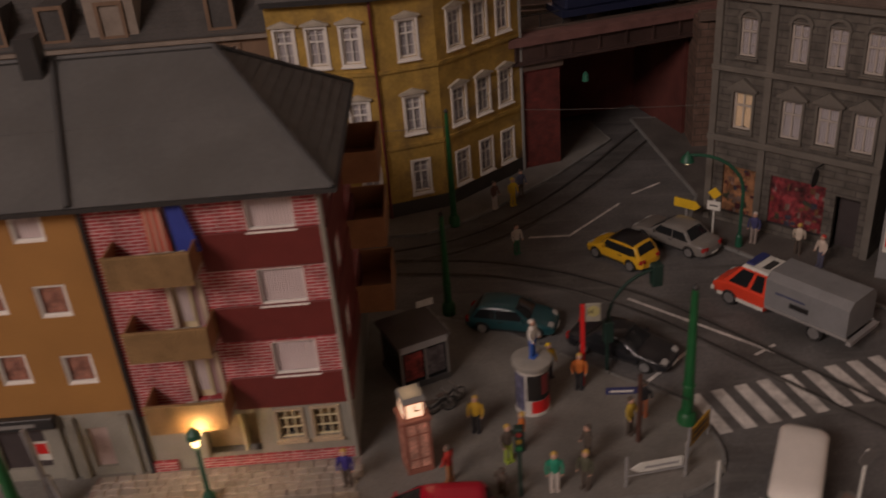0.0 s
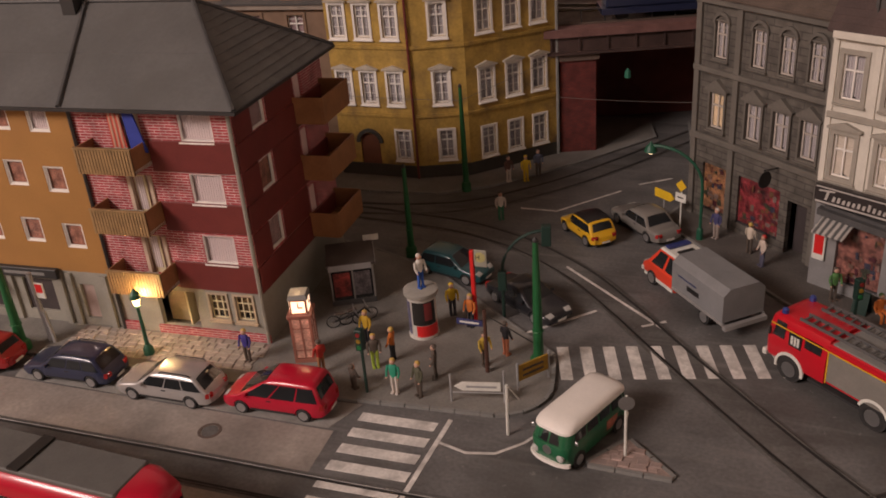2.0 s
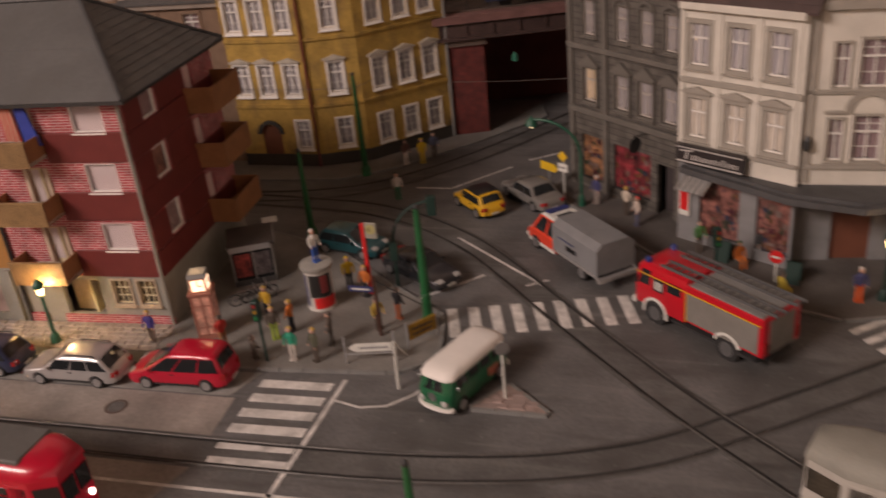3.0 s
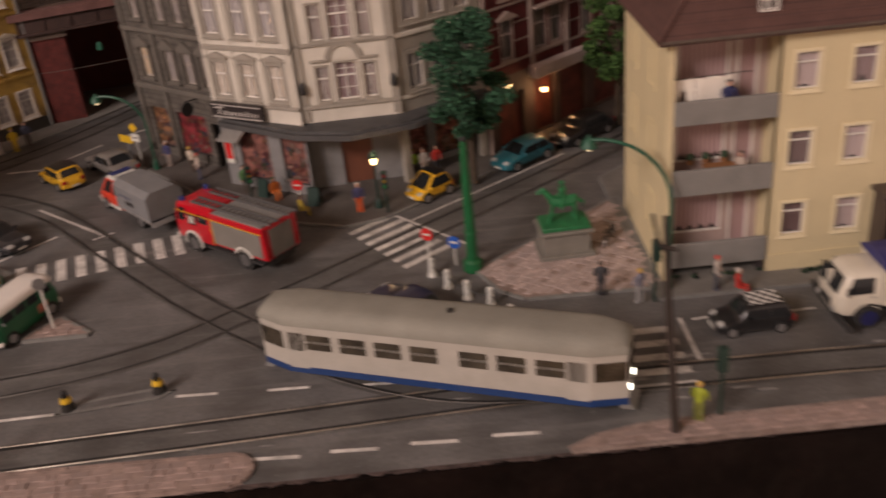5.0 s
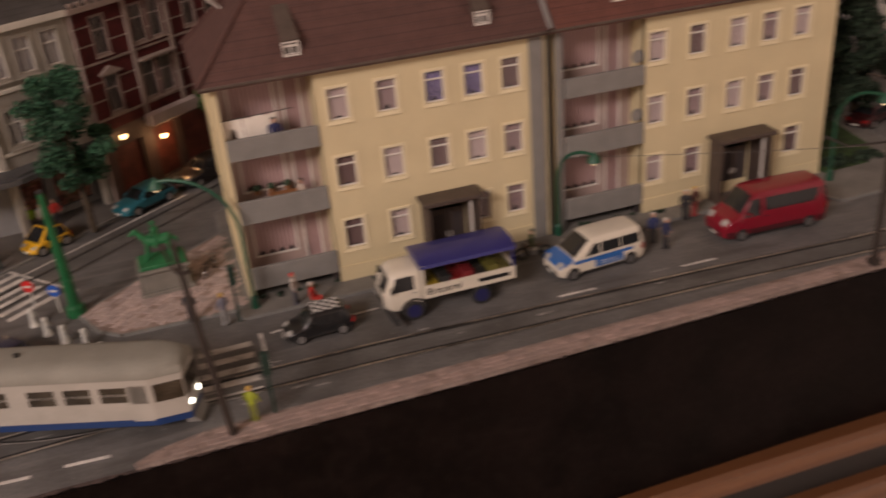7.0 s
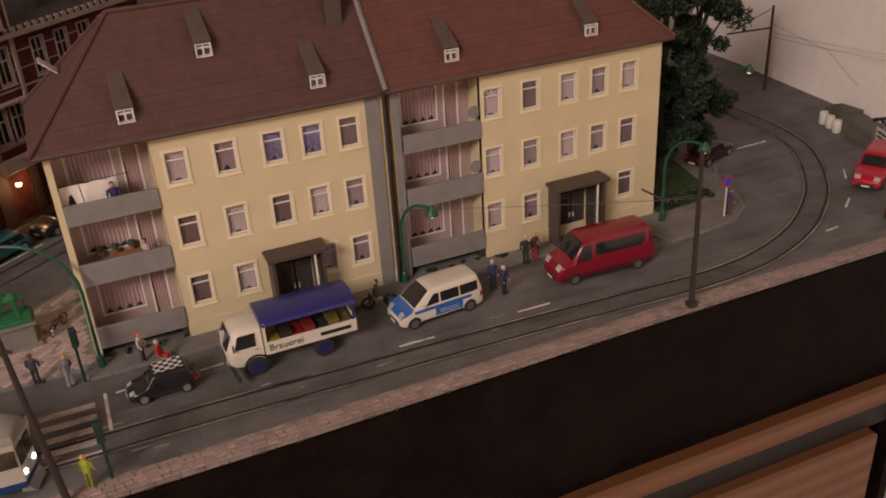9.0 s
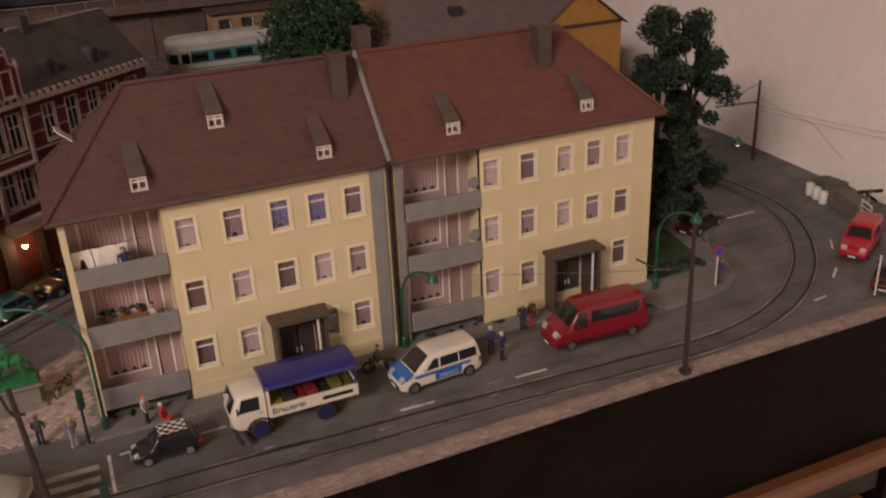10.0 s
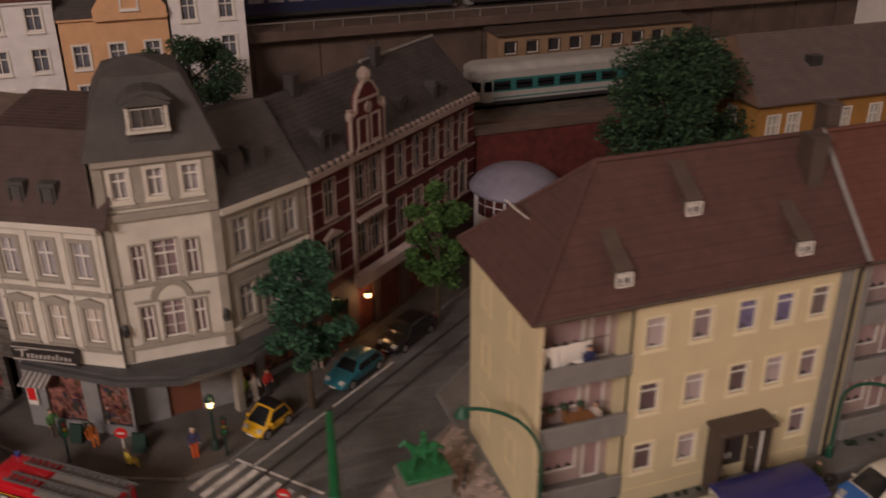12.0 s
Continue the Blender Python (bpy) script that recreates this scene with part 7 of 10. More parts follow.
def brewery_lorry():
    v = thing("brewery_lorry", 48.2, 17.6, 0.02, 180, "cream brewery lorry with a blue canopy and open sides", "lorry", "lorries")
    blue = paint("dark blue canopy", (0.02, 0.022, 0.16), 0.5)
    part("chassis", box(B(), -3.4, -0.55, 0.55, 2.85, 0.55, 0.85), UNDER, v)
    cab(v, 1.2, 2.95, 1.05, 2.55, WHITEP, 0.6, 0.5, 0.3, win=1.4, dome=True)
    part("windscreen_bar", box(B(), 2.77, -0.05, 1.55, 3.01, 0.05, 2.3), WHITEP, v)
    part("bumper", bumper_bar(2.86, 1.95, 0.42, 0.66, 1, 0.12, 0.14), UNDER, v)
    part("grille", box(B(), 2.9, -0.5, 0.85, 3.0, 0.5, 1.2, 0.03), UNDER, v)
    for s in (-1, 1):
        part("wheel_guard", loft(B(), [[(1.62 + r * math.cos(a), s * 1.0, 0.5 + r * math.sin(a)), (1.62 + r * math.cos(a), s * 1.1, 0.5 + r * math.sin(a)), (1.62 + (r - 0.07) * math.cos(a), s * 1.1, 0.5 + (r - 0.07) * math.sin(a)), (1.62 + (r - 0.07) * math.cos(a), s * 1.0, 0.5 + (r - 0.07) * math.sin(a))] for r in (0.64,) for a in [math.pi * i / 10 for i in range(11)]]), UNDER, v)
        part("door_handle", box(B(), 1.42, s * 1.06 - 0.02, 1.42, 1.6, s * 1.06 + 0.02, 1.47), CHROME, v)
    part("load_bed", box(B(), -3.45, -1.15, 1.05, 1.1, 1.15, 1.2), BROWNWOOD, v)
    for s in (-1, 1):
        part("side_board", box(B(), -3.45, s * 1.13 - 0.03, 1.02, 1.1, s * 1.13 + 0.03, 1.68), WHITEP, v, "cream side board with black lettering")
        lt = text_mesh("Brauerei", 0.5, BLACKP)
        link("lettering", lt, v, "", at(0.1 if s > 0 else -3.2, s * 1.168, 1.2, 90, 0, 180 if s > 0 else 0))
        part("name_bar", box(B(), -3.2 if s > 0 else -1.3, s * 1.166 - 0.004, 1.24, -1.62 if s > 0 else 0.8, s * 1.166 + 0.004, 1.44), BLACKP, v)
        for xx in (-3.4, 1.05):
            part("post", box(B(), xx - 0.05, s * 1.1 - 0.04, 1.68, xx + 0.05, s * 1.1 + 0.04, 2.62), blue if xx < 0 else WHITEP, v)
    part("front_wall", box(B(), 1.02, -1.15, 1.05, 1.14, 1.15, 2.75), WHITEP, v)
    part("rear_wall", box(B(), -3.5, -1.15, 1.02, -3.42, 1.15, 1.7), WHITEP, v)
    part("canopy", loft(B(), [[(x, -1.2, 2.6), (x, -1.14, 2.75), (x, -0.5, 2.98), (x, 0.5, 2.98), (x, 1.14, 2.75), (x, 1.2, 2.6)] for x in (-3.55, 1.2)]), blue, v, "dark blue tin canopy", smooth=True)
    for i, (x, c) in enumerate(((0.6, (0.6, 0.45, 0.03)), (0.0, (0.05, 0.05, 0.05)), (-0.55, (0.5, 0.03, 0.03)), (-1.15, (0.45, 0.03, 0.04)), (-1.8, (0.06, 0.06, 0.05)), (-2.4, (0.3, 0.28, 0.05)), (-3.0, (0.25, 0.22, 0.05)))):
        # Crate colours scaled to 0.38, painting in the shade under the canopy.
        m = mat("shaded crate", tuple(0.38 * v for v in c), 0.6)
        for y in (-0.75, 0.0, 0.75):
            part("beer_crate", box(B(), x - 0.28, y - 0.34, 1.2, x + 0.28, y + 0.34, 1.72 + 0.22 * (i % 2), 0.02), m, v)
    wheel_set(v, (-1.75, 1.62), 0.5, 0.36, 1.12, paint("blue rim", (0.012, 0.014, 0.085), 0.5))


brewery_lorry()


def crew_truck():
    v = thing("crew_truck", 12.4, 34.95, 0.02, 132, "orange red crew truck with a grey tarpaulin body", "lorry", "lorries")
    red = paint("luminous red", (0.75, 0.06, 0.025), 0.4)
    tarp = mat("grey tarpaulin", (0.2, 0.205, 0.21), 0.6, var=0.08)
    hw = 0.98
    rings = [section(x, hw * k, 0.35, z, z + 0.05) for x, k, z in ((0.55, 1, 1.15), (2.4, 1, 1.15), (3.0, 0.97, 1.0), (3.35, 0.85, 0.8))]
    part("cab", loft(B(), rings), red, v, smooth=True)
    lo = [(0.6, -hw * 0.97, 1.15), (2.75, -hw * 0.97, 1.15), (2.75, hw * 0.97, 1.15), (0.6, hw * 0.97, 1.15)]
    hi = [(0.65, -0.8, 2.1), (1.95, -0.8, 2.1), (1.95, 0.8, 2.1), (0.65, 0.8, 2.1)]
    part("cabin", loft(B(), [lo, hi]), red, v)
    part("roof", loft(B(), [hi, [(p[0] * 0.97, p[1] * 0.9, 2.2) for p in hi]]), PLATE, v, "white cab roof")
    part("blue_light_bar", box(B(), 1.45, -0.62, 2.2, 1.85, 0.62, 2.32, 0.03), paint("blue lamp bar", (0.02, 0.03, 0.15)), v)
    part("roof_number", box(B(), 0.8, -0.45, 2.2, 1.15, 0.45, 2.206), BLACKP, v)
    part("windscreen", slab(B(), lo[1], lo[2], hi[2], hi[1], (0.1, 0.1, 0.05, 0.06)), CARGLASS, v)
    for s in (-1, 1):
        a, b, c, d = (lo[0], lo[1], hi[1], hi[0]) if s < 0 else (lo[2], lo[3], hi[3], hi[2])
        a, b, c, d = map(Vector, (a, b, c, d))
        for p, q in ((0.02, 0.36), (0.4, 0.9)) if s < 0 else ((0.1, 0.6), (0.64, 0.98)):
            part("side_window", slab(B(), a.lerp(b, p), a.lerp(b, q), d.lerp(c, q), d.lerp(c, p), (0.04, 0.06, 0.06, 0.1)), CARGLASS, v)
        part("white_sill", box(B(), 0.6, s * hw - 0.01, 0.35, 3.0, s * hw + 0.015, 0.52), PLATE, v)
        part("headlight", box(B(), 3.1, s * 0.62 - 0.16, 0.72, 3.36, s * 0.62 + 0.16, 0.9, 0.03), LENS, v)
        part("lettering", box(B(), -1.4, s * 1.11 - 0.004, 1.62, 0.0, s * 1.11 + 0.004, 1.7), paint("navy letter", (0.03, 0.04, 0.12)), v)
        part("number_bar", box(B(), -1.6, s * 1.11 - 0.004, 1.2, -0.7, s * 1.11 + 0.004, 1.45), BLACKP, v)
        part("side_rail", box(B(), -3.4, s * 1.1 - 0.04, 0.72, 0.45, s * 1.1 + 0.04, 0.84), SILVER, v)
    part("bumper", box(B(), 3.25, -0.9, 0.35, 3.45, 0.9, 0.6, 0.04), PLATE, v)
    part("chassis", box(B(), -3.3, -0.6, 0.45, 1.0, 0.6, 0.75), UNDER, v)
    part("tarpaulin", loft(B(), [[(x, -1.1, 0.84), (x, -1.1, 2.15), (x, -0.75, 2.45), (x, 0.75, 2.45), (x, 1.1, 2.15), (x, 1.1, 0.84)] for x in (-3.35, 0.5)]), tarp, v, "grey tarpaulin body with blue lettering bars")
    part("tail_lift", box(B(), -3.62, -1.12, 0.55, -3.4, 1.12, 0.75), SILVER, v)
    wheel_set(v, (-1.9, 2.35), 0.38, 0.28, 1.0)


crew_truck()


LADDERGREY = mat("dull aluminium", (0.14, 0.14, 0.14), 0.5, metal=0.4)


def fire_engine():
    v = thing("fire_engine", 19.1, 28.9, 0.02, 140.5, "red fire engine with grey shutters and roof ladders", "fire engine", "lorries")
    red = paint("fire red", (0.5, 0.006, 0.018))
    shut = mat("grey shutter", (0.2, 0.19, 0.17), 0.5, var=0.1)
    part("chassis", box(B(), -3.5, -0.7, 0.5, 3.3, 0.7, 0.85), UNDER, v)
    cab(v, 0.5, 3.45, 1.18, 2.7, red, 0.7, 0.5, 0.12, 2.4)
    for s in (-1, 1):
        part("crew_window", box(B(), 0.75, s * 1.13 - 0.02, 1.72, 1.55, s * 1.13 + 0.03, 2.3), CARGLASS, v)
        for k in range(3):
            part("number_bar", box(B(), 1.78 + 0.15 * k, s * 1.2 - 0.01, 1.72, 1.88 + 0.15 * k, s * 1.2 + 0.012, 2.12), PLATE, v)
        part("number_plate", box(B(), 1.68, s * 1.17 - 0.02, 1.62, 2.3, s * 1.17 + 0.02, 2.25), BLACKP, v)
        for xx, a0, a1 in ((2.15, -12, 192), (-1.8, 20, 160)):
            part("wheel_guard", loft(B(), [[(xx + rr * math.cos(radians(a0 + (a1 - a0) * i / 12)), yy, 0.54 + rr * math.sin(radians(a0 + (a1 - a0) * i / 12))) for rr, yy in ((0.6, s * 1.14), (0.72, s * 1.14), (0.72, s * 1.22), (0.6, s * 1.24))] for i in range(13)]), PLATE, v, "white wheel guard", smooth=True)
            # No hollow cut: its shade is a dark disc on the side.
            part("wheel_well", wheel_y(B(), xx, s * 1.14, s * 1.185, 0.54, 0.61), UNDER, v)
        part("shutter", box(B(), -3.3, s * 1.19 - 0.03, 0.95, 0.35, s * 1.19 + 0.02, 2.25), shut, v, "grey roller shutter with a yellow edge")
        part("trim_line", box(B(), -3.4, s * 1.215 - 0.006, 2.27, 3.2, s * 1.215 + 0.006, 2.32), YELLOW, v)
        part("trim_line", box(B(), 0.36, s * 1.215 - 0.006, 0.85, 0.41, s * 1.215 + 0.006, 2.27), YELLOW, v)
        part("step", box(B(), -3.2, s * 1.0 - 0.2, 0.5, 1.2, s * 1.0 + 0.2, 0.62), UNDER, v)
        lad = part("ladder", box(B(), -3.9, s * 0.62 - 0.3, 2.78, 2.1, s * 0.62 - 0.24, 2.9), LADDERGREY, v, "grey aluminium roof ladder")
        part("stile", box(B(), -3.9, s * 0.62 + 0.24, 2.78, 2.1, s * 0.62 + 0.3, 2.9), LADDERGREY, lad)
        for i in range(16):
            part("rung", box(B(), -3.8 + 0.38 * i, s * 0.62 - 0.24, 2.8, -3.72 + 0.38 * i, s * 0.62 + 0.24, 2.86), LADDERGREY, lad)
        part("tail_light", box(B(), -3.56, s * 1.0 - 0.1, 1.0, -3.48, s * 1.0 + 0.1, 1.5), TAIL, v)
    part("body", box(B(), -3.5, -1.17, 0.8, 0.48, 1.17, 2.6, 0.05), red, v)
    part("roof_deck", box(B(), -3.4, -1.1, 2.6, 0.3, 1.1, 2.66), GREYP, v)
    part("rear_shutter", box(B(), -3.54, -0.75, 0.9, -3.49, 0.75, 2.4), shut, v)
    part("bumper", box(B(), 3.4, -1.15, 0.5, 3.62, 1.15, 0.8, 0.05), PLATE, v)
    for s in (-1, 1):
        part("beacon", lathe(B(), [(0.14, 2.7), (0.14, 2.88), (0.06, 2.95)], 8, cx=2.9, cy=s * 0.8), paint("blue beacon", (0.02, 0.04, 0.2)), v)
    wheel_set(v, (-1.8, 2.15), 0.5, 0.36, 1.19, mat_vanrim)


fire_engine()

# red pickup by the wall
van("pickup_van", "red old delivery van beside the wall", 88.3, 18.7, 210, 4.6, 1.85, 2.0, RED, 1.25, 0.45, windows=((-0.9, -0.1), (0.05, 0.75)), axles=(-1.4, 1.45))


def tram_body(v, L, W, colour, skirt, roofc, floor=0.45, H=3.35, wins=7, taper=1.3, glassm=None, sashes=True):
    """A single tram or rail car: tapered ends, a row of windows, doors, roof and skirt."""
    h2, hw = L / 2, W / 2
    def ring(z, k=1.0, e=0.0):
        return [(-h2 + e, -hw * 0.62 * k, z), (-h2 + taper, -hw * k, z), (h2 - taper, -hw * k, z), (h2 - e, -hw * 0.62 * k, z), (h2 - e, hw * 0.62 * k, z), (h2 - taper, hw * k, z), (-h2 + taper, hw * k, z), (-h2 + e, hw * 0.62 * k, z)]
    part("skirt", loft(B(), [ring(floor), ring(floor + 0.32)]), skirt, v, "dark blue lower skirt")
    zw0, zw1 = 1.55, 2.35
    part("body", loft(B(), [ring(floor + 0.32), ring(H - 0.62, 1.0, 0.06)]), colour, v)
    part("roof", loft(B(), [ring(H - 0.66, 1.02, 0.0)] + [ring(H - 0.6 + 0.6 * math.sin(a), 0.35 + 0.67 * math.cos(a) ** 0.8, 1.1 * (1 - math.cos(a)) ** 1.3) for a in (0.0, 0.3, 0.6, 0.9, 1.2, 1.45)]), roofc, v, "weathered grey tram roof", smooth=60)
    g = glassm or CARGLASS
    span = L - 2 * taper - 2.0
    for s in (-1, 1):
        for i in range(wins):
            x = -span / 2 + span * (i + 0.5) / wins + (0.25 if i >= wins / 2 else -0.25)
            w = span / wins * 0.74
            f = part("window", box(B(), x - w / 2, s * hw - 0.02, zw0 + 0.1, x + w / 2, s * hw + 0.012, zw1), g, v)
            if sashes:
                part("sash_bar", box(B(), x - w / 2, s * hw - 0.02, zw1 - 0.4, x + w / 2, s * hw + 0.035, zw1 - 0.28), colour, f)
        for e in (-1, 1):
            x = e * (h2 - taper - 0.5)
            d = part("door", box(B(), x - 0.42, s * hw - 0.01, floor + 0.25, x + 0.42, s * hw + 0.02, zw1 + 0.15), colour, v)
            part("pane", box(B(), x - 0.34, s * hw - 0.01, zw0, x + 0.34, s * hw + 0.03, zw1 + 0.05), g, d)
            a, b = Vector((e * (h2 - taper), s * hw, 0)), Vector((e * h2, s * hw * 0.62, 0))
            if (e > 0) == (s < 0):
                q = [a, b]
            else:
                q = [b, a]
            up = lambda p, z: (p.x, p.y, z)
            part("corner_window", slab(B(), up(q[0], zw0), up(q[1], zw0), up(q[1], zw1 + 0.05), up(q[0], zw1 + 0.05), (0.12, 0.1, 0.02, 0.02), 0.03), g, v)
    for e in (-1, 1):
        for k in (-1, 1):
            y0, y1 = sorted((k * 0.06, k * hw * 0.56))
            part("front_window", box(B(), e * h2 - 0.04, y0, zw0, e * h2 + 0.02, y1, zw1 + 0.05), g, v)
            lamp = mat("tram headlamp", (1.0, 0.95, 0.8), 0.3, glow=6.0) if e > 0 else LENS
            part("headlight", loft(B(), [[(xx, k * hw * 0.42 + 0.12 * math.cos(j * math.pi / 5), 1.12 + 0.12 * math.sin(j * math.pi / 5)) for j in range(10)] for xx in (e * h2 - 0.02, e * (h2 + 0.05))]), lamp, v)
        part("coupler_skirt", loft(B(), [[(e * (h2 - 0.3), -hw * 0.6, 0.2), (e * (h2 + 0.25), -hw * 0.5, 0.12), (e * (h2 + 0.25), hw * 0.5, 0.12), (e * (h2 - 0.3), hw * 0.6, 0.2)], [(e * (h2 - 0.3), -hw * 0.6, 0.55), (e * (h2 + 0.02), -hw * 0.6, 0.5), (e * (h2 + 0.02), hw * 0.6, 0.5), (e * (h2 - 0.3), hw * 0.6, 0.55)]]), GREYP, v)
    for x in (-L * 0.3, L * 0.3):
        part("bogie", box(B(), x - 1.2, -0.75, 0.12, x + 1.2, 0.75, 0.5), UNDER, v)
        for dx in (-0.7, 0.7):
            part("wheel", wheel_y(B(), x + dx, -0.62, 0.62, 0.32, 0.3), UNDER, v)


TRAMWHITE = mat("ivory tram paint", (0.43, 0.41, 0.365), 0.5, var=0.08, scale=0.5, dirt=(0.3, 0.28, 0.24, 0.6, 0.5))
tram = thing("tram", 29.25, 15.85, 0.03, -20, "ivory tram with a blue skirt and grey roof", "tram", "trams")
# Tram panes are lightened and mottled, painting in light seen through them.
tram_body(tram, 14.9, 2.25, TRAMWHITE, paint("tram blue", (0.01, 0.04, 0.15), 0.5), mat("grey tram roof", (0.25, 0.245, 0.21), 0.75, var=0.12, scale=0.6), glassm=mat("tram glass with painted light", (0.05, 0.042, 0.03), 0.15, var=0.6, scale=0.9, bump=0))
part("roof_vent", lathe(B(), [(0.12, 3.33), (0.12, 3.45), (0.04, 3.5)], 8, cx=0.6), BLACK, tram)
rt = thing("tram", -8.9, 13.6, 0.03, -1.0, "bright red tram with a grey roof panel", "tram", "trams")
tram_body(rt, 14.0, 2.3, RED, paint("red skirt", (0.4, 0.012, 0.018)), RED, wins=6, taper=1.0)
part("roof_panel", box(B(), -6.4, -0.92, 3.1, 5.7, 0.92, 3.4, 0.05), mat("grey roof panel", (0.1, 0.098, 0.092), 0.7), rt, "dark grey roof panel")
part("roof_bar", box(B(), 1.2, -0.9, 3.38, 1.7, 0.9, 3.48), BLACK, rt)

# ---- railway bridge, rear viaduct and far houses ----
GIRDER = mat("dark brown girder", (0.06, 0.035, 0.03), 0.6, var=0.25, scale=0.6)
CONCRETE = mat("brown concrete", (0.12, 0.085, 0.068), 0.85, var=0.2, scale=0.5, dirt=(0.07, 0.05, 0.04, 0.3, 0.6))
TUNNELRED = mat("red tunnel lining", (0.1, 0.026, 0.02), 0.85, var=0.25, scale=0.6)
br = thing("railway_bridge", 2.5, 53.0, 0, 20, "dark red railway bridge on brick piers over the street", "bridge", kind="structure")
part("girder", box(B(), -4.5, -0.3, 7.0, 14, 0.5, 8.3), GIRDER, br)
part("flange", box(B(), -4.5, -0.55, 8.0, 14, 0.6, 8.5), mat("dusty pink edge beam", (0.17, 0.085, 0.075), 0.8, var=0.2), br, "dusty pink edge beam")
part("lower_flange", box(B(), -4.5, -0.5, 6.85, 14, 0.55, 7.05), GIRDER, br)
for i in range(10):
    part("stiffener", box(B(), -3.6 + 1.8 * i, -0.42, 7.05, -3.48 + 1.8 * i, -0.3, 8.2), GIRDER, br)
part("pier", box(B(), -1.2, -0.1, 0, 1.2, 12, 6.85, 0.05), REDWALL, br, "dark red brick bridge pier")
part("pier_cap", box(B(), -1.35, -0.25, 6.4, 1.35, 0.0, 6.85), CONCRETE, br)
part("abutment", box(B(), -5.5, 0.6, 0, -1.2, 12, 6.85), REDWALL, br)
part("tunnel_wall", box(B(), 10.0, 0.4, 0, 11, 14, 6.85), TUNNELRED, br)
part("tunnel_back", box(B(), 1.2, 7.0, 0, 11, 7.6, 6.85), TUNNELRED, br)
part("soffit", box(B(), -5.5, 0.55, 6.9, 14, 14, 7.2), GIRDER, br)
part("deck", box(B(), -16, 0.62, 7.3, 14, 20, 8.3), BALLAST, br)
part("parapet", box(B(), -4.5, 0.7, 8.45, 14, 0.85, 8.6), CONCRETE, br)
for i in range(12):
    part("post", box(B(), -4.2 + 1.5 * i, 0.74, 8.6, -4.14 + 1.5 * i, 0.8, 9.4), GUTTER, br)
part("handrail", tube(B(), [(-4.4, 0.77, 9.4), (13.5, 0.77, 9.4)], 0.035, 5), GUTTER, br)
part("wall_lamp", lathe(B(), [(0.05, 4.6), (0.22, 4.7), (0.2, 5.1), (0.05, 5.3)], 8, cx=3.4, cy=1.0), paint("green lamp", (0.05, 0.2, 0.13)), br)
for k in (2, 7):
    solid("railway_track", ribbon(ribbon(B(), [Vector((-60, 57 + k, 0)), Vector((92.2, 57 + k, 0))], -0.7, 0.05, 8.3, 8.5), [Vector((-60, 57 + k, 0)), Vector((92.2, 57 + k, 0))], 0.7, 0.05, 8.3, 8.5), RAIL, kind="structure", label="steel railway rails on the raised line", category="railway track")
solid("ballast_bed", prism(B(), [(12.5, 55.2), (92.3, 55.2), (92.3, 71.5), (12.5, 71.5)], 8.28, 8.36), BALLAST, kind="structure", label="brown gravel ballast of the railway", category="ballast")
wallp = thing("parapet_wall", 0, 0, 0, 0, "brown stone parapet along the raised railway", "wall", kind="structure")
part("coping", box(B(), 12, 54.2, 8.2, 92.5, 54.9, 8.75, 0.05), CONCRETE, wallp)
part("low_wall", box(B(), 44, 50.5, 0, 60.9, 51.5, 9.1, 0.05), REDWALL, wallp)
part("low_coping", box(B(), 44, 50.35, 9.1, 60.9, 51.65, 9.5, 0.05), CONCRETE, wallp)

# rear viaduct with a second railway level
vi = thing("viaduct", 0, 0, 0, 0, "brown concrete viaduct with a rail deck behind the town", "viaduct", kind="structure")
part("wall", box(B(), 34.4, 70.0, 8.3, 112.0, 71.4, 13.2), CONCRETE, vi)
part("deck", box(B(), 34.2, 68.6, 12.9, 112.0, 90, 13.7, 0.05), CONCRETE, vi)
for i in range(13):
    part("pilaster", box(B(), 35 + 5 * i, 69.85, 8.3, 35.6 + 5 * i, 70.05, 12.9), CONCRETE, vi)
part("rail_fence", tube(B(), [(34.4, 68.8, 14.4), (98, 68.8, 14.4)], 0.05, 5), GREYP, vi)
for i in range(26):
    part("fence_post", box(B(), 35 + 2.5 * i, 68.76, 13.7, 35.07 + 2.5 * i, 68.84, 14.4), GREYP, vi)
COACH = paint("dark blue coach", (0.02, 0.025, 0.07), 0.4)
for x in (44, 66, 88):
    v = thing("railway_coach", x, 74, 13.75, 0, "dark blue railway coach on the viaduct", "railway coach", "railway coaches")
    tram_body(v, 20.5, 2.8, COACH, UNDER, mat("coach roof", (0.12, 0.12, 0.12), 0.6), wins=10, taper=0.5, H=3.9, glassm=mat("pale coach window", (0.3, 0.3, 0.33), 0.2), sashes=False)
# turquoise railcar on the raised line
RCWHITE = paint("dull railcar white", (0.4, 0.4, 0.38), 0.5)
TURQ = paint("turquoise stripe", (0.03, 0.16, 0.155), 0.5)
tq = thing("railcar", 63.5, 59.2, 8.45, 0, "white and turquoise railcar on the raised line", "railcar", "railcars")
tram_body(tq, 26.5, 2.8, RCWHITE, UNDER, mat("pale railcar roof", (0.36, 0.36, 0.34), 0.6), wins=12, taper=0.8, H=3.7)
for s in (-1, 1):
    part("window_band", box(B(), -12.4, s * 1.4 - 0.005, 1.5, 12.4, s * 1.4 + 0.006, 2.55), TURQ, tq, "turquoise band round the windows")
    part("waist_line", box(B(), -12.4, s * 1.4 - 0.005, 0.95, 12.4, s * 1.4 + 0.006, 1.06), TURQ, tq)
yc = thing("railcar", 12.2, 59.9, 8.45, 20, "cream yellow railcar on the bridge", "railcar", "railcars")
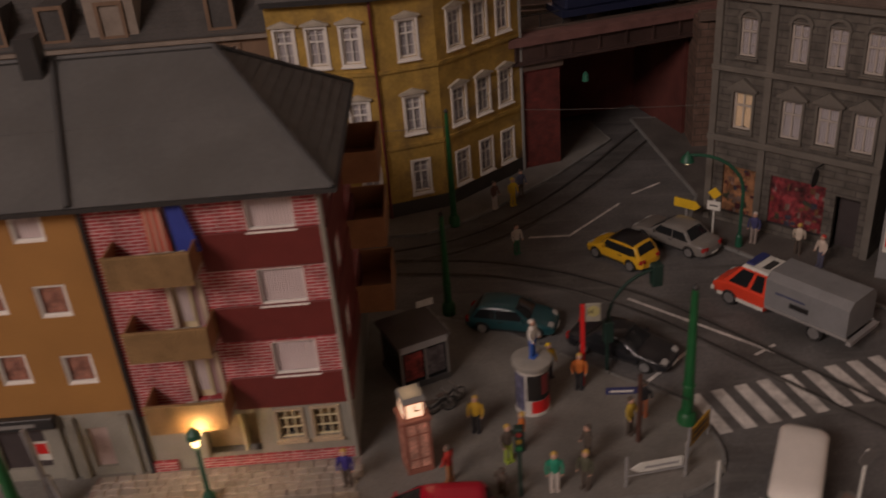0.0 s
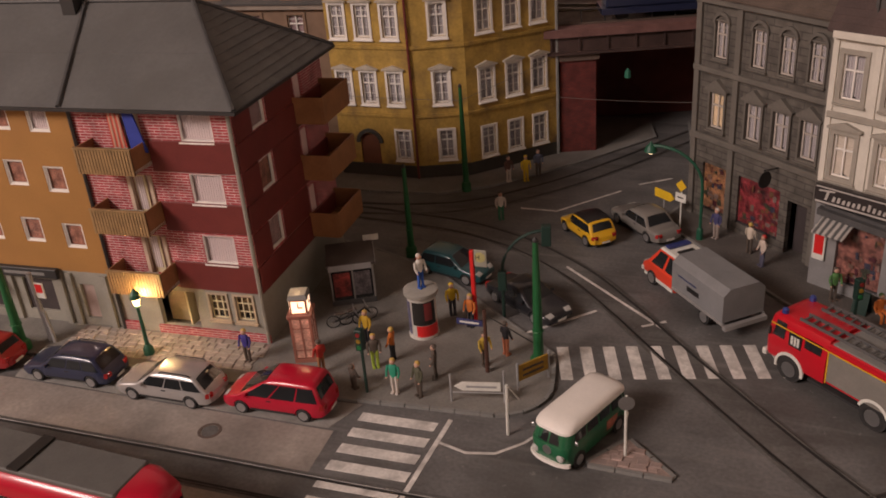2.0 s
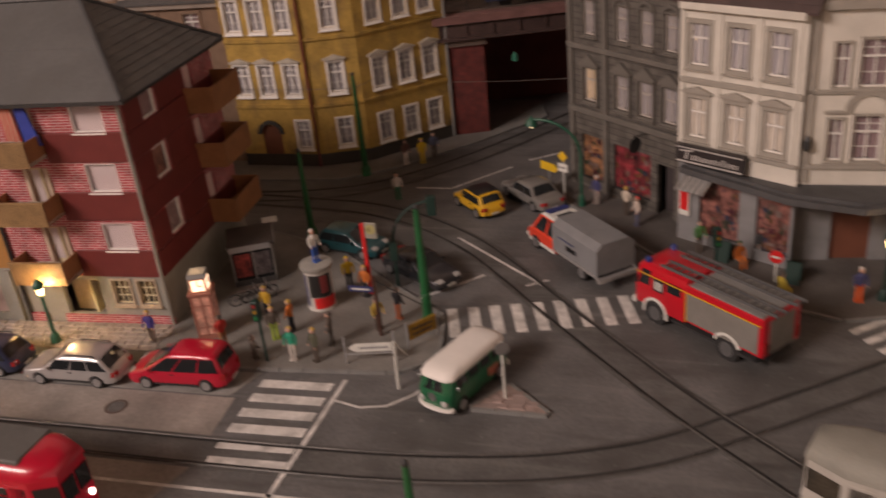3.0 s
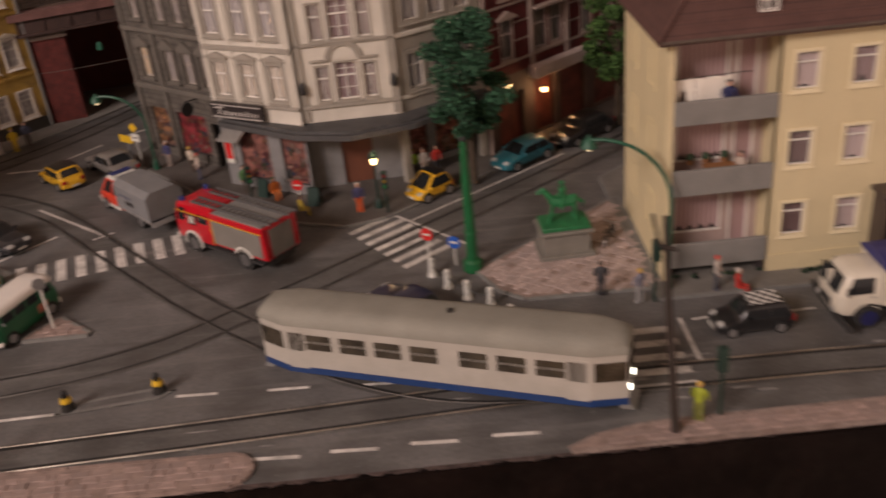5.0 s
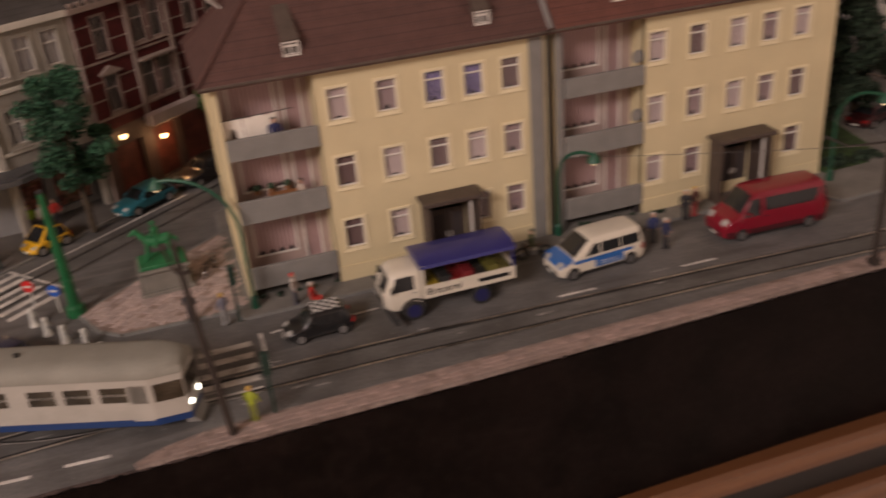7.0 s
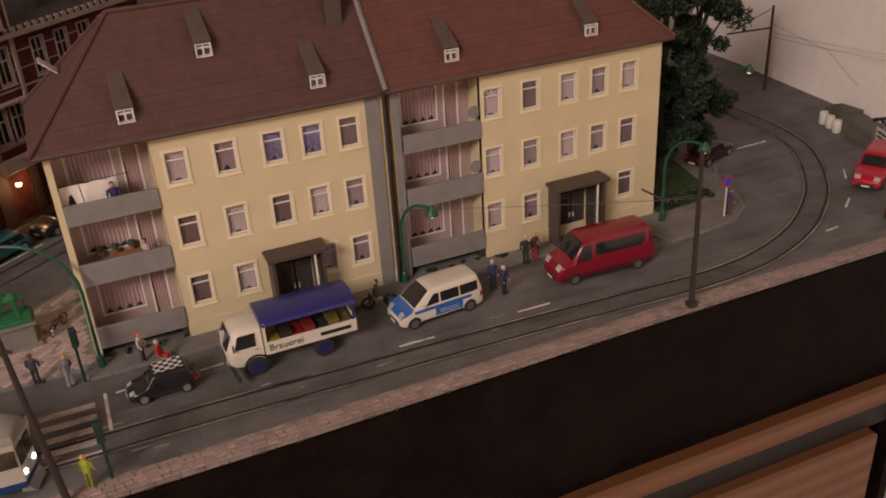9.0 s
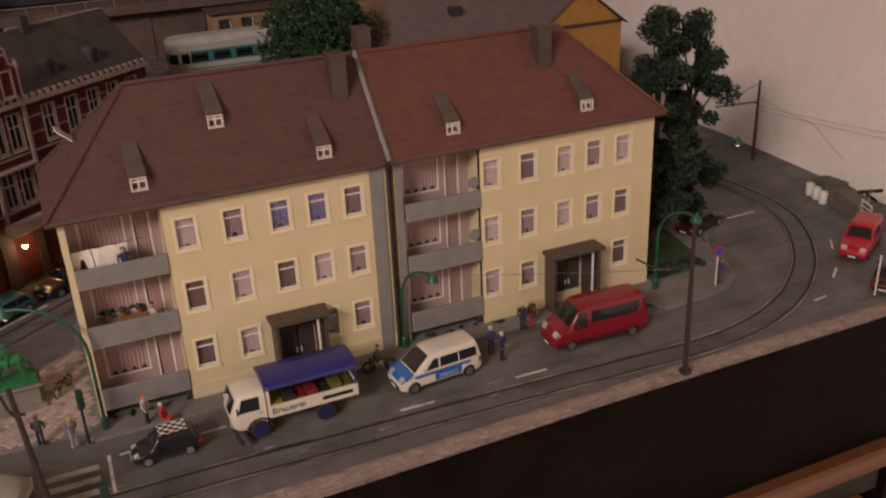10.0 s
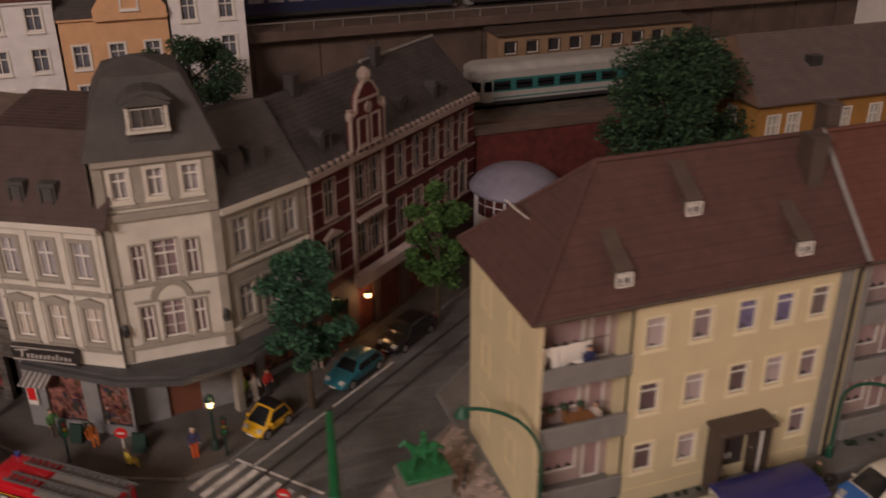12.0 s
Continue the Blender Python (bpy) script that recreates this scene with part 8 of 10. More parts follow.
tram_body(yc, 13, 2.7, paint("cream yellow", (0.6, 0.48, 0.2), 0.4), NAVY, mat("grey railcar roof", (0.2, 0.19, 0.17), 0.6), wins=5, taper=0.8, H=3.6)
# dark goods wagon at the bridge
gw = thing("goods_wagon", 7.4, 56.4, 8.45, 20, "dark blue flat goods wagon on the bridge", "goods wagon")
part("frame", box(B(), -4.2, -1.2, 0.6, 4.2, 1.2, 1.0), NAVY, gw)
part("load", box(B(), -3.9, -1.1, 1.0, 3.9, 1.1, 1.7, 0.1), NAVY, gw)
for x in (-2.8, 2.8):
    part("wheel", wheel_y(B(), x, -0.7, 0.7, 0.42, 0.42), UNDER, gw)


def far_house(x, y, z, w, h, m, label, kitw, rows, cols, roof=DARKSLATE, gable=False, d=7.0):
    hs = thing("town_house", x, y, z, 0, label, "house", "far houses")
    wins = [(kitw, w * (c + 0.5) / cols, 1.0 + r * 3.1) for r in range(rows) for c in range(cols)]
    facade(hs, 0, 0, 0, 0, w, h, m, wins)
    facade(hs, 0, d, -90, 0, d, h, m), facade(hs, w, 0, 90, 0, d, h, m), facade(hs, w, d, 180, 0, w, h, m)
    part("cornice", box(B(), -0.1, -0.25, h - 0.3, w + 0.1, 0, h, 0.03), m, hs)
    bm = slope(B(), (-0.2, -0.3, h), (w + 0.2, -0.3, h), (w + 0.2, d / 2, h + 3.2), (-0.2, d / 2, h + 3.2))
    slope(bm, (w + 0.2, d + 0.3, h), (-0.2, d + 0.3, h), (-0.2, d / 2, h + 3.2), (w + 0.2, d / 2, h + 3.2))
    part("roof", bm, roof, hs)
    if gable:
        part("gable", side(B(), [(w * 0.32, h - 0.35), (w, h - 0.35), (w, h + 0.5), (w * 0.93, h + 1.3), (w * 0.86, h + 1.7), (w * 0.82, h + 2.7), (w * 0.72, h + 3.5), (w * 0.6, h + 3.5), (w * 0.5, h + 2.7), (w * 0.46, h + 1.7), (w * 0.39, h + 1.3), (w * 0.32, h + 0.5)], -0.45, -0.1), m, hs, "curved gable over the front")
        put_window(kitw, hs, at(w * 0.66, -0.47, h + 0.5))
    return hs


FARW = window_kit(1.1, 1.7, 0.15, "tee", trim=WHITE, curtain=mat("greyish blind", (0.2, 0.19, 0.215), 0.7, var=0.3))
PBW = window_kit(1.1, 1.1, 0.06, "plain", trim=BROWNWOOD, curtain=UNLITDARK, sill=False)
# Both tones raised to paint in the stronger light on the far houses.
PALE, PEACH = mat("pale render", (0.82, 0.8, 0.8), 0.8, var=0.06), mat("peach render", (0.74, 0.44, 0.24), 0.8, var=0.06)
ROSE = mat("rose render", (0.5, 0.25, 0.22), 0.8)
far_house(11.5, 67, 8.3, 8.5, 9.5, PALE, "pale rendered town house behind the railway", FARW, 3, 3, roof=TILE2)
far_house(20.2, 67, 8.3, 8.0, 8.0, PEACH, "peach rendered town house with a curved gable", FARW, 2, 3, gable=True)
far_house(28.4, 67, 8.3, 5.8, 12.5, PALE, "tall pale rendered town house", FARW, 4, 2)
far_house(0.0, 70, 8.3, 7.0, 9.5, ROSE, "rose rendered town house with white windows", FARW, 3, 3, roof=DARKSLATE)
far_house(-9.5, 70, 8.3, 9.0, 8.0, PALE, "pale grey town house behind the bridge", FARW, 2, 3)
solid("embankment", prism(B(), [(-60, 64), (2, 64), (2, 98), (-60, 98)], -0.5, 8.3), STONE, kind="structure", label="brown raised ground behind the bridge", category="embankment")
solid("embankment", prism(B(), [(2.2, 66.8), (12, 66.8), (12, 72), (112.0, 72), (112.0, 98), (2.2, 98)], -0.5, 8.25), STONE, kind="structure", label="brown raised ground under the far houses", category="embankment")
# Added board, dark to stand for unlit space behind the layout.
solid("backdrop", box(B(), -60, 98.0, 0, 112.0, 98.6, 60), mat("unlit background board", (0.16, 0.14, 0.15), 0.9, var=0.25, scale=0.06), kind="structure", label="added dark board for the unlit background", category="backdrop")

# yellow depot
dp = thing("depot", 63.9, 40.3, 6.2, 0, "ochre yellow depot with a grey roof and a gabled wing", "depot")
# Ochre browned and darkened to add the shade the depot stands in.
YEL = mat("shaded depot ochre", (0.37, 0.185, 0.045), 0.8, var=0.1)
DPW = window_kit(0.9, 1.9, 0.1, "tee", trim=WHITE, curtain=mat("pale blind", (0.65, 0.58, 0.45), 0.7))
facade(dp, 0, 0, 0, 0, 11.9, 6.6, YEL, [(DPW, c, 3.6) for c in (1.2, 2.8, 7.0, 9.6)])
facade(dp, 0, 12.5, -90, 0, 12.5, 6.6, YEL, [(DPW, c, 3.6) for c in (3, 6.2, 9.6)])
facade(dp, 19.3, 0, 90, 0, 12.5, 6.6, YEL), facade(dp, 19.3, 12.5, 180, 0, 19.3, 6.6, YEL)
part("gable_wall", side(B(), [(11.9, 0), (19.3, 0), (19.3, 6.5), (15.6, 9.35), (11.9, 6.5)], -0.08, 0.2), YEL, dp, "ochre gable wall of the wing")
part("beam", box(B(), 11.9, -0.16, 6.4, 19.3, -0.08, 6.65), GUTTER, dp)
DPR = mat("grey brown roofing felt", (0.14, 0.11, 0.105), 0.8, var=0.12)
rf = part("roof", slope(B(), (-0.6, -0.6, 6.5), (11.9, -0.6, 6.5), (15.6, 6.2, 9.6), (1.9, 6.2, 9.6)), DPR, dp)
part("back_slope", slope(B(), (15.6, 13.0, 6.5), (-0.6, 13.0, 6.5), (1.9, 6.2, 9.6), (15.6, 6.2, 9.6)), DPR, rf)
# Hip in a lighter brown: the light on that side painted in.
part("hip", slope(B(), (-0.6, 13.0, 6.5), (-0.6, -0.6, 6.5), (1.9, 6.2, 9.6), (1.9, 6.2, 9.6)), mat("lit brown hip felt", (0.17, 0.105, 0.07), 0.8, var=0.15), rf)
part("wing_slope", slope(B(), (11.5, 6.3, 6.4), (11.5, -0.4, 6.4), (15.6, -0.4, 9.5), (15.6, 6.3, 9.5)), DPR, rf)
part("wing_slope", slope(B(), (19.7, -0.4, 6.4), (19.7, 13.0, 6.4), (15.6, 6.3, 9.5), (15.6, -0.4, 9.5)), DPR, rf)
part("ventilator", box(B(), 5.6, 2.4, 7.6, 6.5, 3.1, 8.6), GUTTER, rf)
solid("plinth", box(B(), 61, 39.4, 0, 84.5, 54.4, 6.2), STONE, kind="structure", label="brown stone terrace under the depot", category="terrace")
# round pavilion
pv2 = thing("pavilion", 49.1, 46.2, 0, 0, "round pavilion with a pale lavender domed roof", "pavilion")
part("wall", lathe(B(), [(2.9, 0), (2.9, 6.7)], 24), PALE, pv2)
for i in range(12):
    a = math.radians(195 + 15 * i)
    w = part("window", box(B(), -0.31, -0.05, 5.2, 0.31, 0.05, 6.5), mat("dim red window", (0.07, 0.02, 0.02), 0.3) if i == 0 else bpy.data.materials["dim red window"], pv2, m=at(2.92 * math.cos(a), 2.92 * math.sin(a), 0, 0, 0, math.degrees(a) + 90))
    part("sash_bar", box(B(), -0.31, -0.07, 6.0, 0.31, -0.05, 6.06), PALE, w)
part("roof", lathe(B(), [(3.2, 6.62), (3.25, 6.78), (2.95, 7.2), (2.15, 7.75), (1.1, 8.1), (0.1, 8.2)], 28), mat("lavender roof", (0.25, 0.24, 0.31), 0.5, var=0.1), pv2, smooth=True)
# low platform building behind the railcar
pb = thing("platform_building", 55.5, 65.6, 8.36, 0, "low tan platform building with dark windows", "building")
TANWALL = mat("tan render", (0.3, 0.2, 0.12), 0.8, var=0.15, scale=0.6)
spots = [1.2 + 2.1 * k for k in range(9)]
facade(pb, 0, 0, 0, 0, 19.5, 4.2, TANWALL, [(PBW, c, 2.5) for c in spots])
for ang, x, y, L in ((90, 19.5, 0, 2.6), (180, 19.5, 2.6, 19.5), (-90, 0, 2.6, 2.6)):
    facade(pb, x, y, ang, 0, L, 4.2, TANWALL)
part("roof", box(B(), -0.3, -0.5, 4.2, 19.8, 2.9, 4.45, 0.05), BROWNWOOD, pb)

# ---- street furniture ----
MASTGREEN = mat("mast green", (0.013, 0.105, 0.032), 0.45, var=0.1)
LAMPGREEN = mat("lamp green", (0.012, 0.085, 0.048), 0.45, var=0.1)
DARKGREEN = mat("signal green", (0.011, 0.034, 0.026), 0.5)
SIGNYEL = mat("sign yellow", (0.7, 0.45, 0.02), 0.5)
SIGNRED, SIGNBLUE = mat("sign red", (0.6, 0.02, 0.02), 0.45), mat("sign blue", (0.02, 0.1, 0.45), 0.45)
GREYPOLE = mat("grey pole", (0.3, 0.3, 0.3), 0.5)
LIT = mat("lit lamp glass", (1.0, 0.62, 0.28), 0.4, glow=7.0)
LITDIM = mat("faint lamp bulb", (1.0, 0.7, 0.4), 0.4, glow=1.2)
LITSOFT = mat("lit clock face", (1.0, 0.64, 0.42), 0.4, glow=1.9)


def mast(x, y, h, label="green tapered tram mast", r=0.2, m=MASTGREEN, lean=(0, 0)):
    t = thing("tram_mast", x, y, 0, 0, label, "mast", "tram masts")
    part("shaft", tube(B(), [(0, 0, 0), (lean[0] * 0.5, lean[1] * 0.5, h * 0.5), (lean[0], lean[1], h)], [r, r * 0.8, r * 0.5], 10), m, t, smooth=True)
    part("foot", lathe(B(), [(r * 1.6, 0), (r * 1.55, 0.5), (r * 1.15, 0.62)], 10), m, t, smooth=True)
    part("collar", lathe(B(), [(r * 1.02, h * 0.3), (r * 1.1, h * 0.3 + 0.03), (r * 1.02, h * 0.3 + 0.06)], 10, cx=lean[0] * 0.3, cy=lean[1] * 0.3), m, t)
    part("tip", lathe(B(), [(r * 0.55, h - 0.1), (r * 0.6, h), (0.03, h + 0.12)], 8, cx=lean[0], cy=lean[1]), GUTTER, t)
    return t


mast(-2.9, 36.3, 5.3)
mast(6.6, 27.7, 6.2, r=0.24)
mast(-2.9, 45.4, 6.8)
mast(31.1, 24.5, 6.8, "bright green tram mast beside the square", 0.3, mat("bright mast green", (0.012, 0.12, 0.04), 0.45))
mast(10.9, 12.4, 5.5)
mast(-17.7, 22.9, 5.0, r=0.26)
gp = thing("lamp_pole", -16.9, 23.9, 0.13, 0, "grey steel lamp pole with a small red sign", "pole")
part("shaft", tube(B(), [(0, 0, 0), (-0.35, 0.15, 3.6)], 0.12, 8), GREYPOLE, gp)
part("brace", tube(B(), [(0.35, -0.1, 0), (0.0, 0.05, 1.6)], 0.1, 8), GREYPOLE, gp)
part("sign", box(B(), 0.0, -0.05, 2.4, 0.5, 0.02, 3.2), PLATE, gp)
part("sign_panel", box(B(), 0.05, -0.07, 2.7, 0.45, -0.05, 3.15), SIGNRED, gp)


def lantern(x, y, z, h, label, m=LAMPGREEN):
    t = thing("street_lantern", x, y, z, 0, label, "street lamp", "street lanterns")
    part("foot", lathe(B(), [(0.26, 0), (0.24, 0.35), (0.12, 0.55)], 10), m, t, smooth=True)
    part("post", lathe(B(), [(0.1, 0.5), (0.07, h - 0.95), (0.16, h - 0.85)], 8), m, t, smooth=True)
    part("glass", lathe(B(), [(0.12, h - 0.8), (0.2, h - 0.42)], 8), LIT, t, "glowing lantern glass")
    part("cap", lathe(B(), [(0.27, h - 0.42), (0.24, h - 0.22), (0.08, h - 0.04), (0.03, h + 0.06)], 10), m, t)
    return t


lantern(-11.2, 24.05, 0.13, 3.45, "green street lantern with a glowing head")
lantern(26.4, 33.9 - 1.6, 0.13, 3.4, "green street lantern in front of the shop", DARKGREEN)


def arc_lamp(x, y, h, dx, dy, label="green arched street lamp"):
    t = thing("arc_lamp", x, y, 0.1, 0, label, "street lamp", "arched street lamps")
    pts = [(0, 0, 0), (0, 0, h * 0.6)]
    for i in range(1, 9):
        a = math.pi / 2 * i / 8 * 1.1
        pts.append((dx * (1 - math.cos(a)) * 0.92, dy * (1 - math.cos(a)) * 0.92, h * 0.6 + h * 0.4 * math.sin(a)))
    part("arm", tube(B(), pts, 0.085, 8), LAMPGREEN, t, smooth=True)
    part("foot", lathe(B(), [(0.2, 0), (0.17, 0.6), (0.1, 0.7)], 10), LAMPGREEN, t)
    e = pts[-1]
    part("shade", lathe(B(), [(0.36, e[2] - 0.32), (0.27, e[2] - 0.06), (0.1, e[2] + 0.1), (0.03, e[2] + 0.24)], 12, cx=e[0], cy=e[1]), LAMPGREEN, t, smooth=True)
    part("bulb", lathe(B(), [(0.05, e[2] - 0.5), (0.16, e[2] - 0.42), (0.14, e[2] - 0.34)], 8, cx=e[0], cy=e[1]), LITDIM, t)
    return t


arc_lamp(39.65, 20.9, 7.1, -3.1, 1.0)
arc_lamp(56.1, 21.2, 5.3, 0.9, -2.2)
arc_lamp(72.8, 20.4, 5.8, 0.5, -2.6)
arc_lamp(11.8, 41.3, 5.1, -2.6, 0.3)
arc_lamp(83.2, 30.2, 5.2, 2.8, -1.1)


def signal(x, y, h, rz=0, label="slim dark green traffic light", z=0.13):
    t = thing("traffic_light", x, y, z, rz, label, "traffic light", "traffic lights")
    part("post", tube(B(), [(0, 0, 0), (0, 0, h)], 0.07, 8), DARKGREEN, t)
    hd = part("head", box(B(), -0.17, -0.2, h - 0.95, 0.17, 0.12, h + 0.05, 0.03), DARKGREEN, t)
    for k, m in enumerate(((0.2, 0.02, 0.02), (0.25, 0.15, 0.02), (0.02, 0.15, 0.05))):
        part("lens", loft(B(), [[(0.1 * math.cos(j * math.pi / 5), yy, h - 0.15 - 0.3 * k + 0.1 * math.sin(j * math.pi / 5)) for j in range(10)] for yy in (-0.24, -0.2)]), mat("signal lens", m, 0.3), hd)
    return t


signal(0.1, 23.95, 3.1)
signal(39.2, 12.05, 2.85, 180)
signal(38.75, 19.9, 3.0, 90)
signal(26.9, 31.5, 2.4, 0)
signal(19.2, 33.6, 2.6, 30)
at1 = thing("traffic_light", 3.95, 31.2, 0.13, 15, "dark green traffic light on a curved arm", "traffic light", "traffic lights")
pts = [(0, 0, 0), (0, 0, 2.4)] + [(2.05 * (1 - math.cos(a)), 0, 2.4 + 2.1 * math.sin(a)) for a in [math.pi / 2 * i / 8 for i in range(1, 9)]]
part("arm", tube(B(), pts, 0.08, 8), DARKGREEN, at1, smooth=True)
part("head", box(B(), 1.85, -0.2, 3.75, 2.3, 0.2, 4.75, 0.04), DARKGREEN, at1)
part("head", box(B(), -0.2, -0.25, 1.5, 0.2, 0.1, 2.5, 0.04), DARKGREEN, at1)

# lit booth with a clock cube
bt = thing("phone_booth", -3.7, 25.75, 0.13, 20, "cream phone booth glowing under a clock cube", "phone booth")
CREAMB = mat("booth dull red", (0.3, 0.12, 0.085), 0.5)
part("floor", box(B(), -0.5, -0.5, 0, 0.5, 0.5, 0.2), CREAMB, bt)
for sx in (-1, 1):
    for sy in (-1, 1):
        part("post", box(B(), sx * 0.44 - 0.06, sy * 0.44 - 0.06, 0.2, sx * 0.44 + 0.06, sy * 0.44 + 0.06, 2.3), CREAMB, bt)
for a in (0, 90, 180, 270):
    part("pane", box(B(), -0.38, -0.47, 0.25, 0.38, -0.45, 2.25), mat("glowing booth glass", (0.48, 0.23, 0.165), 0.3, glow=0.2, var=0.7, scale=1.6), bt, m=at(0, 0, 0, 0, 0, a))
    part("bar", box(B(), -0.03, -0.5, 0.25, 0.03, -0.46, 2.25), CREAMB, bt, m=at(0, 0, 0, 0, 0, a))
    for zz in (0.62, 1.75):
        part("cross_bar", box(B(), -0.38, -0.495, zz, 0.38, -0.465, zz + 0.045), CREAMB, bt, m=at(0, 0, 0, 0, 0, a))
    f = part("clock_face", box(B(), -0.3, -0.41, 2.54, 0.3, -0.39, 3.1), LITSOFT, bt, "glowing clock face", m=at(0, 0, 0, 0, 0, a))
    part("long_bar", box(B(), -0.02, -0.43, 2.8, 0.02, -0.41, 3.05), BLACK, f)
    part("short_bar", box(B(), -0.02, -0.43, 2.78, 0.2, -0.41, 2.83), BLACK, f)
part("collar", box(B(), -0.56, -0.56, 2.3, 0.56, 0.56, 2.48, 0.03), CREAMB, bt)
part("cube", box(B(), -0.38, -0.38, 2.48, 0.38, 0.38, 3.2), CREAMB, bt)
part("cap", loft(B(), [[(-0.45, -0.45, 3.2), (0.45, -0.45, 3.2), (0.45, 0.45, 3.2), (-0.45, 0.45, 3.2)], [(-0.38, -0.38, 3.4), (0.38, -0.38, 3.4), (0.38, 0.38, 3.4), (-0.38, 0.38, 3.4)]]), GREYP, bt)
# dark newsstand
nk = thing("newsstand", -4.1, 31.5, 0.13, 28, "dark grey newsstand with posters and pale sign", "kiosk")
DKG = mat("newsstand grey", (0.06, 0.06, 0.06), 0.6)
part("body", box(B(), -1.05, -1.0, 0.25, 1.05, 1.2, 2.15, 0.03), CARGLASS, nk)
part("base", box(B(), -1.1, -1.05, 0, 1.1, 1.25, 0.3, 0.02), DKG, nk)
part("roof", box(B(), -1.2, -1.15, 2.15, 1.2, 1.35, 2.32, 0.03), mat("newsstand roof", (0.07, 0.06, 0.055), 0.6), nk)
LIGHTGREY = mat("dull pale sign", (0.3, 0.3, 0.3), 0.5)
part("sign", box(B(), -1.1, -1.2, 2.0, 1.0, -1.16, 2.3), LIGHTGREY, nk)
part("sign", box(B(), 1.21, -0.9, 2.0, 1.25, 1.2, 2.28), LIGHTGREY, nk)
for k in range(4):
    part("mullion", box(B(), 1.06, -0.98 + 0.7 * k, 0.3, 1.12, -0.9 + 0.7 * k, 2.15), GREYP, nk)
for x in (-1.08, 0.0, 1.0):
    part("mullion", box(B(), x, -1.06, 0.3, x + 0.08, -1.0, 2.15), GREYP, nk)
for k, c in enumerate(((0.2, 0.03, 0.025), (0.09, 0.08, 0.085))):
    part("poster", box(B(), -0.92 + 1.0 * k, -1.04, 0.5, -0.1 + 1.0 * k, -1.01, 1.8), mat("poster", c, 0.5, var=0.7, scale=2.5), nk)
part("banner", box(B(), 0.75, 1.25, 2.3, 1.55, 1.3, 2.62), PLATE, nk)
# advertising column
ac = thing("advertising_column", 0.75, 28.95, 0.13, 0, "round advertising column with red and black posters", "advertising column")
part("drum", lathe(B(), [(0.72, 0), (0.7, 0.12), (0.66, 0.14), (0.66, 2.15)], 20), mat("column white", (0.5, 0.48, 0.44), 0.7), ac, smooth=True)
part("cap", lathe(B(), [(0.76, 2.12), (0.8, 2.2), (0.8, 2.36), (0.6, 2.42)], 20), mat("column stone", (0.3, 0.29, 0.26), 0.8), ac, smooth=True)


def curved_poster(a0, a1, z0, z1, m, r=0.675):
    return loft(B(), [[(rr * math.cos(math.radians(a0 + (a1 - a0) * i / 8)), rr * math.sin(math.radians(a0 + (a1 - a0) * i / 8)), z) for i in range(9)] for rr, z in ((r - 0.01, z0), (r, z0), (r, z1), (r - 0.01, z1))], caps=False, closed=False)


part("poster", curved_poster(-110, -10, 0.75, 1.95, None), BLACK, ac, "black poster")
part("poster", curved_poster(-95, 5, 0.1, 0.72, None), SIGNRED, ac, "bright red poster")
part("poster", curved_poster(150, 240, 0.2, 1.9, None), mat("grey poster", (0.1, 0.1, 0.16), 0.6, var=0.5, scale=2), ac)
part("poster", curved_poster(-60, -28, 1.0, 1.9, None, 0.685), mat("dark red poster", (0.2, 0.03, 0.03), 0.5), ac)

# bus stop, street name post, boards at the corner
bs = thing("bus_stop", 2.85, 30.25, 0.13, 0, "red bus stop post with a yellow round sign", "bus stop")
part("post", box(B(), -0.09, -0.09, 0, 0.09, 0.09, 3.9, 0.02), SIGNRED, bs)
part("board", box(B(), 0.12, -0.05, 3.1, 0.72, 0.03, 3.95, 0.02), mat("pale stop board", (0.3, 0.29, 0.24), 0.5), bs)
disc = part("disc", loft(B(), [[(0.42 + 0.25 * math.cos(j * math.pi / 8), yy, 3.6 + 0.25 * math.sin(j * math.pi / 8)) for j in range(16)] for yy in (-0.07, -0.05)]), mat("stop sign yellow", (0.42, 0.38, 0.16), 0.5), bs, "yellow disc with a dark letter")
link("letter", text_mesh("H", 0.34, BLACK), disc, "", at(0.3, -0.073, 3.48, 90, 0, 0))
sn = thing("street_sign", 4.6, 26.65, 0.13, 0, "dark brown sign post with a white street name board", "street sign")
part("post", tube(B(), [(0, 0, 0), (0, 0, 3.1)], [0.1, 0.08], 8), mat("rusty brown", (0.07, 0.03, 0.02), 0.7), sn)
nb = part("name_board", box(B(), -1.25, -0.05, 2.28, -0.1, 0.0, 2.56), mat("name board blue", (0.03, 0.035, 0.12), 0.5), sn)
part("lettering", box(B(), -1.1, -0.07, 2.38, -0.25, -0.05, 2.46), PLATE, nb)
part("brace", tube(B(), [(0, 0, 2.9), (1.9, 0.6, 1.4)], 0.03, 5), GUTTER, sn)
ws = thing("direction_board", 5.0, 24.5, 0.1, 12, "white arrow board on grey legs", "direction sign")
part("board", side(B(), [(-1.05, 0.82), (-0.72, 0.62), (0.85, 0.62), (0.85, 1.02), (-0.72, 1.02)], -0.05, 0.02), PLATE, ws, "white arrow shaped board")
part("lettering", box(B(), -0.55, -0.06, 0.77, 0.7, -0.05, 0.87), GREYPOLE, ws)
part("leg", tube(B(), [(-1.2, 0, 0), (-1.2, 0, 1.4)], 0.05, 6), GREYPOLE, ws)
part("leg", tube(B(), [(1.0, 0, 0), (1.0, 0, 1.6)], 0.05, 6), GREYPOLE, ws)
part("rail", tube(B(), [(-1.2, 0, 0.5), (1.0, 0, 0.5)], 0.03, 6), GREYPOLE, ws)
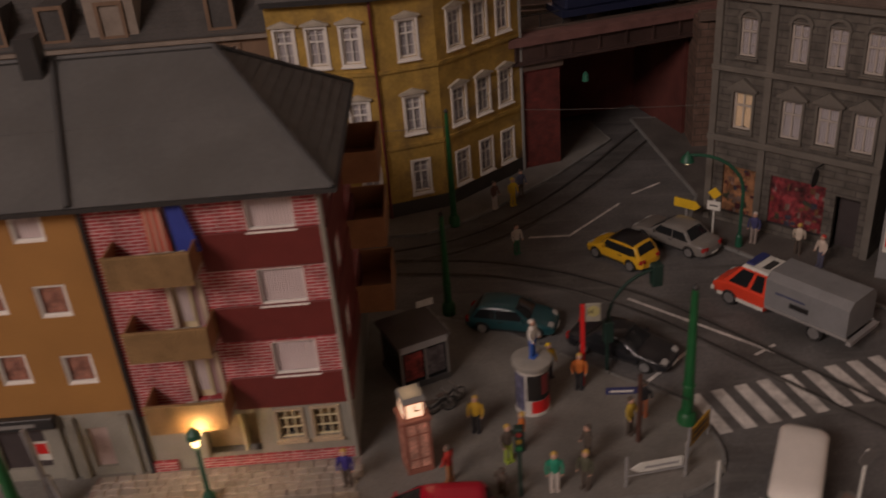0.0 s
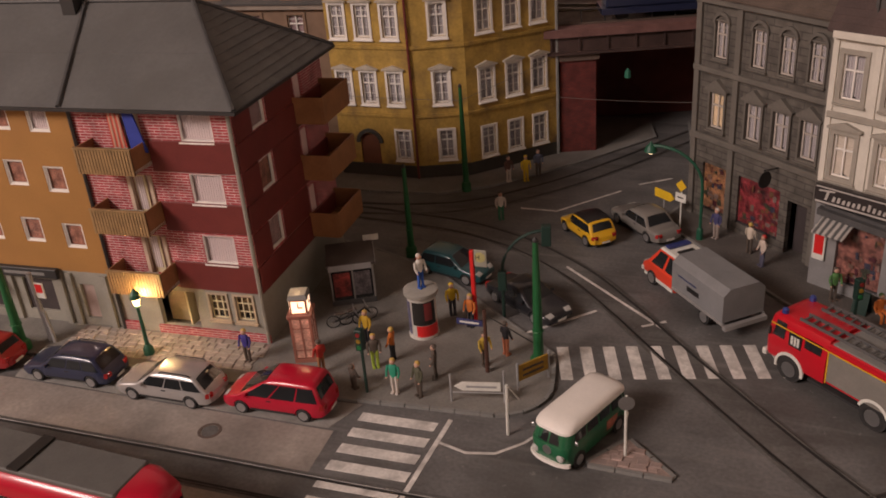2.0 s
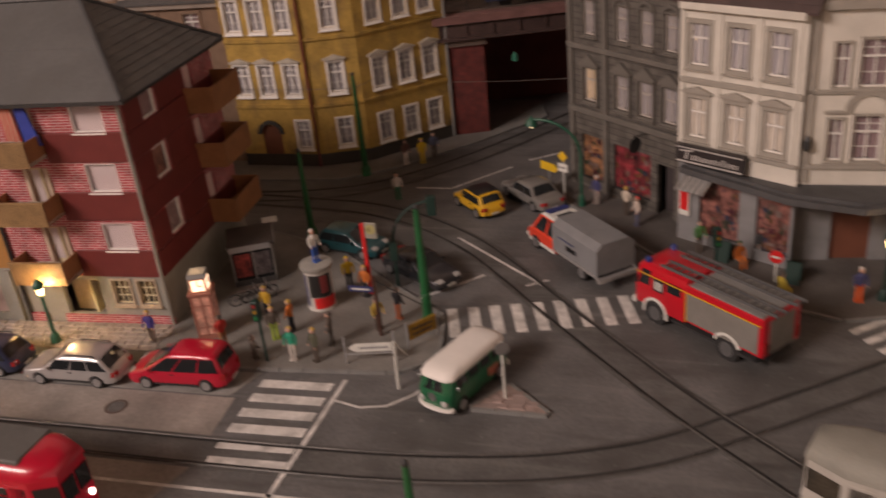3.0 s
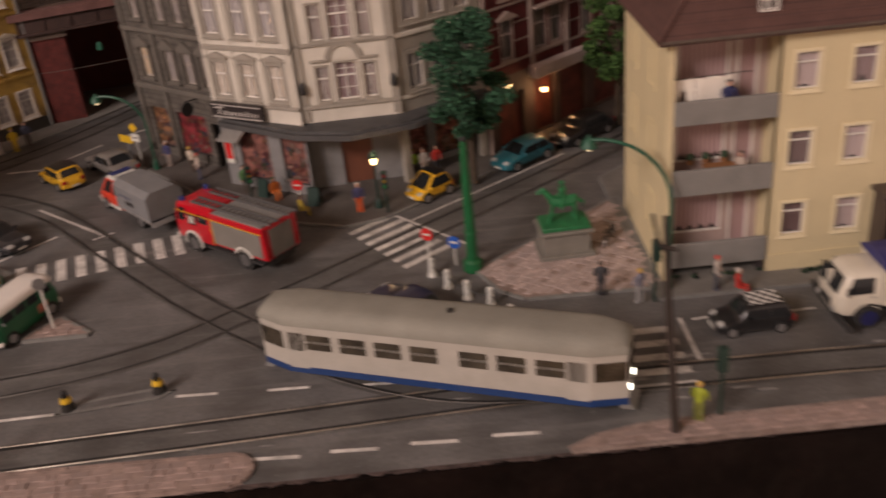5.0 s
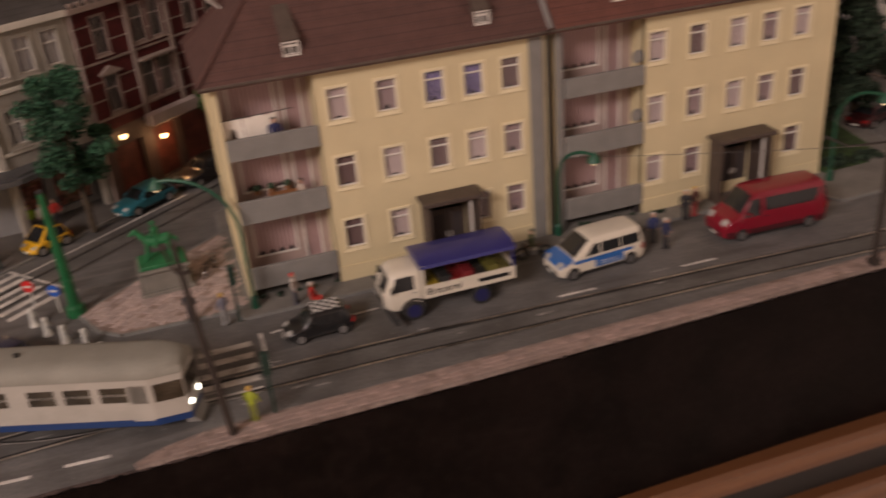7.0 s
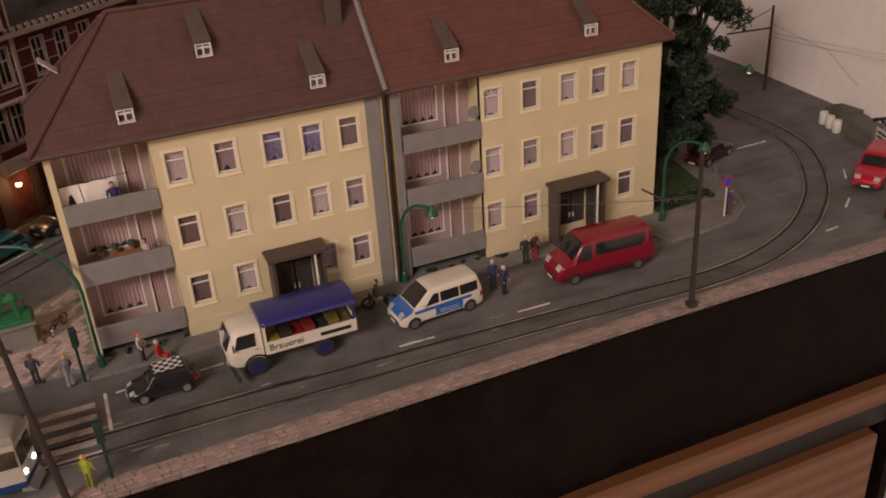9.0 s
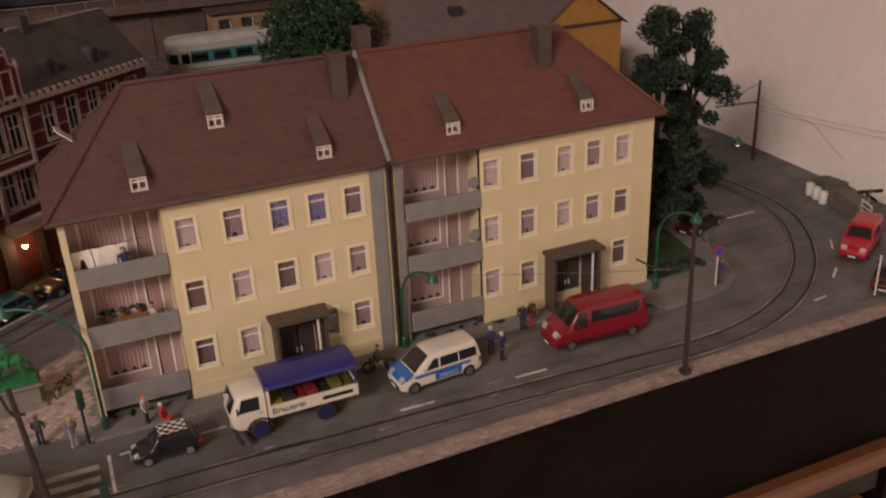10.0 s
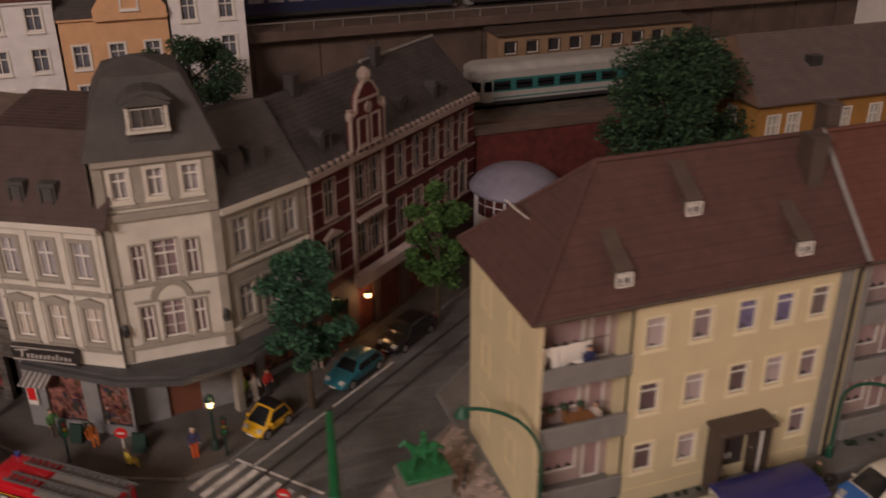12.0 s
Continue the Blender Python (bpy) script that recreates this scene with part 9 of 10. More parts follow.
yb = thing("direction_board", 6.75, 26.3, 0.13, 52, "yellow direction board with faded bars", "direction sign")
part("board", box(B(), -0.75, -0.04, 0.45, 0.75, 0.03, 1.2), mat("worn sign yellow", (0.35, 0.2, 0.02), 0.6, var=0.25, scale=2), yb)
for k in range(2):
    part("lettering", box(B(), -0.55, -0.055, 0.62 + 0.27 * k, 0.5, -0.04, 0.72 + 0.27 * k), BROWNWOOD, yb)
for s in (-0.8, 0.8):
    part("leg", tube(B(), [(s, 0, 0), (s, 0, 1.35)], 0.05, 6), GREYPOLE, yb)
for x, y, h in ((6.65, 22.9, 2.3),):
    wp = thing("white_post", x, y, 0.02, 0, "thin white reflector post at the kerb", "post")
    part("post", tube(B(), [(0, 0, 0), (0.0, 0.1, h)], 0.06, 6), PLATE, wp)
    part("brace", tube(B(), [(0, 0.1, h), (0.35, 0.5, h - 0.9)], 0.03, 5), PLATE, wp)
td = thing("traffic_sign", 11.25, 22.75, 0.15, 20, "round grey sign on a post in a triangular island", "traffic sign", "traffic signs")
part("post", tube(B(), [(0, 0, 0), (0, 0, 2.7)], 0.06, 6), PLATE, td)
part("disc", loft(B(), [[(0.3 * math.cos(j * math.pi / 8), yy, 2.4 + 0.3 * math.sin(j * math.pi / 8)) for j in range(16)] for yy in (-0.07, -0.03)]), mat("sign back", (0.14, 0.135, 0.13), 0.6), td)
ps = thing("traffic_sign", 10.65, 42.2, 0.13, -30, "yellow priority diamond above a small arrow board", "traffic sign", "traffic signs")
part("post", tube(B(), [(0, 0, 0), (0, 0, 2.9)], 0.05, 6), PLATE, ps)
part("diamond", side(B(), [(0, 2.3), (0.34, 2.64), (0, 2.98), (-0.34, 2.64)], -0.08, -0.04), SIGNYEL, ps, "yellow diamond sign")
part("plate", box(B(), -0.34, -0.08, 1.7, 0.34, -0.04, 2.2), PLATE, ps)
part("arrow", box(B(), -0.2, -0.09, 1.92, 0.2, -0.08, 1.99), BLACK, ps)
ya = thing("direction_board", 9.55, 43.6, 0.13, -38, "yellow arrow board beside the kerb", "direction sign")
part("board", side(B(), [(-0.7, 1.15), (0.5, 1.15), (0.8, 1.4), (0.5, 1.65), (-0.7, 1.65)], -0.04, 0.03), SIGNYEL, ya)
part("leg", tube(B(), [(0, 0.02, 0), (0, 0.02, 1.2)], 0.05, 6), GREYPOLE, ya)
np_ = thing("traffic_sign", 76.35, 18.95, 0.13, 0, "round blue and red no stopping sign", "traffic sign", "traffic signs")
part("post", tube(B(), [(0, 0, 0), (0, 0, 2.6)], 0.06, 6), PLATE, np_)
part("rim", loft(B(), [[(0.38 * math.cos(j * math.pi / 8), yy, 2.35 + 0.38 * math.sin(j * math.pi / 8)) for j in range(16)] for yy in (-0.08, -0.04)]), SIGNRED, np_)
part("disc", loft(B(), [[(0.29 * math.cos(j * math.pi / 8), yy, 2.35 + 0.29 * math.sin(j * math.pi / 8)) for j in range(16)] for yy in (-0.1, -0.08)]), SIGNBLUE, np_)
for x, y, m, lab in ((29.0, 26.15, SIGNRED, "red and white round sign at the crossing"), (30.3, 25.05, SIGNBLUE, "round blue arrow sign at the crossing")):
    t = thing("traffic_sign", x, y, 0.02, -30, lab, "traffic sign", "traffic signs")
    part("post", tube(B(), [(0, 0, 0), (0, 0, 1.3)], 0.05, 6), PLATE, t)
    d = part("disc", loft(B(), [[(0.34 * math.cos(j * math.pi / 8), yy, 1.3 + 0.34 * math.sin(j * math.pi / 8)) for j in range(16)] for yy in (-0.08, -0.04)]), m, t)
    part("bar", box(B(), -0.2, -0.1, 1.25, 0.2, -0.08, 1.36), PLATE, d)
r_ = thing("traffic_sign", 21.9, 33.4, 0.13, -20, "red round sign beside the shop", "traffic sign", "traffic signs")
part("post", tube(B(), [(0, 0, 0), (0, 0, 1.4)], 0.05, 6), PLATE, r_)
part("disc", loft(B(), [[(0.33 * math.cos(j * math.pi / 8), yy, 1.35 + 0.33 * math.sin(j * math.pi / 8)) for j in range(16)] for yy in (-0.08, -0.04)]), SIGNRED, r_)
part("bar", box(B(), -0.2, -0.1, 1.3, 0.2, -0.08, 1.4), PLATE, r_)
for x, y in ((13.95, 16.4), (17.55, 17.0)):
    t = thing("beacon", x, y, 0.06, 0, "small yellow and black island beacon", "beacon", "island beacons")
    part("base", lathe(B(), [(0.3, 0), (0.28, 0.12), (0.2, 0.5)], 10), BLACK, t)
    part("lamp", lathe(B(), [(0.2, 0.2), (0.24, 0.45), (0.18, 0.6)], 10), SIGNYEL, t)
    part("top", lathe(B(), [(0.14, 0.6), (0.14, 0.85), (0.05, 0.95)], 8), BLACK, t)
for x, y in ((29.1, 24.3), (29.8, 23.05), (30.65, 21.9), (31.65, 21.1), (32.4, 19.5)):
    t = thing("bollard", x, y, 0.0, 0, "white stone bollard at the edge of the square", "bollard", "bollards")
    part("shaft", lathe(B(), [(0.24, 0), (0.22, 0.12), (0.17, 0.15), (0.14, 0.75)], 10), PLATE, t, smooth=True)
    part("knob", ball(B(), 0, 0, 0.85, 0.17), PLATE, t, smooth=True)
ch = thing("chain", 0, 0, 0, 0, "black chain slung between white bollards", "chain")
bp = ((29.1, 24.3), (29.8, 23.05), (30.65, 21.9), (31.65, 21.1), (32.4, 19.5))
for p, q in zip(bp, bp[1:]):
    part("link_run", tube(B(), [(p[0] + (q[0] - p[0]) * i / 6, p[1] + (q[1] - p[1]) * i / 6, 0.62 - 0.22 * (1 - ((i - 3) / 3) ** 2)) for i in range(7)], 0.03, 5), GUTTER, ch)

# statue on its plinth: one plain green mesh on a grey block
pl = thing("plinth", 35.65, 25.3, 0.14, 3, "grey stone plinth with a moulded top", "plinth")
PLG = mat("plinth stone", (0.2, 0.19, 0.165), 0.8)
part("block", box(B(), -1.15, -0.8, 0, 1.15, 0.8, 1.25, 0.04), PLG, pl)
part("top_slab", box(B(), -1.3, -0.95, 1.25, 1.3, 0.95, 1.42, 0.03), PLG, pl)
part("step", box(B(), -1.35, -1.0, 0, 1.35, 1.0, 0.2, 0.02), PLG, pl)
VERD = mat("verdigris green", (0.022, 0.165, 0.06), 0.55, var=0.25, scale=3)
bm = box(B(), -1.15, -0.8, 0, 1.15, 0.8, 0.22, 0.03)
loft(bm, [[(x, w * math.cos(a), zc + hgt * math.sin(a)) for a in [2 * math.pi * j / 8 for j in range(8)]] for x, w, zc, hgt in ((-0.75, 0.1, 1.25, 0.15), (-0.6, 0.27, 1.25, 0.3), (0.0, 0.27, 1.2, 0.28), (0.5, 0.26, 1.28, 0.3), (0.7, 0.12, 1.4, 0.2))])
tube(bm, [(0.5, 0, 1.35), (0.85, 0, 1.8), (0.95, 0, 1.95)], [0.2, 0.14, 0.12], 7), tube(bm, [(0.9, 0, 1.98), (1.25, 0, 1.75)], [0.13, 0.08], 7)
for x, y, k in ((-0.55, -0.16, 0), (-0.5, 0.16, -0.1), (0.45, -0.16, 0.1), (0.5, 0.16, 0.25)):
    tube(bm, [(x, y, 1.15), (x + k * 0.5, y, 0.65), (x + k, y, 0.22)], [0.12, 0.08, 0.07], 6)
tube(bm, [(-0.7, 0, 1.3), (-0.95, 0, 1.1), (-1.0, 0, 0.7)], [0.08, 0.09, 0.03], 6)
tube(bm, [(0, 0, 1.4), (0.02, 0, 2.0)], [0.2, 0.17], 7), ball(bm, 0.04, 0, 2.2, 0.15)
tube(bm, [(0.0, 0.15, 1.9), (0.35, 0.2, 1.6)], 0.06, 5), tube(bm, [(0.0, 0.22, 1.45), (0.15, 0.3, 0.95)], 0.09, 5), tube(bm, [(0.0, -0.22, 1.45), (0.15, -0.3, 0.95)], 0.09, 5)
solid("statue", bm, VERD, 35.65, 25.3, 1.56, 183, "verdigris green statue of a rider on a horse", "statue", smooth=True)

# black poles at the edge, wall pole, wires
bp1 = thing("wire_pole", 37.4, 11.35, 0.16, 0, "black wooden pole with a forked iron bracket", "pole", "wire poles")
WOODBLK = mat("tarred wood", (0.03, 0.022, 0.018), 0.7)
part("shaft", tube(B(), [(0, 0, 0), (-0.35, 0.05, 5), (-0.55, 0.05, 8.6)], [0.16, 0.13, 0.1], 8), WOODBLK, bp1)
part("bracket", tube(B(), [(-0.45, 0.05, 7.2), (-0.75, 0.1, 7.7), (-0.95, 0.1, 8.7)], 0.06, 6), WOODBLK, bp1)
part("insulator", tube(B(), [(-0.7, 0, 7.6), (-0.2, 0, 7.4)], 0.07, 6), WOODBLK, bp1)
bp2 = thing("wire_pole", 68.2, 11.45, 0.16, 0, "black wooden pole with a sideways iron bracket", "pole", "wire poles")
part("shaft", tube(B(), [(0, 0, 0), (0.0, 0.1, 8.6)], [0.16, 0.1], 8), WOODBLK, bp2)
part("foot", box(B(), -0.25, -0.25, 0, 0.25, 0.25, 0.3, 0.04), WOODBLK, bp2)
part("bracket", tube(B(), [(0, 0.05, 6.3), (-1.0, 1.6, 5.7), (-1.6, 2.6, 6.0)], 0.05, 6), WOODBLK, bp2)
bp3 = thing("wire_pole", 94.6, 36.4, 0.0, 0, "brown tram pole with a bracket by the wall", "pole", "wire poles")
part("shaft", tube(B(), [(0, 0, -0.1), (0, 0, 7.0)], [0.15, 0.1], 8), mat("rust brown pole", (0.06, 0.035, 0.025), 0.7), bp3)
part("bracket", tube(B(), [(0, 0, 5.2), (-2.6, 2.2, 4.6)], 0.07, 6), WOODBLK, bp3)
part("stay", tube(B(), [(0, 0, 6.8), (-2.4, 2.0, 4.8)], 0.03, 5), WOODBLK, bp3)
wires = (((-12, 46.3, 5.6), (-2.9, 45.4, 5.9)), ((-2.9, 45.4, 5.9), (1.5, 51.8, 7.0)), ((1.3, 52.2, 4.1), (11.2, 44.4, 6.7)), ((68.2, 11.5, 6.3), (55.9, 21.3, 4.6)), ((94.6, 36.4, 4.8), (95.9, 21.7, 5.7)), ((94.6, 36.4, 4.5), (95.9, 21.7, 5.2)), ((94.6, 36.4, 5.6), (96.5, 32.0, 4.1)), ((96.5, 32.0, 4.1), (96.1, 28.2, 2.3)))
for p, q in wires:
    p, q = Vector(p), Vector(q)
    solid("overhead_wire", tube(B(), [p.lerp(q, i / 8) - Vector((0, 0, 0.08 * (1 - (i / 4 - 1) ** 2))) for i in range(9)], 0.014, 4), mat("wire", (0.12, 0.11, 0.1), 0.5) if p == Vector(wires[0][0]) else bpy.data.materials["wire"], label="thin overhead tram wire slung between poles", category="wire", group="overhead wires")
solid("manhole_cover", lathe(lathe(B(), [(0.5, -0.02), (0.5, 0.022), (0.38, 0.022), (0.37, -0.01)], 20), [(0.37, -0.015), (0.36, 0.008)], 20, mi=1), [mat("brown manhole rim", (0.1, 0.075, 0.062), 0.7), TRACKBED], -5.2, 19.95, 0, label="round brown manhole cover in the street", category="manhole cover")
solid("manhole_cover", lathe(lathe(B(), [(0.42, -0.02), (0.42, 0.022), (0.31, 0.022), (0.3, -0.01)], 20), [(0.3, -0.015), (0.29, 0.008)], 20, mi=1), [bpy.data.materials["brown manhole rim"], TRACKBED], 34.9, 17.6, 0, label="round brown manhole cover in the street", category="manhole cover")
wpt = thing("white_post", 83.9, 13.4, 0.02, 0, "thin white reflector post by the edge", "post")
part("post", tube(B(), [(0, 0, 0), (0.15, 0.1, 2.6)], 0.06, 6), PLATE, wpt)
# low hut and boards by the wall
lh = thing("wall_hut", 93.5, 25.6, 0, 74.7, "low grey stone hut against the room wall", "hut")
part("body", loft(B(), [[(-3.5 + k, -0.8 + k * 0.5, z0), (0.2 - k * 0.4, -0.8 + k * 0.5, z0), (0.2 - k * 0.4, 0.8 - k * 0.5, z0), (-3.5 + k, 0.8 - k * 0.5, z0)] for z0, k in ((0, 0.0), (1.0, 0.05), (1.25, 0.2))]), GREYTRIM, lh)
part("lean_to", loft(B(), [[(0.2, -0.7, z0), (3.4 - k, -0.6 + k * 0.3, z0), (3.4 - k, 0.7 - k * 0.3, z0), (0.2, 0.8, z0)] for z0, k in ((0, 0.0), (0.8, 0.2), (1.3, 0.9), (1.5, 1.6))]), mat("mossy stone", (0.11, 0.115, 0.09), 0.9, var=0.3, scale=1.5), lh, "rounded mossy lean-to", smooth=True)
for k in range(3):
    part("drum", lathe(B(), [(0.3, 0), (0.34, 0.1), (0.34, 0.85), (0.28, 0.95)], 10, cx=0.2 + 0.95 * k, cy=1.25), PLATE, lh, smooth=True)
sb_ = thing("direction_board", 92.0, 21.7, 0, 70, "pale three-arrow board under two black arms", "direction sign")
part("post", tube(B(), [(0, 0, 0), (0, 0, 2.7)], 0.06, 6), GREYPOLE, sb_)
bd_ = part("board", box(B(), -0.75, 0.07, 0.5, 0.75, 0.13, 1.65), PLATE, sb_)
for k in range(3):
    part("lettering", side(B(), [(-0.6, 0.64 + 0.34 * k), (0.45, 0.64 + 0.34 * k), (0.62, 0.71 + 0.34 * k), (0.45, 0.78 + 0.34 * k), (-0.6, 0.78 + 0.34 * k)], 0.13, 0.145), BLACK, bd_)
part("arm", box(B(), -0.9, -0.04, 2.0, 0.5, 0.04, 2.22), BLACK, sb_)
part("arm", box(B(), -0.04, -0.9, 2.35, 0.04, 0.9, 2.6), BLACK, sb_)
# hedge strip and lawn beside the second house
GRASS = mat("scatter grass", (0.03, 0.06, 0.015), 0.9, var=0.5, scale=2, fine=9, bump=1.0)
solid("lawn", prism(B(), [(73.2, 21.3), (76.4, 21.4), (78.2, 23.4), (79.2, 29), (78.5, 33.5), (73.2, 33.5)], 0.0, 0.2), GRASS, kind="structure", label="dark green scatter grass under the trees", category="lawn")


def bush(bm, x, y, z, r, n, rnd, leaf=0.15):
    for _ in range(n):
        a, b, q = rnd.uniform(0, 6.28), rnd.uniform(-1, 1), rnd.random() ** 0.4
        d = Vector((math.cos(a) * math.sqrt(1 - b * b), math.sin(a) * math.sqrt(1 - b * b), b)) * q
        p = Vector((x, y, z)) + Vector((d.x * r, d.y * r, d.z * r * 0.8))
        u = Vector((rnd.uniform(-1, 1), rnd.uniform(-1, 1), rnd.uniform(-0.6, 0.6))).normalized()
        w = u.cross(Vector((rnd.uniform(-1, 1), rnd.uniform(-1, 1), rnd.uniform(0.2, 1)))).normalized()
        s = leaf * rnd.uniform(0.66, 1.33)
        quad(bm, p - u * s, p + w * s * 0.6, p + u * s, p - w * s * 0.6)


def leaf_mat(name, c):
    m = bpy.data.materials.new(name)
    m.use_nodes = True
    n, l = m.node_tree.nodes, m.node_tree.links
    b = n["Principled BSDF"]
    b.inputs["Roughness"].default_value = 0.8
    g, r, s = n.new("ShaderNodeNewGeometry"), n.new("ShaderNodeMapRange"), n.new("ShaderNodeVectorMath")
    r.inputs[3].default_value, r.inputs[4].default_value = 0.35, 1.9
    s.operation = "SCALE"
    s.inputs[0].default_value = c
    l.new(g.outputs["Random Per Island"], r.inputs[0]), l.new(r.outputs[0], s.inputs["Scale"]), l.new(s.outputs[0], b.inputs["Base Color"])
    return m


BARK = mat("bark", (0.06, 0.045, 0.03), 0.9, var=0.3, scale=3)


def tree(x, y, z0, top, low, rad, colour, seed, label, clumps=46, leaves=150, trunk_r=0.22, leaf=0.13):
    rnd = random.Random(seed)
    t = thing("tree", x, y, z0, rnd.uniform(0, 360), label, "tree", "model trees")
    h = top - z0
    part("trunk", tube(B(), [(0, 0, 0), (0.1, 0.05, h * 0.4), (-0.05, 0.1, h * 0.75)], [trunk_r, trunk_r * 0.75, trunk_r * 0.3], 8), BARK, t, smooth=True)
    cen = []
    lo = low - z0
    bm = B()
    for i in range(clumps):
        k = rnd.random()
        zc = lo + (h - lo) * k
        env = math.sin(math.pi * min(0.97, 0.12 + 0.85 * k)) ** 0.6
        a, q = rnd.uniform(0, 6.283), rnd.random() ** 0.55
        r = rad * env * q
        p = Vector((r * math.cos(a), r * math.sin(a), zc))
        cen.append(p)
        bush(bm, p.x, p.y, p.z, rad * rnd.uniform(0.22, 0.4), leaves, rnd, leaf)
    part("crown", bm, colour, t)
    for p in cen[:9]:
        s = Vector((0.05, 0.05, min(p.z * 0.7, h * 0.6)))
        part("limb", tube(B(), [s, s.lerp(p, 0.6) + Vector((0, 0, 0.2)), p], [trunk_r * 0.35, trunk_r * 0.22, 0.03], 5), BARK, t)
    return t


LEAF1, LEAF2 = leaf_mat("sea green foliage", (0.026, 0.084, 0.043)), leaf_mat("fresh green foliage", (0.05, 0.11, 0.025))
LEAF3, LEAF4 = leaf_mat("deep green foliage", (0.022, 0.055, 0.022)), leaf_mat("dark fir green foliage", (0.02, 0.038, 0.021))
tree(31.9, 34.2, 0.13, 9.9, 3.6, 2.25, LEAF1, 3, "sea green model tree with ragged crown", 42, 260)
tree(41.6, 40.9, 0.13, 9.4, 3.2, 1.9, LEAF2, 5, "fresh green model tree with slim crown", 40, 230)
tree(58.9, 42.0, 0.0, 16.5, 8.2, 5.0, LEAF3, 7, "broad deep green model tree", 70, 460, trunk_r=0.4, leaf=0.15)
tree(29.0, 60.5, 8.3, 15.8, 10.5, 3.3, LEAF3, 9, "broad deep green model tree behind the roofs", 40, 300, trunk_r=0.3)
tree(76.2, 25.6, 0.1, 16.0, 1.6, 2.6, LEAF4, 11, "tall dark green model tree beside the house", 66, 360, trunk_r=0.3)
tree(80.1, 27.2, 0.1, 15.0, 1.2, 2.6, LEAF4, 13, "tall dark green model tree with gaps", 60, 360, trunk_r=0.3)
tree(-25.5, 62, 8.3, 17, 9.5, 4.2, LEAF3, 15, "broad deep green model tree on the raised ground", 40, 130, trunk_r=0.3)
bm = B()
rb = random.Random(4)
for i in range(26):
    bush(bm, 73.3 + rb.random() * 4.2, 21.6 + rb.random() * 0.5 + 0.25 * (i % 3), 0.25, 0.3, 40, rb)
tagged(part("shrubs", bm, LEAF4), "low dark green shrubs beside the lawn", "shrubs", "", "stuff")
bm = B()
for x0, x1, y in ((44.2, 48.6, 21.2), (61.4, 65.2, 21.2), (39.9, 44.0, 21.6), (57.0, 61.0, 21.6)):
    for i in range(7):
        bush(bm, rb.uniform(x0, x1), y + rb.uniform(-0.1, 0.1), 0.15, 0.11, 14, rb)
tagged(part("weeds", bm, LEAF4), "tufts of weeds along the house wall", "weeds", "", "stuff")

# ---- model figurines: one plain mesh each ----
SKIN = mat("figurine skin", (0.5, 0.3, 0.22), 0.7)
CLOTH = {}


def cloth(c):
    if c not in CLOTH:
        CLOTH[c] = mat("figurine paint", c, 0.75, var=0.08)
    return CLOTH[c]


def figurine(x, y, rz, shirt, legs, hair=(0.1, 0.06, 0.03), z=0.13, h=1.75, sit=False, wide=1.0, label="small painted model figurine standing on the pavement"):
    bm = B()
    k = h / 1.75
    if not sit:
        for s in (-1, 1):
            tube(bm, [(0.03 * s, s * 0.1, 0), (0, s * 0.1, 0.45 * k), (0, s * 0.09, 0.88 * k)], [0.07, 0.075, 0.1], 6, mi=1)
            box(bm, -0.08, s * 0.1 - 0.06, 0, 0.16, s * 0.1 + 0.06, 0.07, mi=1)
        base = 0.82 * k
    else:
        for s in (-1, 1):
            tube(bm, [(0.4, s * 0.12, 0.0), (0.4, s * 0.12, 0.42), (0.0, s * 0.12, 0.48)], [0.07, 0.08, 0.1], 6, mi=1)
        base = 0.42
    loft(bm, [[(0.12 * w * math.cos(a), 0.2 * w * wide * math.sin(a), base + dz * k) for a in [2 * math.pi * j / 8 for j in range(8)]] for w, dz in ((0.85, 0), (0.9, 0.2), (1.1, 0.42), (0.95, 0.56), (0.35, 0.64))])
    for s in (-1, 1):
        tube(bm, [(0, s * 0.23 * wide, base + 0.52 * k), (0.04, s * 0.29 * wide, base + 0.25 * k), (0.16, s * 0.26 * wide, base + 0.05 * k)], [0.065, 0.055, 0.045], 6)
        ball(bm, 0.18, s * 0.26 * wide, base + 0.02 * k, 0.05, mi=2, sub=1)
    ball(bm, 0.02, 0, base + 0.76 * k, 0.12, 1.15, mi=2, sub=2)
    ball(bm, -0.02, 0, base + 0.81 * k, 0.125, 0.95, mi=3, sub=2)
    return solid("figurine", bm, [cloth(shirt), cloth(legs), SKIN, cloth(hair)], x, y, z, rz, label, "figurine", "model figurines", smooth=True)


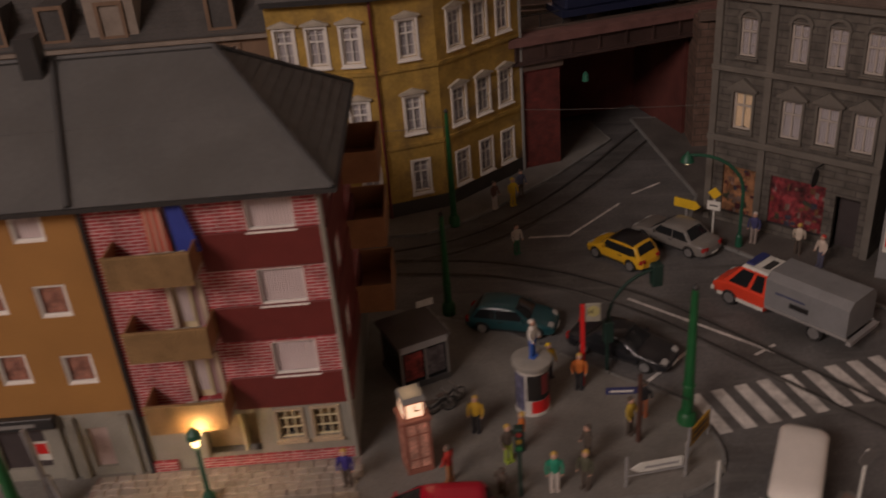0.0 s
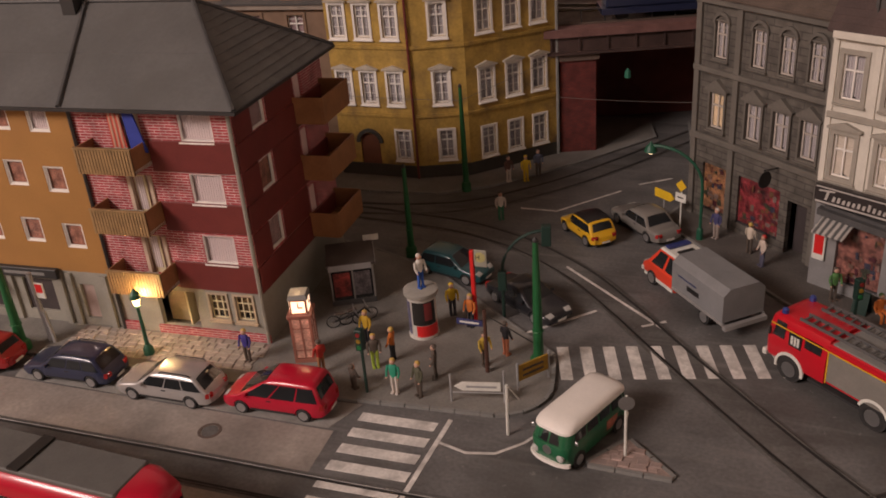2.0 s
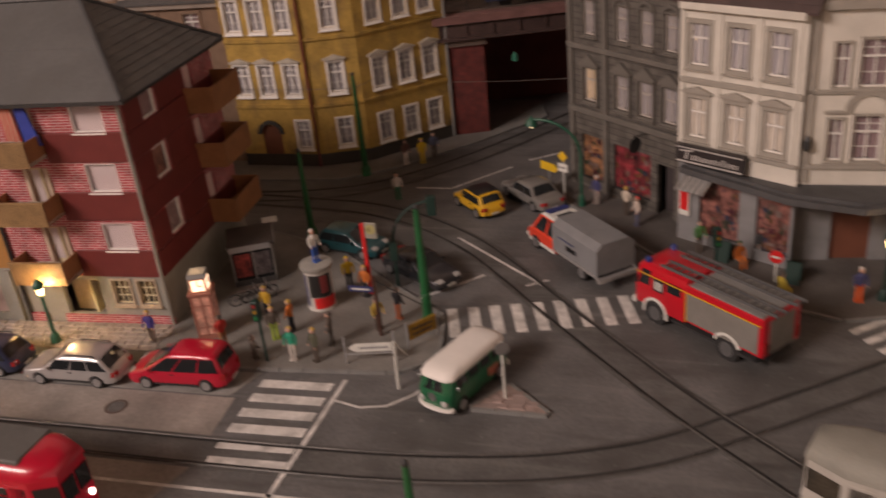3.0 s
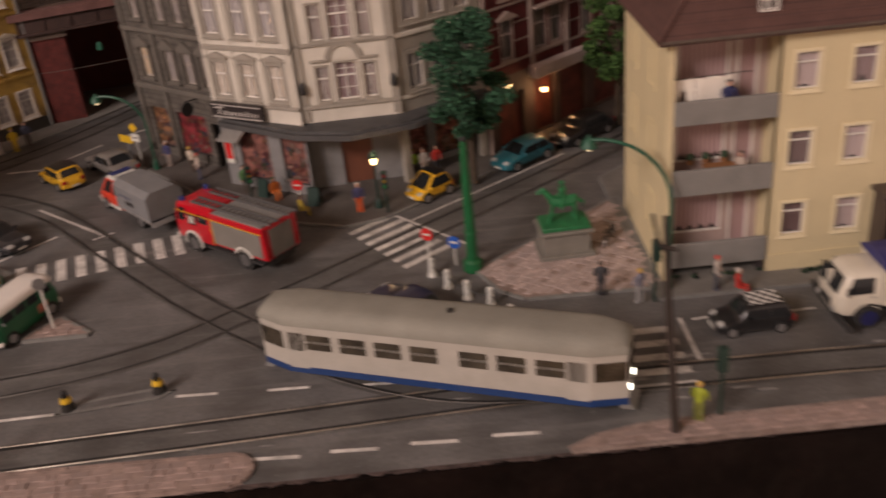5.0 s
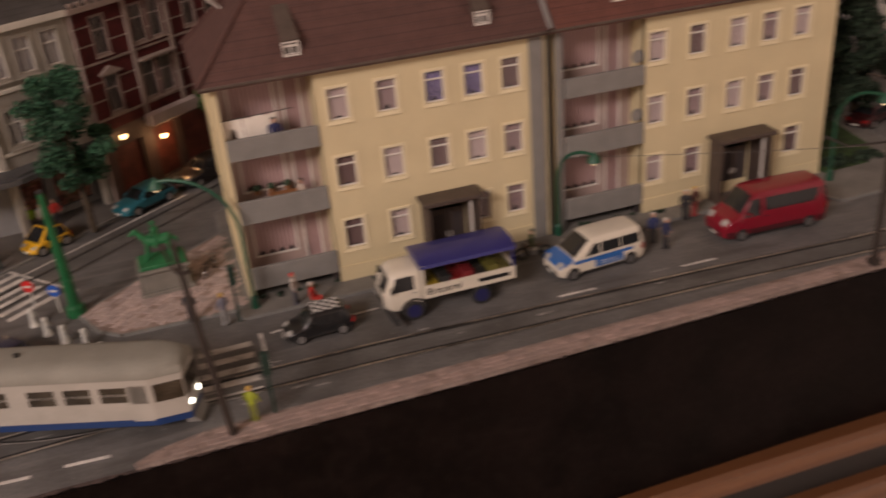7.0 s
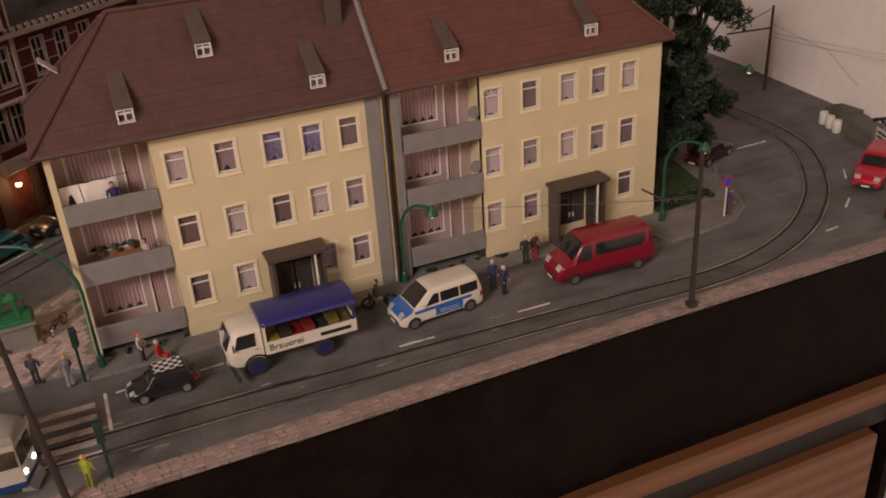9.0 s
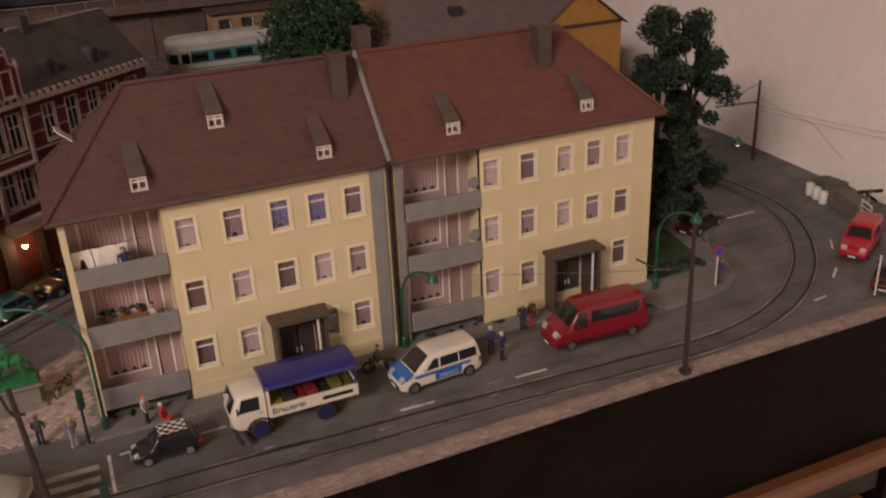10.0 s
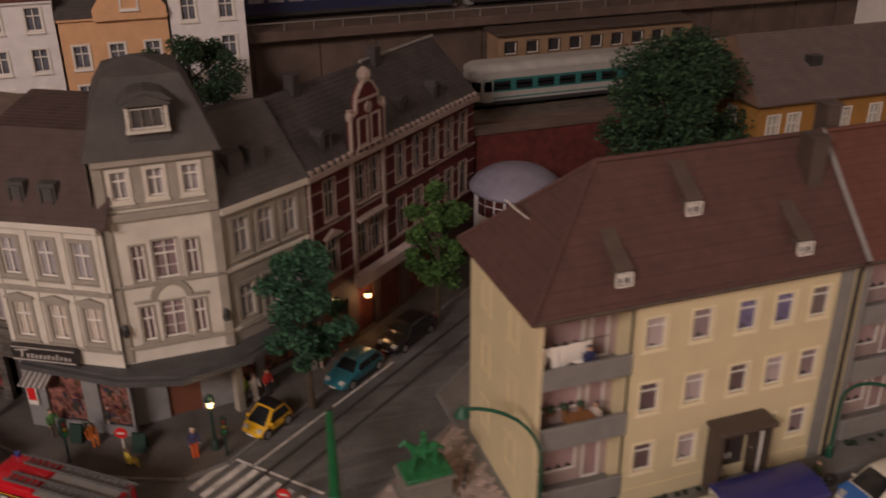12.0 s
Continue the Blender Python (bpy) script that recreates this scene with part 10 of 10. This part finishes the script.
R_, B_, Y_, O_, W_, K_, N_ = (0.5, 0.04, 0.03), (0.03, 0.06, 0.3), (0.6, 0.42, 0.02), (0.55, 0.16, 0.03), (0.55, 0.5, 0.45), (0.025, 0.025, 0.03), (0.09, 0.07, 0.055)
BLOND = (0.5, 0.33, 0.08)
LAB = "painted model figurine in %s"
for x, y, rz, a, b, c, lab in (
        (-6.2, 24.7, -90, (0.04, 0.03, 0.2), N_, BLOND, "a purple blue jacket"), (-2.45, 24.75, 150, R_, (0.4, 0.18, 0.08), N_, "a red coat"),
        (-0.3, 25.75, -60, N_, (0.3, 0.4, 0.05), BLOND, "a dark top and yellow green trousers"), (-1.5, 27.5, -100, (0.55, 0.35, 0.03), K_, BLOND, "a yellow top"),
        (0.25, 26.45, 180, O_, K_, BLOND, "an orange top"), (1.3, 24.2, -90, (0.02, 0.25, 0.15), W_, BLOND, "a green coat"), (2.4, 24.25, -120, (0.08, 0.08, 0.05), N_, BLOND, "a dark olive coat"),
        (2.6, 25.6, 200, N_, (0.06, 0.05, 0.04), N_, "a brown coat"), (1.5, 30.8, -60, Y_, K_, Y_, "a yellow shirt"), (2.7, 30.0, -100, O_, K_, BLOND, "an orange jacket"),
        (5.0, 28.1, 60, K_, (0.45, 0.16, 0.08), N_, "a black top"), (4.35, 27.1, -40, (0.5, 0.35, 0.05), N_, N_, "a yellow coat beside the post"),
        (-0.6, 47.0, -40, (0.12, 0.06, 0.05), W_, N_, "a brown jacket and white trousers"), (0.45, 47.3, -60, Y_, Y_, Y_, "a bright yellow suit"), (0.95, 48.4, -60, (0.08, 0.09, 0.14), N_, N_, "a grey blue coat"),
        (12.6, 41.6, -120, (0.05, 0.05, 0.14), (0.3, 0.25, 0.22), W_, "a dark blue dress"), (14.4, 40.2, 60, (0.6, 0.52, 0.42), N_, BLOND, "a pale coat"), (15.1, 38.9, -150, (0.6, 0.5, 0.42), (0.1, 0.1, 0.15), R_, "a pale blouse"),
        (21.3, 35.6, -70, (0.05, 0.05, 0.05), W_, N_, "a black top and white trousers"), (22.0, 35.4, -110, B_, B_, BLOND, "blue overalls"), (18.4, 36.2, -60, (0.08, 0.2, 0.06), N_, N_, "a green coat"),
        (25.35, 32.0, -80, (0.05, 0.05, 0.12), (0.6, 0.1, 0.02), W_, "a navy top and orange red trousers"), (28.45, 35.9, -60, (0.3, 0.5, 0.03), N_, BLOND, "a lime green coat"), (29.05, 36.05, -60, W_, W_, N_, "a white suit"), (29.8, 36.3, -60, R_, K_, N_, "a red coat"),
        (36.6, 20.9, 80, (0.05, 0.05, 0.055), K_, N_, "a black coat"), (38.1, 19.95, 120, (0.2, 0.2, 0.25), (0.3, 0.3, 0.3), BLOND, "a grey waistcoat"),
        (60.1, 18.2, -100, (0.03, 0.04, 0.12), K_, W_, "a dark uniform and white cap"), (60.35, 17.35, -60, (0.03, 0.04, 0.12), K_, W_, "a dark uniform and white cap"),
        (63.0, 19.8, -120, K_, K_, W_, "a black coat and white scarf"), (63.65, 19.95, -80, (0.1, 0.04, 0.03), (0.3, 0.05, 0.05), BLOND, "a brown coat"),
        (38.35, 11.85, 60, (0.3, 0.36, 0.03), (0.2, 0.22, 0.04), BLOND, "a lime green coat"), (41.6, 20.35, -30, W_, (0.08, 0.08, 0.1), R_, "a white top and red hair"),
        (76.75, 19.1, 0, (0.06, 0.05, 0.14), N_, N_, "a blue coat"), (0.5, 41.8, -60, W_, (0.03, 0.15, 0.08), N_, "a white top and green trousers")):
    figurine(x, y, rz, a, b, c, label=LAB % lab, z=0.13 if lab != "a white top and green trousers" else 0.0)
figurine(-0.55, 24.05, 60, N_, N_, N_, h=1.2, label="small painted model figurine of a child")
figurine(0.8, 28.95, -30, (0.7, 0.68, 0.62), (0.03, 0.1, 0.4), W_, z=2.55, label="painted model figurine in white and blue atop a column")
figurine(42.35, 19.8, -20, R_, R_, W_, sit=True, label="seated model figurine in a red suit")
figurine(20.3, 34.9, -60, O_, O_, (0.08, 0.15, 0.05), sit=True, label="crouching model figurine in orange work clothes")
figurine(22.1, 32.0, 30, (0.5, 0.38, 0.05), (0.4, 0.3, 0.05), N_, sit=True, label="crouching model figurine in a yellow coat")
figurine(42.15, 21.8, -90, (0.025, 0.03, 0.1), B_, K_, z=7.75, h=1.5, label="model figurine in a blue dress hanging up laundry")
figurine(43.0, 22.3, -150, (0.5, 0.42, 0.35), N_, N_, sit=True, z=4.48, label="seated model figurine on the loggia")

# things on the loggias
ln = thing("laundry_line", 41.2, 21.95, 7.75, 0, "white laundry hanging on a line on the loggia", "laundry")
LINEN = mat("white linen", (0.84, 0.8, 0.72), 0.8, var=0.04)
part("line", tube(B(), [(-1.5, 0, 1.65), (1.9, 0, 1.75)], 0.02, 4), GUTTER, ln)


def hung(pts):
    """A cloth hanging in soft folds."""
    bm = side(B(), pts, 0.0, 0.03)
    for v in bm.verts:
        v.co.y += 0.05 * math.sin(v.co.x * 7.0)
    return bm


part("trousers", hung([(-1.35, 1.62), (-0.5, 1.66), (-0.4, 0.55), (-0.72, 0.5), (-0.85, 1.2), (-1.0, 1.2), (-1.15, 0.45), (-1.45, 0.5)]), LINEN, ln, "white trousers pegged upside down")
part("sheet", hung([(-0.45, 1.66), (-0.1, 1.62), (0.3, 1.68), (0.7, 1.64), (1.15, 1.7), (1.1, 0.75), (0.6, 0.55), (0.2, 0.68), (-0.35, 0.45)]), LINEN, ln, "wide white bed sheet")
tb = thing("loggia_table", 42.1, 22.3, 4.48, 0, "small brown wooden table on the loggia", "table")
part("top", box(B(), -0.7, -0.35, 0.68, 0.7, 0.35, 0.75, 0.02), BALCBROWN, tb)
for sx in (-0.6, 0.6):
    for sy in (-0.28, 0.28):
        part("leg", box(B(), sx - 0.04, sy - 0.04, 0, sx + 0.04, sy + 0.04, 0.68), BALCBROWN, tb)
for z, xs in ((4.5, (40.9, 41.6, 42.4)), (1.95, ())):
    for x in xs:
        pt = thing("flower_pot", x, 22.75, z + 0.72, 0, "brown flower pot with a small plant on the loggia sill", "flower pot", "flower pots")
        part("pot", lathe(B(), [(0.12, 0), (0.17, 0.2)], 8), BALCBROWN, pt)
        part("plant", ball(B(), 0, 0, 0.32, 0.2), LEAF4, pt)
for z in (5.0, 8.15):
    dh = thing("satellite_dish", 60.95, 21.75, z + 0.9, 0, "small grey satellite dish on the loggia", "satellite dish", "satellite dishes")
    part("bowl", loft(B(), [[(r * math.cos(j * math.pi / 6), yy, r * math.sin(j * math.pi / 6)) for j in range(12)] for r, yy in ((0.36, -0.12), (0.25, 0.0), (0.05, 0.04))]), GREYP, dh)
    part("arm", tube(B(), [(0, 0.04, 0), (0.2, 0.1, -0.1)], 0.03, 5), GUTTER, dh)


def bike(x, y, rz, label, rider=None, z=0.13, motor=True):
    b = thing("motorbike" if motor else "bicycle", x, y, z, rz, label, "motorbike" if motor else "bicycle", "two wheelers")
    r = 0.32
    for s in (-0.62, 0.62):
        w = part("wheel", tube(B(), [(s + r * math.cos(j * math.pi / 8), 0, r + r * math.sin(j * math.pi / 8)) for j in range(17)], 0.06 if motor else 0.03, 6), TYRE, b)
        part("hub", wheel_y(B(), s, -0.04, 0.04, r, 0.1), CHROME, w)
    part("frame", tube(B(), [(-0.62, 0, r), (-0.1, 0, 0.45), (0.35, 0, 0.7), (0.62, 0, r)], 0.05, 6), BLACKP, b)
    part("handlebar", tube(B(), [(0.38, -0.3, 0.98), (0.4, 0, 0.9), (0.38, 0.3, 0.98)], 0.03, 5), CHROME, b)
    part("fork", tube(B(), [(0.4, 0, 0.9), (0.62, 0, r)], 0.035, 5), CHROME, b)
    part("saddle", box(B(), -0.5, -0.1, 0.7, -0.05, 0.1, 0.78, 0.02), BROWNWOOD, b)
    if motor:
        part("tank", box(B(), -0.05, -0.13, 0.68, 0.32, 0.13, 0.88, 0.05), rider or BLACKP, b)
        part("engine", box(B(), -0.2, -0.15, 0.25, 0.2, 0.15, 0.55, 0.03), CHROME, b)
    return b


bike(53.9, 19.4, 170, "olive motorbike parked on the pavement", mat("olive paint", (0.08, 0.1, 0.04), 0.5))
figurine(53.8, 19.4, 170, (0.07, 0.09, 0.04), N_, (0.05, 0.06, 0.03), z=0.5, sit=True, label="seated model figurine in olive on a motorbike")
bike(37.9, 25.6, 60, "black bicycle standing on the square", motor=False, z=0.14)
bike(-3.1, 28.6, 30, "black bicycle beside the newsstand", motor=False)
bike(-2.7, 29.1, 40, "grey bicycle beside the newsstand", motor=False)

# ---- goods behind the shop windows, wall lamps, clutter by the shops ----
GOODS = [mat("goods paint", c, 0.6, var=0.25, scale=4) for c in ((0.15, 0.035, 0.026), (0.22, 0.12, 0.085), (0.05, 0.045, 0.07), (0.2, 0.085, 0.035), (0.06, 0.06, 0.035), (0.26, 0.17, 0.14), (0.1, 0.022, 0.03))]


def goods(parent, m, x0, x1, z0, z1, seed, label="heaped small coloured goods"):
    """Wares stacked unevenly behind a shop window."""
    rnd = random.Random(seed)
    bm = B()
    for k in range(44):
        w, hh = rnd.uniform(0.07, 0.34), rnd.uniform(0.08, 0.36)
        x = rnd.uniform(x0 + 0.03, x1 - w - 0.03)
        z = z0 + 0.03 + (z1 - z0 - hh - 0.1) * rnd.random() ** 1.6
        y = rnd.uniform(0.1, 0.16)
        t = rnd.uniform(-0.12, 0.12)
        side(bm, [(x, z), (x + w, z + t * w), (x + w - t * hh, z + hh + t * w), (x - t * hh, z + hh)], y, y + rnd.uniform(0.01, 0.03), mi=rnd.randrange(len(GOODS)))
    ob = part("shop_display", bm, GOODS, parent, label, m=m)
    tagged(ob, label, "", "", "stuff")
    part("shelf", box(B(), x0, 0.1, z0 - 0.02, x1, 0.19, z0 + 0.06), UNLITDARK, parent, m=m)


iv = bpy.data.objects["ivory_house"]
fr = at(17.95, 37.3, 0, 0, 0, -30) @ at(-0.8, 0)
goods(iv, fr, 1.2, 3.4, 0.7, 3.8, 1), goods(iv, fr, 4.3, 6.0, 0.7, 3.8, 2)
fw = at(28.15, 35.1, 0, 0, 0, 31) @ at(0, 1.5)
goods(iv, fw, 0.5, 2.4, 0.5, 3.4, 3), goods(iv, fw, 3.0, 5.2, 0.5, 3.4, 4)
gh = bpy.data.objects["grey_house"]
goods(gh, at(0, 0), 3.1, 5.9, 0.7, 3.4, 5), goods(gh, at(0, 0), 0.5, 2.4, 0.7, 3.4, 6)
aw = part("awning", loft(B(), [[(x, 0.0, 3.95), (x, -1.1, 3.45), (x, -1.1, 3.38), (x, 0.0, 3.85)] for x in (0.5, 2.0)]), stripe_mat("grey striped awning", (0.45, 0.43, 0.4), (0.1, 0.1, 0.1), 0.3), iv, "grey and black striped awning", m=fr)
part("banner", box(B(), 0.15, -0.16, 1.6, 0.75, -0.08, 3.3), PLATE, iv, "white and red shop banner", m=fr)
part("banner_panel", box(B(), 0.22, -0.18, 1.9, 0.68, -0.165, 3.2), SIGNRED, iv, m=fr)
for x, y, rz in ((19.6, 35.4, -30), (22.7, 33.5, -20)):
    ab = thing("menu_board", x, y, 0.13, rz, "small dark folding board in front of the shop", "menu board", "menu boards")
    for s in (-1, 1):
        part("leaf", loft(B(), [[(-0.35, s * 0.25, 0), (0.35, s * 0.25, 0), (0.35, s * 0.25 + s * 0.04, 0), (-0.35, s * 0.25 + s * 0.04, 0)], [(-0.35, s * 0.02, 1.05), (0.35, s * 0.02, 1.05), (0.35, s * 0.06, 1.05), (-0.35, s * 0.06, 1.05)]]), DARKGREEN, ab)
rb = bpy.data.objects["redbrick_house"]
for u, z in ((1.55, 4.1), (4.63, 3.05)):
    wl = part("wall_lamp", tube(B(), [(u, 0, z - 0.25), (u, -0.25, z - 0.3), (u, -0.4, z - 0.2)], 0.04, 6), GUTTER, rb, "black bracket lamp with a glowing globe")
    part("globe", ball(B(), u, -0.4, z, 0.2, sub=2), LIT, wl, smooth=True)
    part("cap", lathe(B(), [(0.2, z + 0.14), (0.05, z + 0.26)], 8, cx=u, cy=-0.4), GUTTER, wl)

# ---- paving stones of the near strips, the square and the house front ----


def stone_mat(name, c1, c2):
    m = mat(name, c1, 0.85, var=0.2, scale=2.5, fine=12, bump=0.5)
    n, l = m.node_tree.nodes, m.node_tree.links
    b = n["Principled BSDF"]
    old = b.inputs["Base Color"].links[0].from_socket
    info, mx = n.new("ShaderNodeObjectInfo"), n.new("ShaderNodeMix")
    mx.data_type = "RGBA"
    mx.inputs[7].default_value = (*c2, 1)
    l.new(info.outputs["Random"], mx.inputs[0]), l.new(old, mx.inputs[6]), l.new(mx.outputs[2], b.inputs["Base Color"])
    return m


def inside(x, y, pts):
    hit = False
    for (x0, y0), (x1, y1) in zip(pts, pts[1:] + pts[:1]):
        if (y0 > y) != (y1 > y) and x < (x1 - x0) * (y - y0) / (y1 - y0) + x0:
            hit = not hit
    return hit


def stone_mesh(lx, ly, h, m, rnd):
    """One worn stone: a low block, uneven in plan, narrower at the top."""
    j = lambda v, k: v + rnd.uniform(-k, k)
    c = [(j(-lx / 2, lx * 0.04), j(-ly / 2, ly * 0.06)), (j(lx / 2, lx * 0.04), j(-ly / 2, ly * 0.06)), (j(lx / 2, lx * 0.04), j(ly / 2, ly * 0.06)), (j(-lx / 2, lx * 0.04), j(ly / 2, ly * 0.06))]
    top = h + rnd.uniform(-0.02, 0.045)
    return mesh("paving_stone", loft(B(), [[(x, y, -0.06) for x, y in c], [(x, y, top - 0.03) for x, y in c], [(x * 0.9, y * 0.86, top) for x, y in c]]), m)


def stones(parent, pts, lx, ly, ang, z, m, seed, most=300):
    rnd = random.Random(seed)
    kinds = [(k, stone_mesh(lx * k - 0.03, ly * 0.96, 0.035, m, rnd)) for k in (1.0, 0.85, 0.7, 1.15, 0.6, 1.3, 0.95, 0.78)]
    ca, sa = math.cos(radians(ang)), math.sin(radians(ang))
    u = [(x * ca + y * sa, -x * sa + y * ca) for x, y in pts]
    v0, v1, u0, u1 = min(q for _, q in u), max(q for _, q in u), min(q for q, _ in u), max(q for q, _ in u)
    count, row, v = 0, 0, v0 + ly / 2
    while v < v1:
        s = u0 + (lx / 2 if row % 2 else 0.0) + rnd.uniform(0, 0.1)
        while s < u1 + lx and count < most:
            k, me = rnd.choice(kinds)
            mid = s + lx * k / 2
            x, y = mid * ca - v * sa, mid * sa + v * ca
            if inside(x, y, pts):
                link("paving_stone", me, parent, "", at(x, y, z, 0, 0, ang + rnd.choice((0, 180)) + rnd.uniform(-1.5, 1.5)))
                count += 1
            s += lx * k
        v += ly
        row += 1
    return count


PINKSTONE = stone_mat("pink paving stone", (0.36, 0.27, 0.24), (0.25, 0.195, 0.175))
TANSTONE = stone_mat("tan paving stone", (0.4, 0.34, 0.29), (0.28, 0.25, 0.21))
stones(EDGE_RIGHT, [(34.6, 11.02), (48, 11.04), (56, 11.18), (64, 11.34), (85, 11.36), (85, 12.0), (70, 12.1), (58, 11.95), (40, 11.9), (36.6, 11.85)], 0.5, 0.3, 0, 0.085, PINKSTONE, 21)
stones(EDGE_LEFT, [(1, 11.0), (21.6, 11.0), (21.9, 11.7), (21.3, 12.3), (13, 12.5), (1, 12.6)], 0.56, 0.34, 0, 0.1, PINKSTONE, 22)
stones(SQUARE, [(31.5, 24.2), (32.3, 22.4), (33.4, 21.45), (39.2, 21.35), (39.2, 30.2)], 0.62, 0.36, 48, 0.1, stone_mat("pale pink cobble", (0.5, 0.4, 0.37), (0.34, 0.28, 0.26)), 23)
stones(ISLAND, [(10.15, 22.05), (12.95, 22.05), (11.2, 23.55)], 0.5, 0.3, 0, 0.11, PINKSTONE, 24)
HOUSEFRONT = thing("pavement_front", 0, 0, 0, 0, "tan stone setts along the brick house", "pavement", kind="structure")
part("bed", prism(B(), [(-16, 23.2), (-5.9, 24.0), (-5.9, 26.2), (-16, 25.5)], -0.1, 0.136), JOINT, HOUSEFRONT)
stones(HOUSEFRONT, [(-16, 23.3), (-5.9, 24.05), (-5.9, 26.1), (-16, 25.4)], 0.55, 0.36, 4, 0.12, TANSTONE, 25)

# pale filler patches beside the rails
PATCH = mat("pale road filler", (0.24, 0.235, 0.225), 0.8, var=0.3, scale=1.5, fine=9)
rnd = random.Random(31)
for i in range(26):
    x = rnd.uniform(3, 62)
    y = 14.1 + rnd.choice((-1.15, 0.0, 1.15)) + rnd.uniform(-0.2, 0.2) + (0.5 if x > 28 else 0.0)
    w, d = rnd.uniform(0.3, 1.3), rnd.uniform(0.05, 0.16)
    pts = [(x - w / 2, y - d * 0.3), (x - w * 0.2, y - d / 2), (x + w * 0.3, y - d * 0.4), (x + w / 2, y + d * 0.2), (x + w * 0.1, y + d / 2), (x - w * 0.4, y + d * 0.4)]
    solid("road_patch", prism(B(), pts, -0.02, 0.016), PATCH, label="pale worn filler patch beside the rails", category="road patch", group="road patches", kind="structure")
